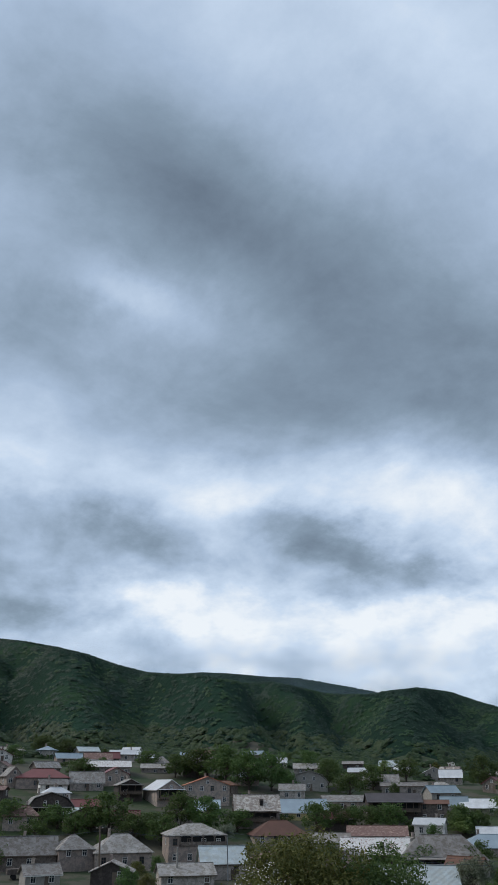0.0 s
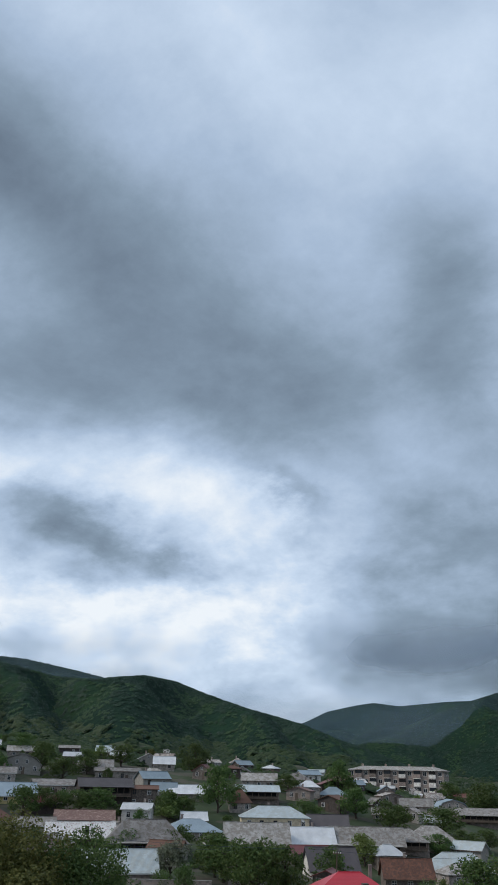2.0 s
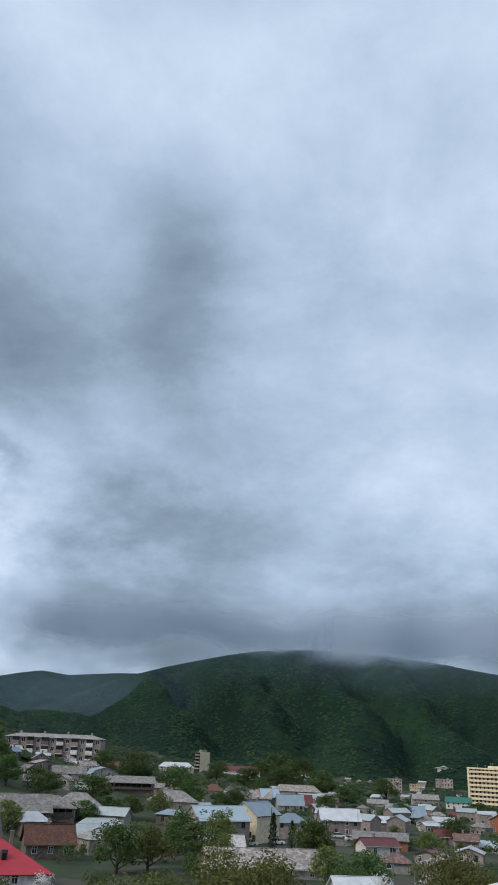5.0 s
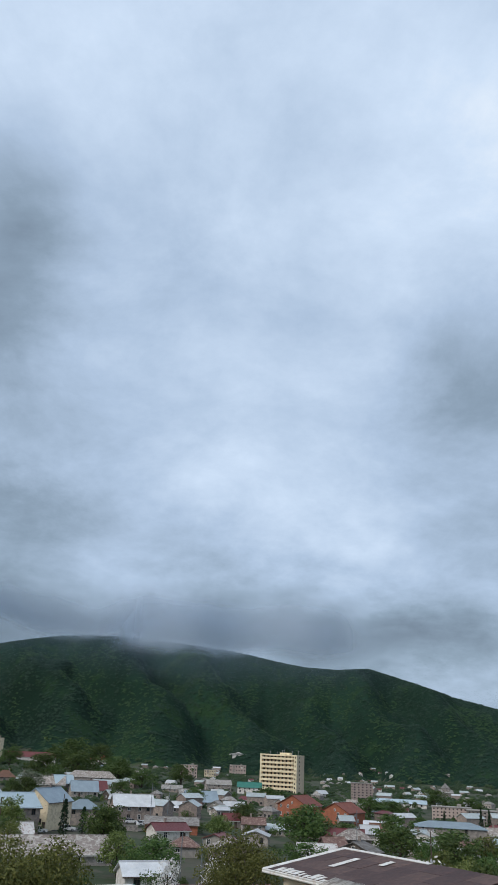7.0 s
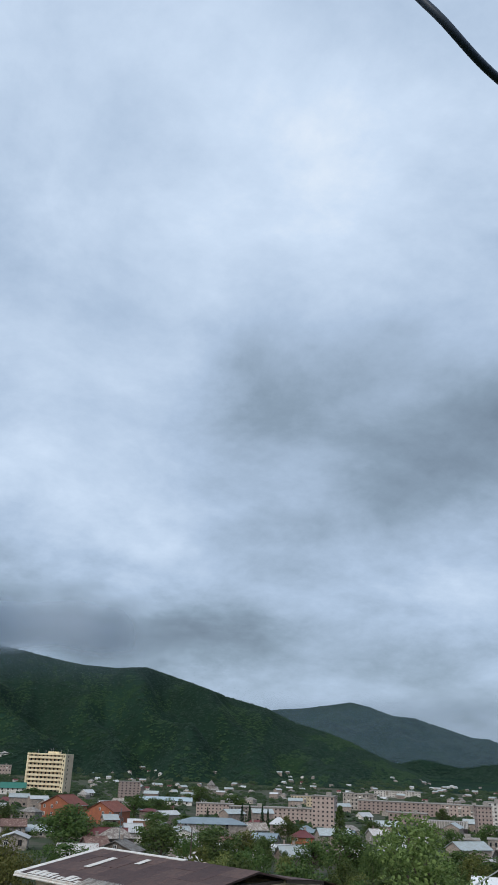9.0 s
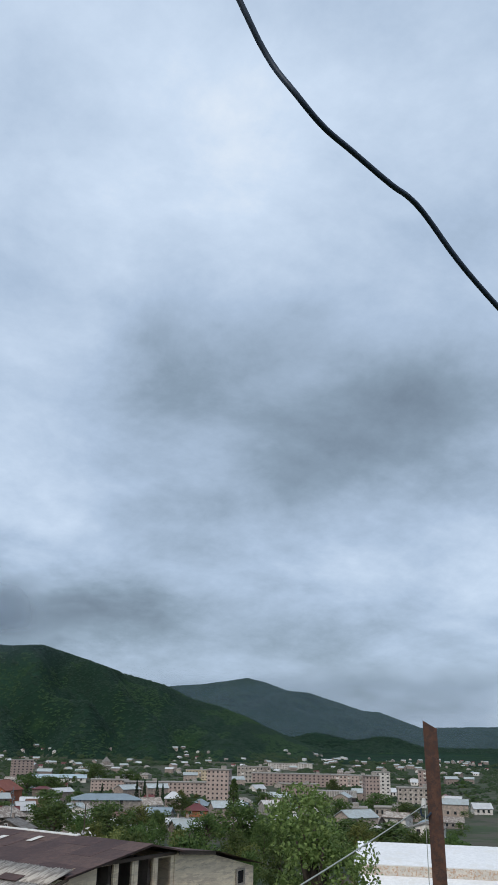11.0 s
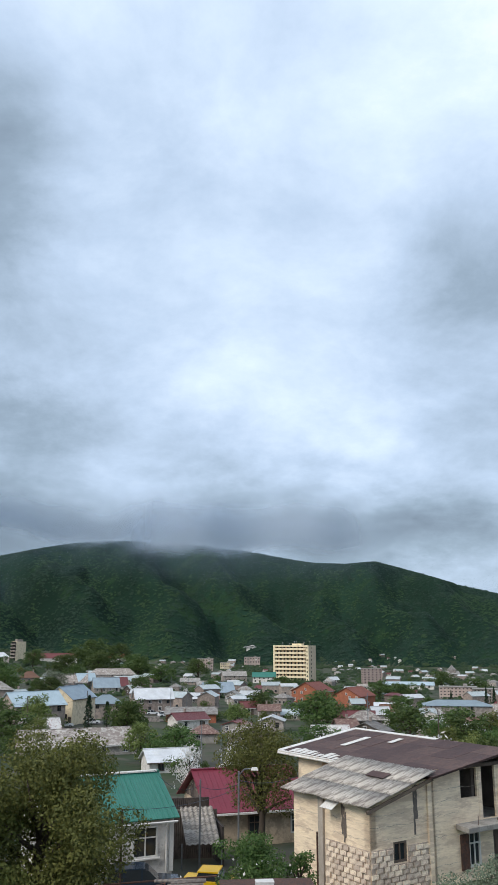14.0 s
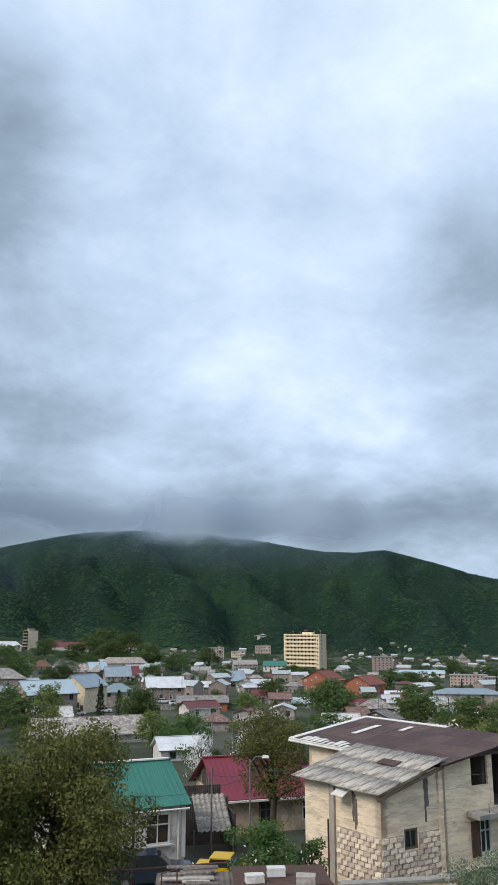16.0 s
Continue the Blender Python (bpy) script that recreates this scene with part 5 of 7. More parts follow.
def hotel():
    """Nine-storey cream hotel: eight rows of balconies between end walls."""
    x, y = spot(3.85, 652)
    ob = thing("hotel", pose(x, y, 1.5, 0, 0, -3.85 - 23), "nine-storey cream hotel with rows of balconies", "hotel", "large buildings of the town")
    w, d, h, floors = 29.5, 15, 26.6, 9
    cream = material("cream_hotel_render", (0.80, 0.68, 0.46), 0.9, 0.08, 0.2, 3, 0.2, second=(0.6, 0.47, 0.3), amount=0.3)
    # darker copy of the cream: shade behind the balconies put into the colour
    shade = material("shaded_cream_render", (0.58, 0.46, 0.33), 0.9, 0.12, 0.3, 3, 0.3)
    part("wall", Geo().box(0, 0.6, -3, w, d - 1.2, h + 3), shade, ob)
    part("end_wall", Geo().box(-w / 2 + 0.7, -d / 2 + 0.6, -3, 1.4, 1.6, h + 3.6), cream, ob)
    part("end_wall", Geo().box(w / 2 - 1.2, -d / 2 + 0.6, -3, 2.4, 1.6, h + 3.6), cream, ob)
    part("parapet", Geo().box(0, -d / 2 + 0.5, h - 0.5, w, 1.8, 1.1).box(0, 0.5, h, w, d - 1, 0.4), cream, ob)
    fh = h / floors
    pane = Geo().box(0, 0, 0, 1.25, 0.1, 1.75).mesh("pane", GLASS)
    for f in range(floors):
        if f:
            part("balcony", Geo().box(-0.5, -d / 2 + 0.35, f * fh, w - 4.0, 1.5, 1.45), cream, ob)
        part("recess", Geo().box(-0.5, -d / 2 + 1.18, f * fh + 1.25, w - 4.0, 0.06, fh - 1.25), shade, ob)
        for i in range(9):
            win = part("window", pane, None, ob)
            win.location = (-w / 2 + 2.9 + i * (w - 5.6) / 8, -d / 2 + 1.12, f * fh + 1.0)
        for k in range(1):
            slot = part("window", Geo().box(0, 0, 0, 0.7, 0.08, 1.3), DARK, ob)
            slot.location = (w / 2 - 1.2, -d / 2 - 0.22, f * fh + 1.1)
            slot = part("window", Geo().box(0, 0, 0, 1.2, 0.08, 1.4), GLASS, ob)
            slot.location, slot.rotation_euler = (w / 2, -2, f * fh + 1.0), (0, 0, radians(90))
    part("plant_room", Geo().box(2, 2, h + 0.4, 8, 5, 1.5), cream, ob)
    for i, (px, ph) in enumerate(((-10, 2.2), (-4, 1.8), (0, 3.2), (1.5, 3.4), (8, 2.6), (13, 3.0))):
        part("antenna", Geo().tube([(px, 0, h), (px, 0, h + ph + 0.6)], 0.12).box(px, 0, h + ph, 0.9, 0.3, 0.5), STEEL, ob)


hotel()


def far_tower():
    """A slim residential tower with stacked balconies on one face."""
    x, y = spot(-14.7, 830)
    ob = thing("apartment_tower", pose(x, y, 10, 0, 0, 14.7 + 35), "slim grey tower with stacked balconies and cream end", "building", "large buildings of the town")
    w, d, h = 11, 8, 21.5
    part("wall", Geo().box(0, 0, -6, w, d, h + 6), WALL["cream"], ob)
    for f in range(7):
        part("balcony", Geo().box(-w / 2 - 0.5, 0, f * 3 + 0.3, 1.2, d * 0.95, 1.2), WALL["stone"], ob)
        part("recess", Geo().box(-w / 2 - 0.05, 0, f * 3 + 1.5, 0.3, d * 0.9, 1.7), DARK, ob)
    part("plant_room", Geo().box(0, 0, h, 6, 4, 2.0).tube([(2, 0, h), (2, 0, h + 4)], 0.15), WALL["stone"], ob)


far_tower()


def round_hall():
    """A curved modernist hall with a finned upper band."""
    x, y = spot(29.2, 392)
    ob = thing("round_hall", pose(x, y, 2.2, 0, 0, -29.2) @ Matrix.Diagonal((0.47, 0.47, 0.75, 1)), "curved grey concrete hall with a finned pale band", "building", "large buildings of the town")
    R_, n = 22, 40

    def ring(z0, z1, r0, a0, a1):
        g = Geo()
        for i in range(n):
            q0, q1 = radians(a0 + (a1 - a0) * i / n), radians(a0 + (a1 - a0) * (i + 1) / n)
            v = [(r0 * math.sin(q) * 1.0, 14 - r0 * math.cos(q), zz) for q in (q0, q1) for zz in (z0, z1)]
            g.add(v, [(0, 2, 3, 1)])
        return g
    part("wall", ring(-3, 5.4, R_ - 1.5, -90, 90), WALL["wood"], ob)
    part("upper_band", ring(4.6, 8.2, R_, -75, 75), CONCRETE, ob)
    part("roof", Geo().add([(R_ * math.sin(radians(a)), 14 - R_ * math.cos(radians(a)), 8.2) for a in range(-90, 91, 6)], [tuple(range(31))]), ROOF["slate"], ob)
    for a in range(-66, 67, 6):
        q = radians(a)
        part("fin", Geo().box((R_ + 0.3) * math.sin(q), 14 - (R_ + 0.3) * math.cos(q), 4.5, 0.3, 0.8, 3.8, -a), WALL["white"], ob)


round_hall()


def church():
    """Small grey stone church with a pyramid roof on a square drum."""
    x, y = spot(14.3, 820)
    ob = thing("church", pose(x, y, -6.0, 0, 0, -14.3 + 20), "small grey stone church with a steep pyramid roof", "church", "large buildings of the town")
    part("nave", body_geo("gx", 12, 9, 8.5, 2.6, 4), WALL["stone"], ob)
    part("nave_roof", roof_geo("gx", 12, 9, 8.5, 2.6, 0.4), ROOF["slate"], ob)
    part("drum", Geo().box(0, 0, 9, 6, 6, 3.2), WALL["stone"], ob)
    part("pyramid_roof", Geo().add([(-3.4, -3.4, 12.2), (3.4, -3.4, 12.2), (3.4, 3.4, 12.2), (-3.4, 3.4, 12.2), (0, 0, 16.6)], [(3, 2, 1, 0), (0, 1, 4), (1, 2, 4), (2, 3, 4), (3, 0, 4)]), ROOF["slate"], ob)
    for px in (-3.5, 0.0, 3.5):
        window_unit(ob, px, -4.5, 3.5, 0.9, 2.4, 0, FRAME, arched=True)


church()


def hill_pavilion():
    """White pavilion with swept roof wings at the foot of the wooded slope."""
    az = 0.95
    d = next(q for q in range(1000, 1500, 10) if float(terrain([az], [q])[0]) > 20.5)
    x, y = spot(az, d)
    ob = thing("pavilion", pose(x, y, 21.5, 0, 0, -az), "white pavilion with a swept roof below the woods", "pavilion")
    part("roof", Geo().prism([(-13, 2.6), (0, 4.6), (13, 2.6), (13, 3.3), (4, 5.0), (0, 6.6), (-4, 5.0), (-13, 3.3)], -5, 5), FRAME, ob)
    part("hall", Geo().box(0, 0, -6, 17, 7, 9.4), WALL["white"], ob)


hill_pavilion()


# ---- the unfinished stone house close by ----
BLOCKWALL = material("rammed_cast_wall", (0.86, 0.69, 0.50), 0.95, 0.2, 0.7, 6, 0.6, second=(0.58, 0.45, 0.33), amount=0.45, stretch=(0.5, 0.5, 2.2))
TUFF_BLOCK = material("cut_tuff_block", (0.80, 0.66, 0.52), 0.95, 0.25, 1.8, 14, 0.7, second=(0.50, 0.38, 0.30), amount=0.45, spread=0.26)
PALE_MORTAR = material("pale_lime_mortar", (0.50, 0.41, 0.33), 0.95, 0.25, 1.5, 12, 0.5, second=(0.27, 0.22, 0.18), amount=0.4)
MORTAR = material("grey_mortar", (0.36, 0.31, 0.26), 0.95, 0.2, 1.5, 10, 0.5)
# soot on the outer streaks; on inner walls the dark colour stands for shade
SOOT_AND_SHADE = material("soot_streak_and_room_shade", (0.17, 0.14, 0.12), 0.95, 0.3, 1.5, 10, 0.4)
ASBESTOS = material("lichened_asbestos_sheet", (0.47, 0.43, 0.38), 0.95, 0.4, 1.3, 14, 0.6, second=(0.19, 0.165, 0.145), amount=0.5, spread=0.14, stretch=(0.4, 3.4, 1.0))
BROWN_FELT = material("brown_painted_sheet", (0.10, 0.056, 0.047), 0.7, 0.35, 0.8, 7, 0.4, second=(0.062, 0.036, 0.032), amount=0.6, spread=0.3)
PALE_TRIM = material("pale_zinc_flashing", (0.68, 0.66, 0.62), 0.6, 0.1, 1.5, 10, 0.2, second=(0.5, 0.42, 0.36), amount=0.3)


def wall_with_holes(u0, u1, z0, z1, holes, t, top=None):
    """An upright wall along local x from u0 to u1 (outer face y=0, thickness t) with rectangular holes (ua, ub, za, zb)."""
    us = sorted({u0, u1, *[h[0] for h in holes], *[h[1] for h in holes]})
    zs = sorted({z0, z1, *[h[2] for h in holes], *[h[3] for h in holes]})
    index, faces = {}, collections.Counter()
    for a, b in zip(us, us[1:]):
        for c, d in zip(zs, zs[1:]):
            m, n = (a + b) / 2, (c + d) / 2
            if any(h[0] < m < h[1] and h[2] < n < h[3] for h in holes):
                continue
            ca, cb = (d, d) if d < z1 or not top else (top(a), top(b))
            v = [(a, 0, c), (b, 0, c), (b, 0, cb), (a, 0, ca), (a, t, c), (b, t, c), (b, t, cb), (a, t, ca)]
            k = [index.setdefault(tuple(round(q, 4) for q in p), len(index)) for p in v]
            for f in ((0, 1, 2, 3), (5, 4, 7, 6), (4, 0, 3, 7), (1, 5, 6, 2), (3, 2, 6, 7), (4, 5, 1, 0)):
                faces[tuple(k[q] for q in f)] += 1
    seen = collections.Counter(frozenset(f) for f in faces)
    return Geo().add(list(index), [f for f in faces if seen[frozenset(f)] == 1])


def near_house():
    ob = thing("stone_house", pose(5.37, 35.6, 19.6, 0, 0, 32.5), "unfinished pale stone house with brown sheet roof and corrugated lean-to", "house")
    # lean-to: front on y=0, side on x=0; heights above 19.6
    lean_top = lambda u: 3.98 + u * 0.235
    hole = (1.25, 2.0, 1.65, 2.45)
    part("wall", wall_with_holes(0, 3.4, -1.5, 4.6, [hole], 0.35, lean_top), BLOCKWALL, ob, "pale cast stone wall with cracks")
    side = part("wall", wall_with_holes(0, 5.2, -1.5, 4.0, [], 0.35), BLOCKWALL, ob)
    side.matrix_local = Matrix.Translation((0, 5.2, 0)) @ Matrix.Rotation(radians(-90), 4, "Z")
    part("wall", Geo().box(1.8, 5.02, -1.5, 3.2, 0.3, 5.4), BLOCKWALL, ob)
    w = window_unit(ob, 1.625, 0.12, 1.65, 0.75, 0.8, 0, TIMBER)
    # main body
    main_top = lambda u: 4.8 + (u - 3.4) * 0.16 if u < 8.45 else 5.6 - (u - 8.45) * 0.165
    holes = [(5.36, 6.42, 3.74, 4.96), (6.74, 7.64, 2.78, 5.0), (8.06, 9.12, 3.67, 4.98), (9.46, 10.4, 3.64, 4.92), (5.7, 6.45, 0.9, 2.42), (7.3, 8.26, 0.0, 2.4), (9.1, 9.9, 0.9, 2.25)]
    part("wall", wall_with_holes(3.4, 10.65, -1.5, 5.15, holes, 0.12, lambda u: min(main_top(u), 5.12)), BLOCKWALL, ob, "cast stone front with open window holes")
    back = part("wall", wall_with_holes(0, 9.4, -1.5, 4.75, [(2.0, 3.7, 3.7, 4.6), (6.8, 7.8, 3.7, 4.6)], 0.3), BLOCKWALL, ob)
    back.matrix_local = Matrix.Translation((3.4, 9.4, 0)) @ Matrix.Rotation(radians(-90), 4, "Z")
    part("wall", Geo().box(9.3, 9.28, -1.5, 11.8, 0.25, 6.2), BLOCKWALL, ob)
    # inner wall and partitions: the rooms' shade is put into their colour
    part("wall", Geo().prism([(3.8, -1.5), (10.5, -1.5), (10.5, 5.05), (8.45, 5.45), (3.8, 4.78)], 3.9, 4.1), SOOT_AND_SHADE, ob, "inner wall coloured dark as in shade, seen through the openings")
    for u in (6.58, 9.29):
        part("wall", Geo().box(u, 2.1, 2.75, 0.16, 3.4, 2.2), SOOT_AND_SHADE, ob, "inner partition coloured dark as in shade")
    part("floor_slab", Geo().box(7.1, 2.15, 2.55, 6.8, 3.6, 0.18), CONCRETE, ob)
    part("pilaster", Geo().box(3.35, 0.05, -1.5, 0.24, 0.3, 6.2), BLOCKWALL, ob)
    part("pilaster", Geo().box(-0.02, 3.1, -1.5, 0.2, 0.34, 5.4), MORTAR, ob)
    for u in (6.58, 7.85, 9.29):
        part("post", Geo().box(u, 0.03, 2.75, 0.16, 0.1, 2.3), BLOCKWALL, ob)
    part("lintel", Geo().box(8.0, -0.06, 5.0, 5.3, 0.16, 0.14), TIMBER, ob)
    slab = Geo().slab([(4.75, -0.95, 2.74), (10.4, -0.85, 2.72), (10.5, 0.05, 2.75), (4.95, 0.05, 2.75)], 0.2)
    part("balcony_slab", slab, CONCRETE, ob, "rough projecting concrete slab")
    part("plank", Geo().box(7.9, -0.6, 2.76, 1.5, 0.1, 0.06, -12), TIMBER, ob)
    part("rebar", Geo().tube([(5.6, -0.7, 2.7), (5.62, -0.7, 3.1)], 0.015), RUST, ob)
    window_unit(ob, 6.075, 0.1, 0.9, 0.75, 1.5, 0, FRAME)
    part("shutter", Geo().box(5.4, -0.05, 0.85, 0.5, 0.06, 1.45), RUST, ob, "brown boarded shutter")
    part("door", Geo().box(7.78, 0.12, 0, 0.94, 0.06, 2.38).box(7.78, 0.08, 1.5, 0.6, 0.04, 0.5), TIMBER, ob)
    # near-black sheet standing for the unlit lower rooms
    part("dark_room", Geo().box(7.1, 0.6, 0, 6.8, 0.05, 2.4), DARK, ob)
    # wing
    foot = [(10.66, -0.04), (13.4, -0.04), (17.35, -0.16), (17.35, 9), (10.66, 9)]
    top = [5.05, 4.8, 3.85, 3.85, 5.05]
    n = len(foot)
    g = Geo().add([(a, b, -1.5) for a, b in foot] + [(a, b, t) for (a, b), t in zip(foot, top)], [(5, 6, 7, 8, 9), *[(i, (i + 1) % n, n + (i + 1) % n, n + i) for i in range(n)]])
    part("wing", g, BLOCKWALL, ob, "blank cast stone wing with coursed cracks")
    wo = window_unit(ob, 16.1, -0.125, 3.06, 0.75, 0.78, 0, MORTAR, bare=True)
    part("wing_roof", Geo().slab([(10.5, -0.4, 5.2), (13.5, -0.4, 4.92), (17.7, -0.5, 3.95), (17.7, 9.2, 3.95), (10.5, 9.2, 5.2)], 0.1), BROWN_FELT, ob)
    part("wing_fascia", Geo().slab([(10.5, -0.43, 5.19), (13.5, -0.43, 4.91), (13.5, -0.4, 4.91), (10.5, -0.4, 5.19)], 0.16), TIMBER, ob)
    # cracks between lifts of the cast walls, as thin sunk strips
    rng = random.Random(5)
    for (ua, ub, yy, zz) in ((0.0, 3.3, 0, 2.55), (0.0, 3.3, 0, 3.1), (0.0, 2.0, 0, 3.55), (3.5, 5.6, 0, 2.35), (3.5, 5.2, 0, 3.2), (3.5, 5.2, 0, 3.75), (3.5, 6.3, 0, 4.2), (3.5, 5.6, 0, 1.2), (10.75, 13.3, -0.04, 1.6), (10.75, 13.3, -0.04, 2.6), (10.75, 13.3, -0.04, 3.5), (10.75, 13.3, -0.04, 4.3)):
        k, pts = 9, []
        for i in range(k + 1):
            pts.append((ua + (ub - ua) * i / k, yy - 0.004, zz + rng.uniform(-0.05, 0.05)))
        part("crack", Geo().tube(pts, [rng.uniform(0.002, 0.011) for _ in pts], 4), MORTAR, ob)
    for (va, vb, zz) in ((0.1, 2.4, 2.6), (0.1, 2.4, 3.2), (3.4, 5.1, 1.2), (3.4, 5.1, 2.4), (3.4, 5.1, 3.1)):
        pts = [(-0.004, va + (vb - va) * i / 8, zz + rng.uniform(-0.05, 0.05)) for i in range(9)]
        part("crack", Geo().tube(pts, [rng.uniform(0.002, 0.01) for _ in pts], 4), MORTAR, ob)
    # soot and water streaks
    for x_, y_, z0, z1, hw, fc in ((2.5, -0.012, 2.6, 4.5, 0.07, 0), (2.62, -0.014, 3.2, 4.55, 0.09, 0), (-0.012, 1.6, 2.3, 3.7, 0.06, 1), (-0.014, 1.72, 2.6, 3.8, 0.09, 1), (-0.016, 1.5, 2.5, 3.5, 0.05, 1)):
        k, L_, R2 = 10, [], []
        for i in range(k + 1):
            zz = z0 + (z1 - z0) * i / k
            a, b = hw * rng.uniform(0.5, 1.1), hw * rng.uniform(0.5, 1.1)
            L_.append((x_ - a, y_, zz) if fc == 0 else (x_, y_ + a, zz))
            R2.append((x_ + b, y_, zz) if fc == 0 else (x_, y_ - b, zz))
        part("stain", Geo().add(L_ + R2, [(i, k + 1 + i, k + 2 + i, i + 1) for i in range(k)]), SOOT_AND_SHADE, ob)
    # cut tuff blocks
    shapes = [Geo().box(0, 0, 0, 0.40, 0.10, 0.185, 0, 0.97).mesh("block", TUFF_BLOCK) for _ in range(1)]
    mb = part("mortar_bed", wall_with_holes(0.02, 3.26, 0.35, 2.25, [(1.2, 2.05, 1.6, 2.25)], 0.02), PALE_MORTAR, ob)
    mb.location = (0, -0.02, 0)
    part("mortar_bed", Geo().box(-0.01, 1.45, 0.35, 0.02, 2.86, 1.9), PALE_MORTAR, ob)
    for row in range(9):
        z = 0.37 + row * 0.207
        for col in range(9):
            u = 0.18 + col * 0.415 - (0.2 if row % 2 else 0)
            if u < 0.05 or u > 3.22 or (1.1 < u < 2.2 and z > 1.45):
                continue
            b = part("block", shapes[0], None, ob)
            b.location, b.scale, b.rotation_euler = (u + rng.uniform(-0.01, 0.01), -0.02 - rng.uniform(0, 0.025), z), (rng.uniform(0.62, 1.0), 1, rng.uniform(0.82, 1.04)), (0, rng.uniform(-0.03, 0.03), rng.uniform(-0.04, 0.04))
        for col in range(7):
            v = 0.2 + col * 0.415 + (0.2 if row % 2 else 0)
            if v > 2.85:
                continue
            b = part("block", shapes[0], None, ob)
            b.location, b.scale, b.rotation_euler = (-0.02 - rng.uniform(0, 0.025), v, z), (rng.uniform(0.62, 1.0), 1, rng.uniform(0.82, 1.04)), (rng.uniform(-0.03, 0.03), 0, radians(-90) + rng.uniform(-0.03, 0.03))
    # corrugated sheets of the lean-to
    k = 36
    L_ = 1.45
    v = [(sx * L_, 1.08 * i / k, 0.034 * math.sin(2 * math.pi * i / 6)) for sx in (0, 1) for i in range(k + 1)]
    v += [(a, b, c - 0.012) for a, b, c in v]
    m = 2 * (k + 1)
    f = [(i + 1, i, k + 1 + i, k + 2 + i) for i in range(k)] + [(m + i, m + i + 1, m + k + 2 + i, m + k + 1 + i) for i in range(k)]
    f += [(i, i + 1, m + i + 1, m + i) for i in range(k)] + [(k + 2 + i, k + 1 + i, m + k + 1 + i, m + k + 2 + i) for i in range(k)]
    sheet = Geo().add(v, f).mesh("corrugated_sheet", ASBESTOS, True)
    slope = math.atan2(1.02, 3.75)
    for r_ in range(3):
        for c_ in range(6):
            s = part("corrugated_sheet", sheet, None, ob)
            u = -0.48 + r_ * 1.28 + rng.uniform(-0.05, 0.05)
            s.matrix_local = Matrix.Translation((u, -0.42 + c_ * 0.99, 4.02 + (u + 0.3) * 0.272 + 0.012 * r_ + rng.uniform(0, 0.025))) @ Matrix.Rotation(-slope, 4, "Y") @ Matrix.Rotation(rng.uniform(-0.03, 0.03), 4, "Z")
    part("roof_patch", Geo().slab([(1.9, 1.2, 4.72), (2.4, 1.2, 4.86), (2.4, 2.4, 4.86), (1.9, 2.4, 4.72)], 0.02), BROWN_FELT, ob, "loose brown sheet")
    part("verge_board", Geo().slab([(-0.45, -0.4, 3.84), (3.3, -0.4, 4.82), (3.3, -0.3, 4.82), (-0.45, -0.3, 3.84)], 0.12), TIMBER, ob)
    part("gutter_sheet", Geo().slab([(-0.62, 1.7, 3.62), (-0.15, 1.7, 3.9), (-0.15, 2.5, 3.9), (-0.62, 2.5, 3.62)], 0.02), PALE_TRIM, ob)
    # brown sheets of the main roof, low eave at x=3.1 and ridge at x=8.0
    flat = Geo().box(0, 0, 0, 1.38, 1.42, 0.012).mesh("roof_sheet", BROWN_FELT)
    ang = math.atan2(0.82, 5.37)
    rf = part("roof_deck", Geo().slab([(3.08, -0.5, 4.83), (8.45, -0.5, 5.65), (8.45, 10.6, 5.65), (3.08, 10.6, 4.83)], 0.07).slab([(8.45, -0.5, 5.65), (10.75, -0.55, 5.2), (10.75, 10.6, 5.2), (8.45, 10.6, 5.65)], 0.07), BROWN_FELT, ob)
    for a in range(4):
        for b in range(8):
            s = part("roof_sheet", flat, None, rf)
            u, vv = 3.78 + a * 1.31, 0.15 + b * 1.39
            s.matrix_local = Matrix.Translation((u, vv, 4.85 + (u - 3.08) * 0.1527 + 0.006 * ((a + b) % 2) + rng.uniform(0.0, 0.012))) @ Matrix.Rotation(-ang, 4, "Y") @ Matrix.Rotation(rng.uniform(-0.02, 0.02), 4, "Z")
    part("flashing", Geo().slab([(3.05, 10.35, 4.88), (8.4, 10.35, 5.7), (8.4, 10.75, 5.7), (3.05, 10.75, 4.88)], 0.03), PALE_TRIM, rf)
    part("flashing", Geo().slab([(8.2, 4.2, 5.68), (8.5, 4.2, 5.71), (8.5, 10.7, 5.71), (8.2, 10.7, 5.68)], 0.03), PALE_TRIM, rf)
    part("flashing", Geo().slab([(2.98, 5.0, 4.85), (3.14, 5.0, 4.87), (3.14, 10.7, 4.87), (2.98, 10.7, 4.85)], 0.12), PALE_TRIM, rf)
    for i in range(22):
        vv, L2 = 0.2 + i * 0.45, rng.uniform(0.25, 0.75)
        s = part("peeled_strip", Geo().box(0, 0, 0, L2, rng.uniform(0.2, 0.42), 0.012), PALE_TRIM, rf)
        s.matrix_local = Matrix.Translation((3.1 + L2 / 2, vv, 4.885 + L2 * 0.08)) @ Matrix.Rotation(-ang, 4, "Y") @ Matrix.Rotation(rng.uniform(-0.12, 0.12), 4, "Z")
    for u, vv, a, b in ((6.1, 7.9, 1.9, 0.4), (7.1, 5.9, 0.9, 0.35)):
        s = part("peeled_strip", Geo().box(0, 0, 0, a, b, 0.014), PALE_TRIM, rf)
        s.matrix_local = Matrix.Translation((u, vv, 4.9 + (u - 3.08) * 0.1527)) @ Matrix.Rotation(-ang, 4, "Y") @ Matrix.Rotation(0.05, 4, "Z")
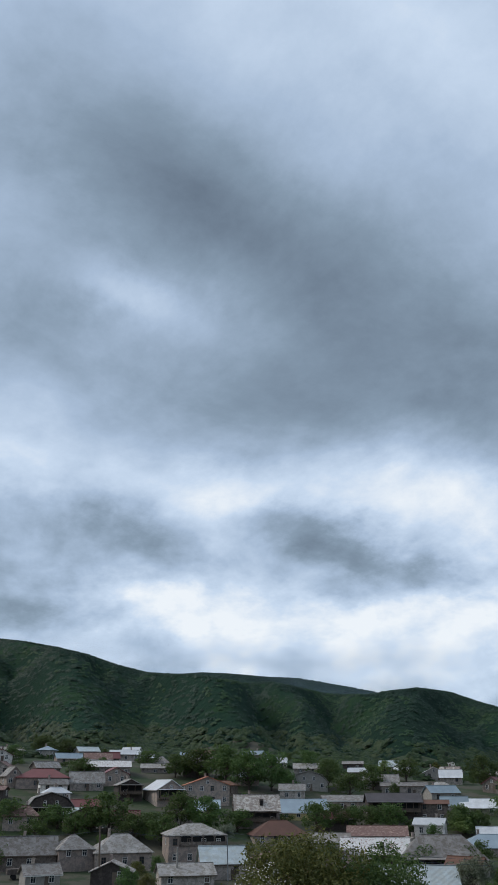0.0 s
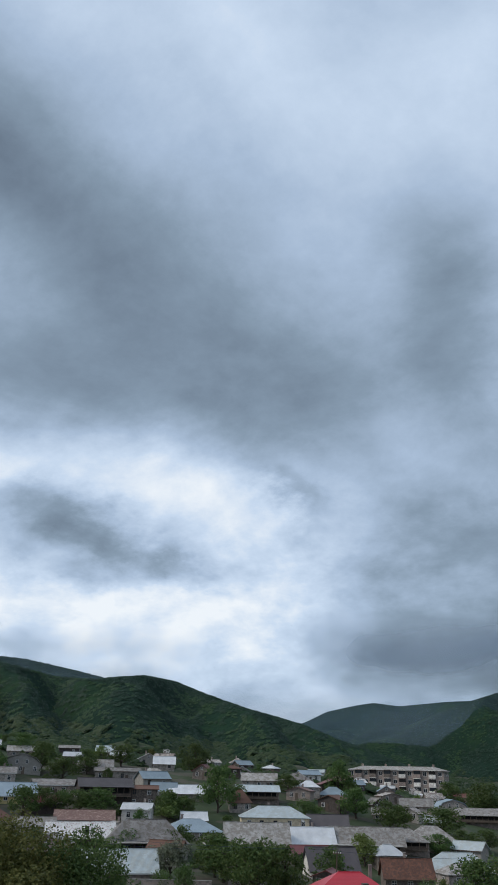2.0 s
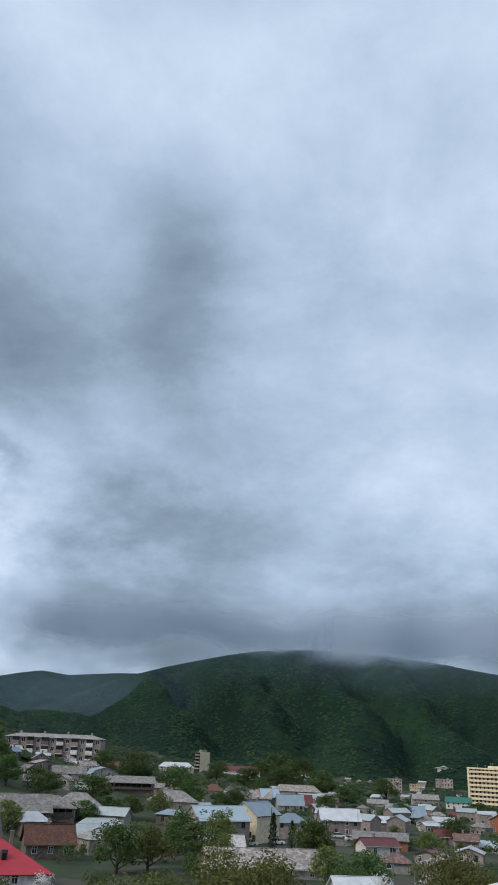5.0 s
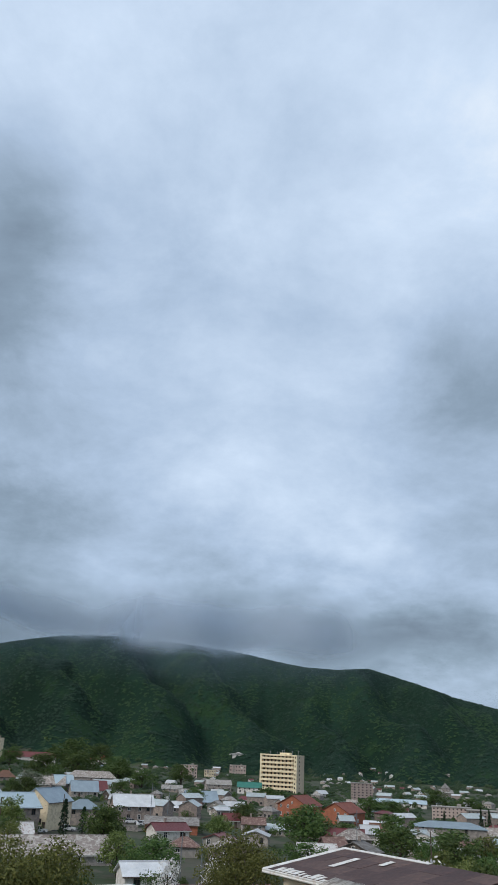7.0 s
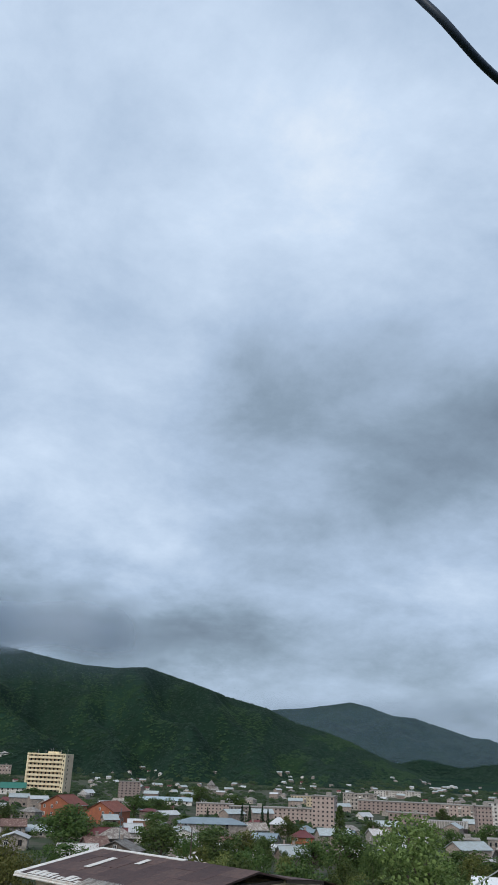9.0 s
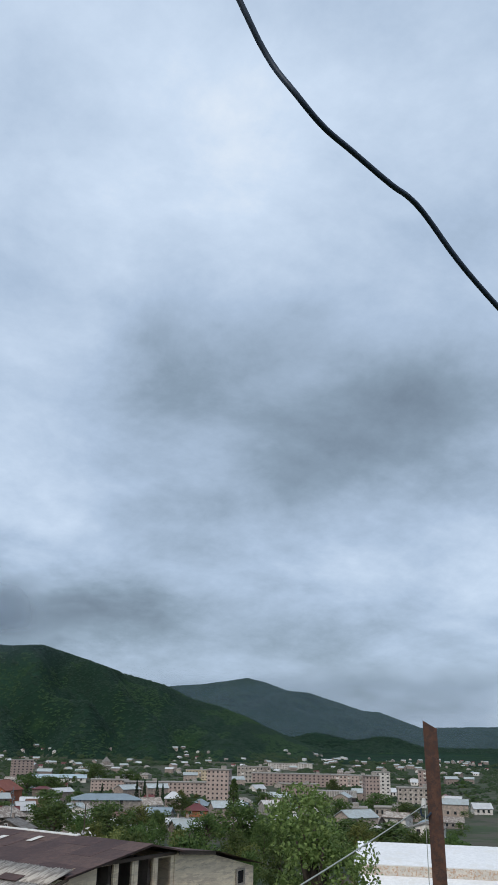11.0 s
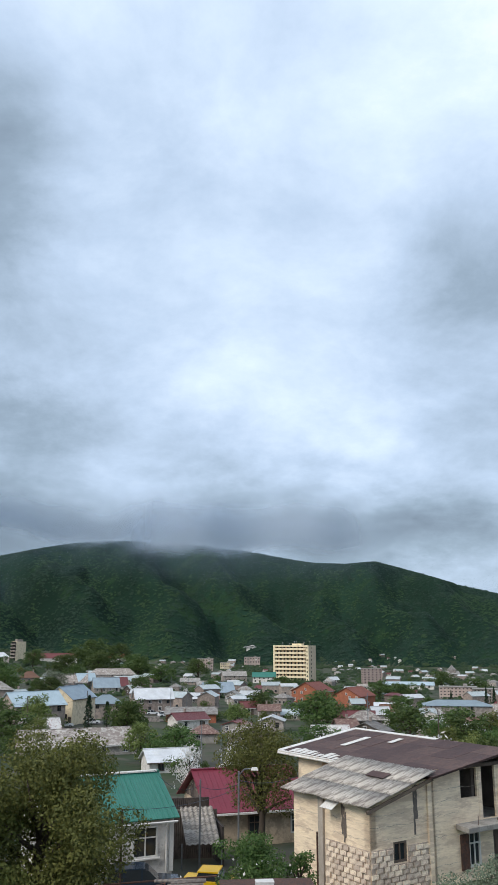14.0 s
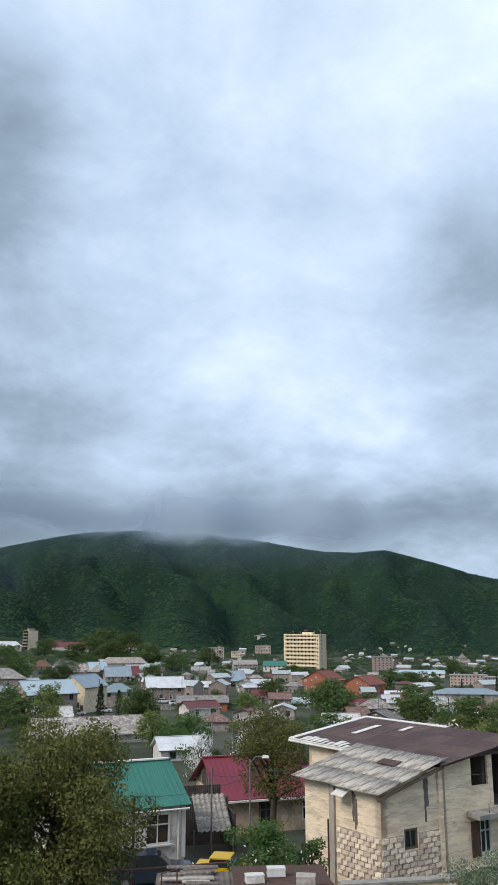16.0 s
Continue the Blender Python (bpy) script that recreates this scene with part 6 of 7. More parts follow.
    part("gutter", Geo().tube([(3.0, 10.7, 4.72), (3.0, 4.3, 4.72)], 0.05), PALE_TRIM, ob)
    part("downpipe", Geo().tube([(-0.08, 3.4, 0), (-0.08, 3.4, 2.4)], 0.04), RUST, ob)


near_house()


def green_house():
    """Small rendered house with a green sheet roof; its front faces the eye."""
    x, y = -7.7, 47.5
    ob = thing("small_house", pose(x, y, 18.6, 0, 0, 25), "small pale rendered house with green metal roof and white-framed window", "house")
    w, d, h, r = 6.5, 6.4, 2.75, 1.65
    part("wall", body_geo("gx", w, d, h, r, 1.5), WALL["white"], ob)
    rf = part("roof", roof_geo("gx", w, d, h, r, 0.3, 0.06), ROOF["green"], ob)
    for i in range(22):
        px = -3.3 + i * 0.314
        part("seam", Geo().slab([(px, -3.54, 2.6), (px + 0.04, -3.54, 2.6), (px + 0.04, 0, 4.43), (px, 0, 4.43)], 0.03), ROOF["green"], rf)
    part("ridge_cap", Geo().box(0, 0, h + r, 6.8, 0.35, 0.07), PALE_TRIM, rf)
    part("gutter", Geo().tube([(-3.4, -3.58, 2.42), (3.4, -3.58, 2.42)], 0.06), FRAME, ob)
    part("downpipe", Geo().tube([(2.95, -3.5, 2.4), (2.9, -3.28, 2.1), (2.9, -3.28, 0)], 0.05), FRAME, ob)
    part("corner_trim", Geo().box(3.2, -3.2, 0, 0.22, 0.1, 2.5), FRAME, ob)
    window_unit(ob, 1.75, -3.2, 0.75, 1.35, 1.5, 0, FRAME)
    window_unit(ob, -1.6, -3.2, 0.75, 1.35, 1.5, 0, FRAME)
    part("sill", Geo().box(1.75, -3.32, 0.68, 1.6, 0.22, 0.07), FRAME, ob)


green_house()


def maroon_house():
    x, y = 0.31, 61.9
    ob = thing("village_house", pose(x, y, 16.9, 0, 0, 18), "rendered house with maroon metal roof and boarded gable", "house")
    w, d, h, r = 6.6, 7.0, 2.6, 1.9
    part("wall", body_geo("gx", w, d, h, r, 1.5), material("beige_render", (0.55, 0.43, 0.31), 0.9, 0.15, 0.5, 6, 0.3, second=(0.3, 0.24, 0.18)), ob)
    rf = part("roof", roof_geo("gx", w, d, h, r, 0.5, 0.07), material("wine_red_metal_roof", (0.19, 0.028, 0.045), 0.4, 0.1, 0.4, 6, 0.3), ob)
    for i in range(21):
        px = -3.75 + i * 0.37
        part("seam", Geo().slab([(px, -3.98, 2.36), (px + 0.04, -3.98, 2.36), (px + 0.04, 0, 4.54), (px, 0, 4.54)], 0.03), rf.data.materials[0], rf)
    part("gutter", Geo().box(0, -4.06, 2.16, 7.6, 0.14, 0.12), PALE_TRIM, ob)
    # boarded gable towards the yard
    rng = random.Random(3)
    for i in range(13):
        yy = -3.1 + i * 0.5
        top = h + r * (1 - abs(yy) / 3.5) - 0.1
        part("board", Geo().box(-w / 2 - 0.03, yy, h - 0.1, 0.04, 0.42, max(0.2, top - h) * rng.uniform(0.6, 1.0)), WALL["wood"] if rng.random() < 0.6 else WALL["darkwood"], ob)
    window_unit(ob, -0.3, -3.5, 0.7, 0.9, 1.3, 0, TIMBER)
    window_unit(ob, 2.7, -3.5, 0.7, 0.8, 1.3, 0, FRAME)
    part("downpipe", Geo().tube([(-3.2, -3.9, 2.2), (-3.2, -3.6, 1.9), (-3.2, -3.6, 0)], 0.05), STEEL, ob)


maroon_house()


def lean_shed():
    """Open shed between the two houses, with a corrugated sheet roof."""
    ob = thing("open_shed", pose(-2.2, 51.0, 16.8, 0, 0, 12), "dark open shed with a tilted corrugated sheet roof", "shed")
    part("back_wall", Geo().box(0, 3.2, 0, 3.2, 0.15, 3.2), WALL["darkwood"], ob)
    part("side_wall", Geo().box(1.4, 1.6, 0, 0.12, 3.2, 2.8), WALL["darkwood"], ob)
    g = Geo()
    k = 40
    for i in range(k):
        a, b = -0.9 + 2.0 * i / k, -0.9 + 2.0 * (i + 1) / k
        za, zb = 0.04 * math.sin(i * math.pi / 3), 0.04 * math.sin((i + 1) * math.pi / 3)
        g.add([(a, -0.8, 2.1 + za), (b, -0.8, 2.1 + zb), (b, 2.0, 3.6 + zb), (a, 2.0, 3.6 + za)], [(0, 1, 2, 3)])
    part("roof", g, ASBESTOS, ob)
    part("upper_boarding", Geo().box(-0.3, 2.1, 3.5, 2.4, 0.1, 0.6), WALL["darkwood"], ob)
    for px in (-1.1, 1.2):
        part("post", Geo().tube([(px, -0.6, -0.6), (px, -0.6, 2.15)], 0.04), STEEL, ob)


lean_shed()


def white_hall():
    """Low industrial hall with white sheet roofs and a rusty fascia."""
    ob = thing("white_hall", pose(26.0, 43.5, 16.85, 0, 0, -34), "low hall with white sheet roof and rust-stained fascia", "hall")
    white = material("white_sheet_roof", (0.78, 0.78, 0.78), 0.5, 0.06, 0.4, 5, 0.2, second=(0.66, 0.65, 0.63), amount=0.25)
    rusty = material("rust_streaked_fascia", (0.60, 0.55, 0.48), 0.8, 0.2, 2.5, 6, 0.3, second=(0.42, 0.27, 0.18), amount=0.4)
    blue = material("pale_blue_sheet_wall", (0.42, 0.52, 0.60), 0.6, 0.1, 0.4, 5, 0.3, ribs=2)
    part("wall", Geo().box(8.0, 6.0, -1, 16.4, 10, 7.1), blue, ob)
    part("roof", Geo().slab([(-0.4, 0.9, 6.55), (16.6, 0.9, 6.55), (16.6, 5, 7.25), (-0.4, 5, 7.25)], 0.12).slab([(16.6, 11, 6.5), (-0.4, 11, 6.5), (-0.4, 5, 7.25), (16.6, 5, 7.25)], 0.12), white, ob)
    part("fascia", Geo().box(8.1, 0.93, 6.0, 16.5, 0.1, 0.5), rusty, ob)
    part("lower_roof", Geo().slab([(0.0, -2.6, 4.9), (16.4, -2.6, 4.9), (16.4, 0.9, 6.0), (0.0, 0.9, 6.0)], 0.1), white, ob)
    part("lower_wall", Geo().box(8.1, -0.9, -1, 16.2, 3.2, 5.85), blue, ob)


white_hall()


# ---- trees ----
def leaf_cloud(rng, centres, radii, count, size, flat=0.75):
    """Bent leaf quads scattered through and round clumps; arrays of corners."""
    c = np.asarray(centres)
    r = np.asarray(radii)
    k = rng.choice(len(c), count, p=(r ** 2) / (r ** 2).sum())
    d = rng.normal(size=(count, 3))
    d /= np.linalg.norm(d, axis=1)[:, None]
    rad = r[k] * rng.uniform(0.25, 1.08, count) ** 0.5
    p = c[k] + d * rad[:, None] * (1, 1, flat)
    n = d * 0.6 + rng.normal(size=(count, 3)) * 0.6 + (0, 0, 0.35)
    n /= np.linalg.norm(n, axis=1)[:, None]
    a = np.cross(n, rng.normal(size=(count, 3)))
    a /= np.linalg.norm(a, axis=1)[:, None]
    b = np.cross(n, a)
    s = size * rng.uniform(0.6, 1.35, (count, 1))
    q = np.stack([p - a * s * 0.75, p - b * s * 0.42 - n * s * 0.12, p + a * s * 0.75, p + b * s * 0.42 - n * s * 0.12], 1)
    return q.reshape(-1, 3)


def leaves_mesh(name, pts, mat):
    n = len(pts) // 4
    me = bpy.data.meshes.new(name)
    me.from_pydata(pts.tolist(), [], np.arange(4 * n).reshape(n, 4).tolist())
    me.materials.append(mat)
    return me


def tree_meshes(seed, count, size, spread=0.5, low=0.28, limbs=9):
    """Trunk mesh geometry and crown clumps of a tree of height 1 and crown radius `spread`."""
    rng = np.random.default_rng(seed)
    g = Geo()
    g.tube([(0, 0, -0.12), (0.01, 0, 0.12), (rng.uniform(-0.03, 0.03), rng.uniform(-0.03, 0.03), 0.4), (rng.uniform(-0.04, 0.04), rng.uniform(-0.04, 0.04), 0.72)], [0.032, 0.026, 0.018, 0.008], 7)
    cs, rs = [], []
    for i in range(limbs):
        a = 2.4 * i + rng.uniform(-0.4, 0.4)
        z0 = low + (0.62 - low) * i / limbs
        out = spread * rng.uniform(0.45, 0.72) * (1.0 if i < limbs * 0.7 else 0.55)
        tip = Vector((out * math.cos(a), out * math.sin(a), z0 + rng.uniform(0.06, 0.26)))
        mid = Vector((tip.x * 0.45, tip.y * 0.45, z0 + (tip.z - z0) * 0.3))
        g.tube([(0, 0, z0 - 0.05), mid, tip], [0.014, 0.009, 0.003], 5)
        cs.append(tuple(tip))
        rs.append(spread * rng.uniform(0.3, 0.46))
        for _ in range(2):
            q = tip + Vector(rng.normal(size=3)) * spread * 0.25
            cs.append((q.x, q.y, min(max(q.z, low), 0.86)))
            rs.append(spread * rng.uniform(0.16, 0.3))
    for _ in range(4):
        cs.append((rng.uniform(-0.12, 0.12), rng.uniform(-0.12, 0.12), rng.uniform(0.7, 0.86)))
        rs.append(spread * rng.uniform(0.22, 0.32))
    pts = leaf_cloud(rng, cs, rs, count, size)
    pts[:, 2] = np.minimum(pts[:, 2], 1.05)
    return g, pts


def cone_tree(seed, count, size, width, base=0.08, power=0.9):
    rng = np.random.default_rng(seed)
    t = rng.uniform(0, 1, count) ** 0.75
    ang = rng.uniform(0, 2 * math.pi, count)
    tier = 0.8 + 0.2 * np.sin(t * 40)
    r = width * (1 - t) ** power * tier * rng.uniform(0.55, 1.05, count)
    c = np.stack([r * np.cos(ang), r * np.sin(ang), base + t * (1 - base)], 1)
    pts = leaf_cloud(rng, [(0, 0, 0)], [0.02], count, size) + np.repeat(c, 4, axis=0)
    return Geo().tube([(0, 0, -0.1), (0, 0, 0.9)], [0.02, 0.004], 6), pts


def make_kind(seed, mat, count=2900, size=0.036, low=0.12, limbs=13, **kw):
    g, pts = tree_meshes(seed, count, size, low=low, limbs=limbs, **kw)
    return g.mesh("trunk", BARK, True), leaves_mesh("crown", pts, mat)


def cone_kind(seed, mat, **kw):
    g, pts = cone_tree(seed, **kw)
    return g.mesh("trunk", BARK, True), leaves_mesh("crown", pts, mat)


PALE_LEAF = leaf_material("silvery_leaves", (0.13, 0.16, 0.10), (0.2, 0.23, 0.16), 0.1)
KINDS = {
    "leafy": [make_kind(s, LEAF) for s in (11, 12, 13, 14)],
    "pale": [make_kind(21, PALE_LEAF)],
    "fresh": [make_kind(s, LEAF_BRIGHT) for s in (31, 32)],
    "warm": [make_kind(s, LEAF_WARM) for s in (41, 42)],
    "blossom": [make_kind(51, BLOSSOM, 1100)],
    "cypress": [cone_kind(61, LEAF_DARK, count=1100, size=0.03, width=0.16, base=0.02, power=0.55)],
    "spruce": [cone_kind(62, LEAF_DARK, count=900, size=0.035, width=0.2)],
    "poplar": [cone_kind(63, LEAF, count=1300, size=0.03, width=0.22, base=0.06, power=0.5)],
}
WORDS = {"leafy": "broadleaf tree with a dense dark green crown", "pale": "young tree with silvery grey-green leaves", "fresh": "tree with fresh light green leaves",
         "warm": "tree with bronze-green spring leaves", "blossom": "fruit tree covered in white blossom", "cypress": "slim dark green columnar cypress",
         "spruce": "dark pointed spruce beside town buildings", "poplar": "tall narrow green poplar"}
tree_count = 0


def tree(kind, x, y, width, height):
    """One tree of the town, its trunk on the ground."""
    global tree_count
    tree_count += 1
    rng = random.Random(tree_count)
    trunk, crown = KINDS[kind][tree_count % len(KINDS[kind])]
    ob = thing("tree", pose(x, y, land_at(x, y), 0, 0, rng.uniform(0, 360)), WORDS[kind], "tree", "trees of the town")
    wide = {"cypress": 0.32, "spruce": 0.4, "poplar": 0.44}.get(kind, 1.05)
    ob.scale = (width / wide, width / wide, height * 1.12)
    part("trunk", trunk, None, ob)
    part("crown", crown, None, ob)
    return ob


tree("leafy", -199.3, 94.5, 11.3, 5.3)
tree("leafy", -193.8, 100.7, 9.6, 5.3)
tree("leafy", -190.0, 103.3, 12.7, 9.0)
tree("leafy", -182.4, 105.9, 9.3, 6.0)
tree("leafy", -176.4, 109.9, 9.1, 6.3)
tree("leafy", -185.6, 121.2, 11.4, 8.2)
tree("leafy", -178.5, 123.9, 9.6, 8.4)
tree("leafy", -203.1, 83.3, 11.3, 6.6)
tree("leafy", -253.3, 126.4, 11.4, 5.6)
tree("leafy", -321.9, 143.8, 11.6, 6.6)
tree("leafy", -237.8, 161.2, 16.8, 8.9)
tree("leafy", -225.7, 163.9, 18.4, 11.4)
tree("leafy", -214.8, 164.6, 13.9, 11.4)
tree("leafy", -211.6, 170.9, 12.0, 10.7)
tree("leafy", -241.9, 155.1, 9.5, 6.9)
tree("leafy", -207.8, 173.4, 9.9, 6.7)
tree("pale", -169.0, 122.6, 6.1, 4.7)
tree("leafy", -165.3, 147.7, 9.7, 7.0)
tree("leafy", -165.6, 154.0, 9.1, 5.8)
tree("leafy", -164.8, 159.8, 8.4, 5.0)
tree("leafy", -200.4, 203.9, 9.4, 7.5)
tree("leafy", -157.3, 165.6, 10.0, 6.1)
tree("leafy", -207.4, 190.6, 12.4, 8.8)
tree("leafy", -194.6, 188.1, 11.9, 6.7)
tree("leafy", -147.8, 180.2, 8.5, 5.4)
tree("leafy", -142.3, 181.6, 7.6, 5.4)
tree("fresh", -143.4, 176.4, 8.3, 4.2)
tree("leafy", -128.7, 144.9, 7.8, 4.8)
tree("leafy", -121.5, 153.4, 7.9, 5.9)
tree("leafy", -213.8, 234.7, 11.6, 7.4)
tree("leafy", -239.6, 210.7, 11.7, 7.6)
tree("leafy", -288.1, 117.6, 11.4, 5.4)
tree("leafy", -309.2, 146.4, 15.0, 6.1)
tree("leafy", -262.0, 156.3, 10.1, 5.8)
tree("leafy", -185.0, 112.0, 9.5, 4.9)
tree("leafy", -192.6, 86.0, 7.7, 4.5)
tree("leafy", -190.7, 94.9, 7.8, 5.3)
tree("leafy", -176.8, 131.9, 9.7, 4.9)
tree("leafy", -186.5, 243.3, 12.4, 10.6)
tree("leafy", -100.5, 138.4, 11.3, 7.5)
tree("pale", -101.5, 126.2, 8.3, 6.4)
tree("leafy", -88.3, 130.0, 10.4, 6.8)
tree("leafy", -142.4, 196.3, 11.6, 11.7)
tree("leafy", -144.5, 178.4, 9.3, 6.7)
tree("leafy", -140.3, 262.4, 12.0, 11.2)
tree("leafy", -120.6, 206.2, 9.6, 5.9)
tree("leafy", -118.4, 231.5, 11.4, 8.0)
tree("leafy", -149.0, 244.0, 9.4, 5.9)
tree("leafy", -107.6, 231.1, 10.3, 7.1)
tree("leafy", -110.0, 318.6, 17.3, 8.3)
tree("leafy", -84.1, 208.7, 8.2, 5.0)
tree("fresh", -91.3, 182.1, 8.2, 6.4)
tree("leafy", -98.4, 154.8, 8.1, 5.3)
tree("leafy", -161.6, 163.1, 10.1, 5.2)
tree("leafy", -151.7, 169.3, 8.3, 3.0)
tree("leafy", -145.1, 209.6, 7.5, 5.8)
tree("leafy", -95.9, 134.5, 11.5, 7.8)
tree("leafy", -82.2, 124.9, 10.4, 8.6)
tree("leafy", -79.5, 129.3, 8.3, 8.0)
tree("leafy", -134.7, 262.0, 8.6, 5.9)
tree("leafy", -103.5, 227.4, 10.1, 6.7)
tree("leafy", -95.0, 239.3, 14.2, 7.3)
tree("leafy", -110.6, 320.2, 18.6, 11.9)
tree("leafy", -92.8, 318.8, 18.2, 10.9)
tree("fresh", -73.6, 236.2, 8.2, 7.5)
tree("leafy", -53.1, 147.9, 10.9, 7.9)
tree("warm", -49.8, 154.9, 10.1, 7.5)
tree("leafy", -53.4, 187.3, 10.0, 8.6)
tree("fresh", -48.1, 202.1, 9.9, 8.0)
tree("pale", -85.2, 392.2, 14.7, 7.8)
tree("leafy", -127.0, 619.0, 27.8, 15.2)
tree("leafy", -136.0, 791.2, 50.0, 28.7)
tree("leafy", -75.0, 630.6, 30.2, 16.8)
tree("leafy", -24.5, 189.3, 10.5, 8.2)
tree("cypress", -36.4, 207.8, 3.1, 7.4)
tree("cypress", -33.5, 218.0, 2.9, 5.7)
tree("leafy", -132.4, 342.2, 14.8, 9.5)
tree("leafy", -78.6, 226.9, 8.8, 5.4)
tree("leafy", -85.5, 228.2, 8.0, 4.1)
tree("leafy", -85.7, 157.0, 7.9, 6.4)
tree("leafy", -171.3, 702.4, 21.2, 14.7)
tree("leafy", -146.0, 1030.2, 38.1, 23.8)
tree("leafy", -10.2, 139.7, 9.8, 5.7)
tree("fresh", -16.0, 143.5, 7.9, 6.1)
tree("leafy", -24.3, 187.4, 9.7, 8.0)
tree("leafy", -12.6, 136.1, 6.0, 4.2)
tree("leafy", -46.3, 174.7, 12.6, 6.8)
tree("fresh", -41.0, 174.1, 7.9, 5.4)
tree("blossom", -0.4, 100.0, 4.4, 5.5)
tree("blossom", -5.4, 95.8, 3.5, 5.3)
tree("leafy", 16.4, 166.9, 9.2, 4.7)
tree("leafy", 39.6, 196.7, 12.5, 7.4)
tree("leafy", 44.6, 169.6, 10.3, 6.8)
tree("leafy", 26.5, 251.0, 15.7, 6.3)
tree("leafy", 36.0, 258.9, 9.6, 4.9)
tree("leafy", 7.1, 288.7, 11.6, 7.3)
tree("fresh", -0.2, 247.4, 9.1, 5.4)
tree("leafy", -111.3, 671.8, 32.4, 19.8)
tree("leafy", -88.5, 706.7, 26.1, 17.5)
tree("leafy", -102.2, 531.6, 17.9, 10.3)
tree("leafy", -53.1, 581.0, 23.5, 12.0)
tree("leafy", -45.2, 394.8, 13.1, 8.6)
tree("leafy", -34.3, 718.6, 23.7, 15.0)
tree("leafy", -79.0, 286.9, 14.2, 8.4)
tree("leafy", 26.9, 477.1, 21.0, 8.6)
tree("leafy", -12.4, 401.2, 11.8, 7.7)
tree("leafy", -69.7, 314.6, 11.8, 7.0)
tree("leafy", 42.5, 399.1, 11.8, 6.4)
tree("leafy", 68.0, 407.9, 15.2, 9.2)
tree("leafy", 85.5, 441.9, 19.8, 7.0)
tree("leafy", 134.0, 556.0, 25.1, 10.8)
tree("leafy", 136.5, 486.1, 18.5, 9.4)
tree("leafy", 74.7, 330.4, 9.9, 5.3)
tree("leafy", 49.6, 190.3, 13.7, 7.5)
tree("leafy", 46.2, 236.8, 13.3, 8.6)
tree("leafy", 20.7, 224.1, 17.3, 9.7)
tree("warm", 58.8, 197.1, 10.6, 6.7)
tree("leafy", 69.4, 162.0, 12.3, 8.6)
tree("leafy", 77.5, 158.3, 8.4, 8.8)
tree("leafy", 66.4, 172.9, 9.5, 6.5)
tree("poplar", 99.8, 238.8, 6.4, 11.2)
tree("spruce", 103.0, 350.2, 3.2, 8.3)
tree("spruce", 106.0, 349.3, 3.2, 8.3)
tree("spruce", 108.8, 340.9, 3.1, 8.2)
tree("spruce", 92.5, 366.5, 2.8, 6.1)
tree("spruce", 113.2, 347.1, 2.7, 6.9)
tree("leafy", 73.1, 159.4, 10.9, 5.3)
tree("leafy", 99.5, 169.7, 18.0, 5.7)
tree("leafy", 108.1, 166.7, 13.8, 5.2)
tree("leafy", 136.2, 240.1, 9.1, 7.3)
tree("leafy", 97.7, 184.5, 9.2, 6.1)
tree("leafy", 100.2, 284.9, 11.1, 6.3)
tree("leafy", 103.2, 256.1, 9.1, 5.7)
tree("leafy", 143.1, 310.8, 10.0, 6.1)
tree("leafy", 180.9, 290.4, 15.0, 7.0)
tree("leafy", 159.0, 239.3, 12.6, 6.6)
tree("leafy", 226.9, 407.2, 10.2, 8.4)


def big_tree(x, y, z, height, spread, count, size, mat, label, seed, low=0.2, limbs=14):
    ob = thing("tree", pose(x, y, z), label, "tree")
    height *= 1.13
    g, pts = tree_meshes(seed, count, size / height, spread / height, low, limbs)
    g.v = [(a * height, b * height, c * height) for a, b, c in g.v]
    part("trunk", g, BARK, ob, smooth=True)
    part("crown", leaves_mesh("crown", pts * height, mat), None, ob)
    return ob


big_tree(-7.2, 32.3, 19.0, 7.3, 4.0, 52000, 0.085, LEAF_WARM, "spreading tree with bronze-green spring leaves by the fence", 71, 0.18, 18)
big_tree(-10.2, 30.5, 19.2, 6.7, 3.2, 32000, 0.085, LEAF_WARM, "bronze-green tree leaning over the yard", 72, 0.15, 14)
big_tree(-6.5, 34.5, 18.9, 5.4, 1.3, 10000, 0.08, LEAF, "smaller dark green tree beside the spreading one", 73, 0.15)
big_tree(1.35, 53.0, 17.5, 7.7, 3.1, 15000, 0.1, LEAF_WARM, "tree with sparse olive leaves before the maroon roof", 74, 0.32, 15)
big_tree(11.4, 21.3, 21.0, 8.3, 1.9, 15000, 0.075, LEAF_BRIGHT, "slender young tree with fresh green leaves", 75, 0.12, 20)
big_tree(10.2, 22.6, 21.0, 5.3, 1.0, 5000, 0.075, LEAF, "leafy shrub beside the slender tree", 76, 0.1)
big_tree(13.2, 20.2, 21.2, 5.2, 0.9, 2200, 0.07, LEAF_BRIGHT, "thin sapling with few leaves", 77, 0.3)
big_tree(14.6, 19.6, 21.2, 4.9, 1.0, 2600, 0.07, LEAF_BRIGHT, "thin sapling with bright leaves", 78, 0.2)
big_tree(12.6, 24.5, 20.6, 4.6, 2.2, 11000, 0.08, LEAF, "dense green shrub on the slope", 79, 0.05)
big_tree(9.0, 31.0, 20.0, 2.6, 1.9, 7000, 0.07, PALE_LEAF, "grey-green shrub before the stone house", 80, 0.05)
big_tree(0.7, 33.5, 19.2, 3.6, 1.7, 14000, 0.075, LEAF, "dark green bush with small white flowers", 81, 0.05, 16)
big_tree(2.4, 34.8, 19.2, 2.9, 0.9, 4000, 0.07, LEAF, "climbing greenery against the stone wall", 82, 0.05)
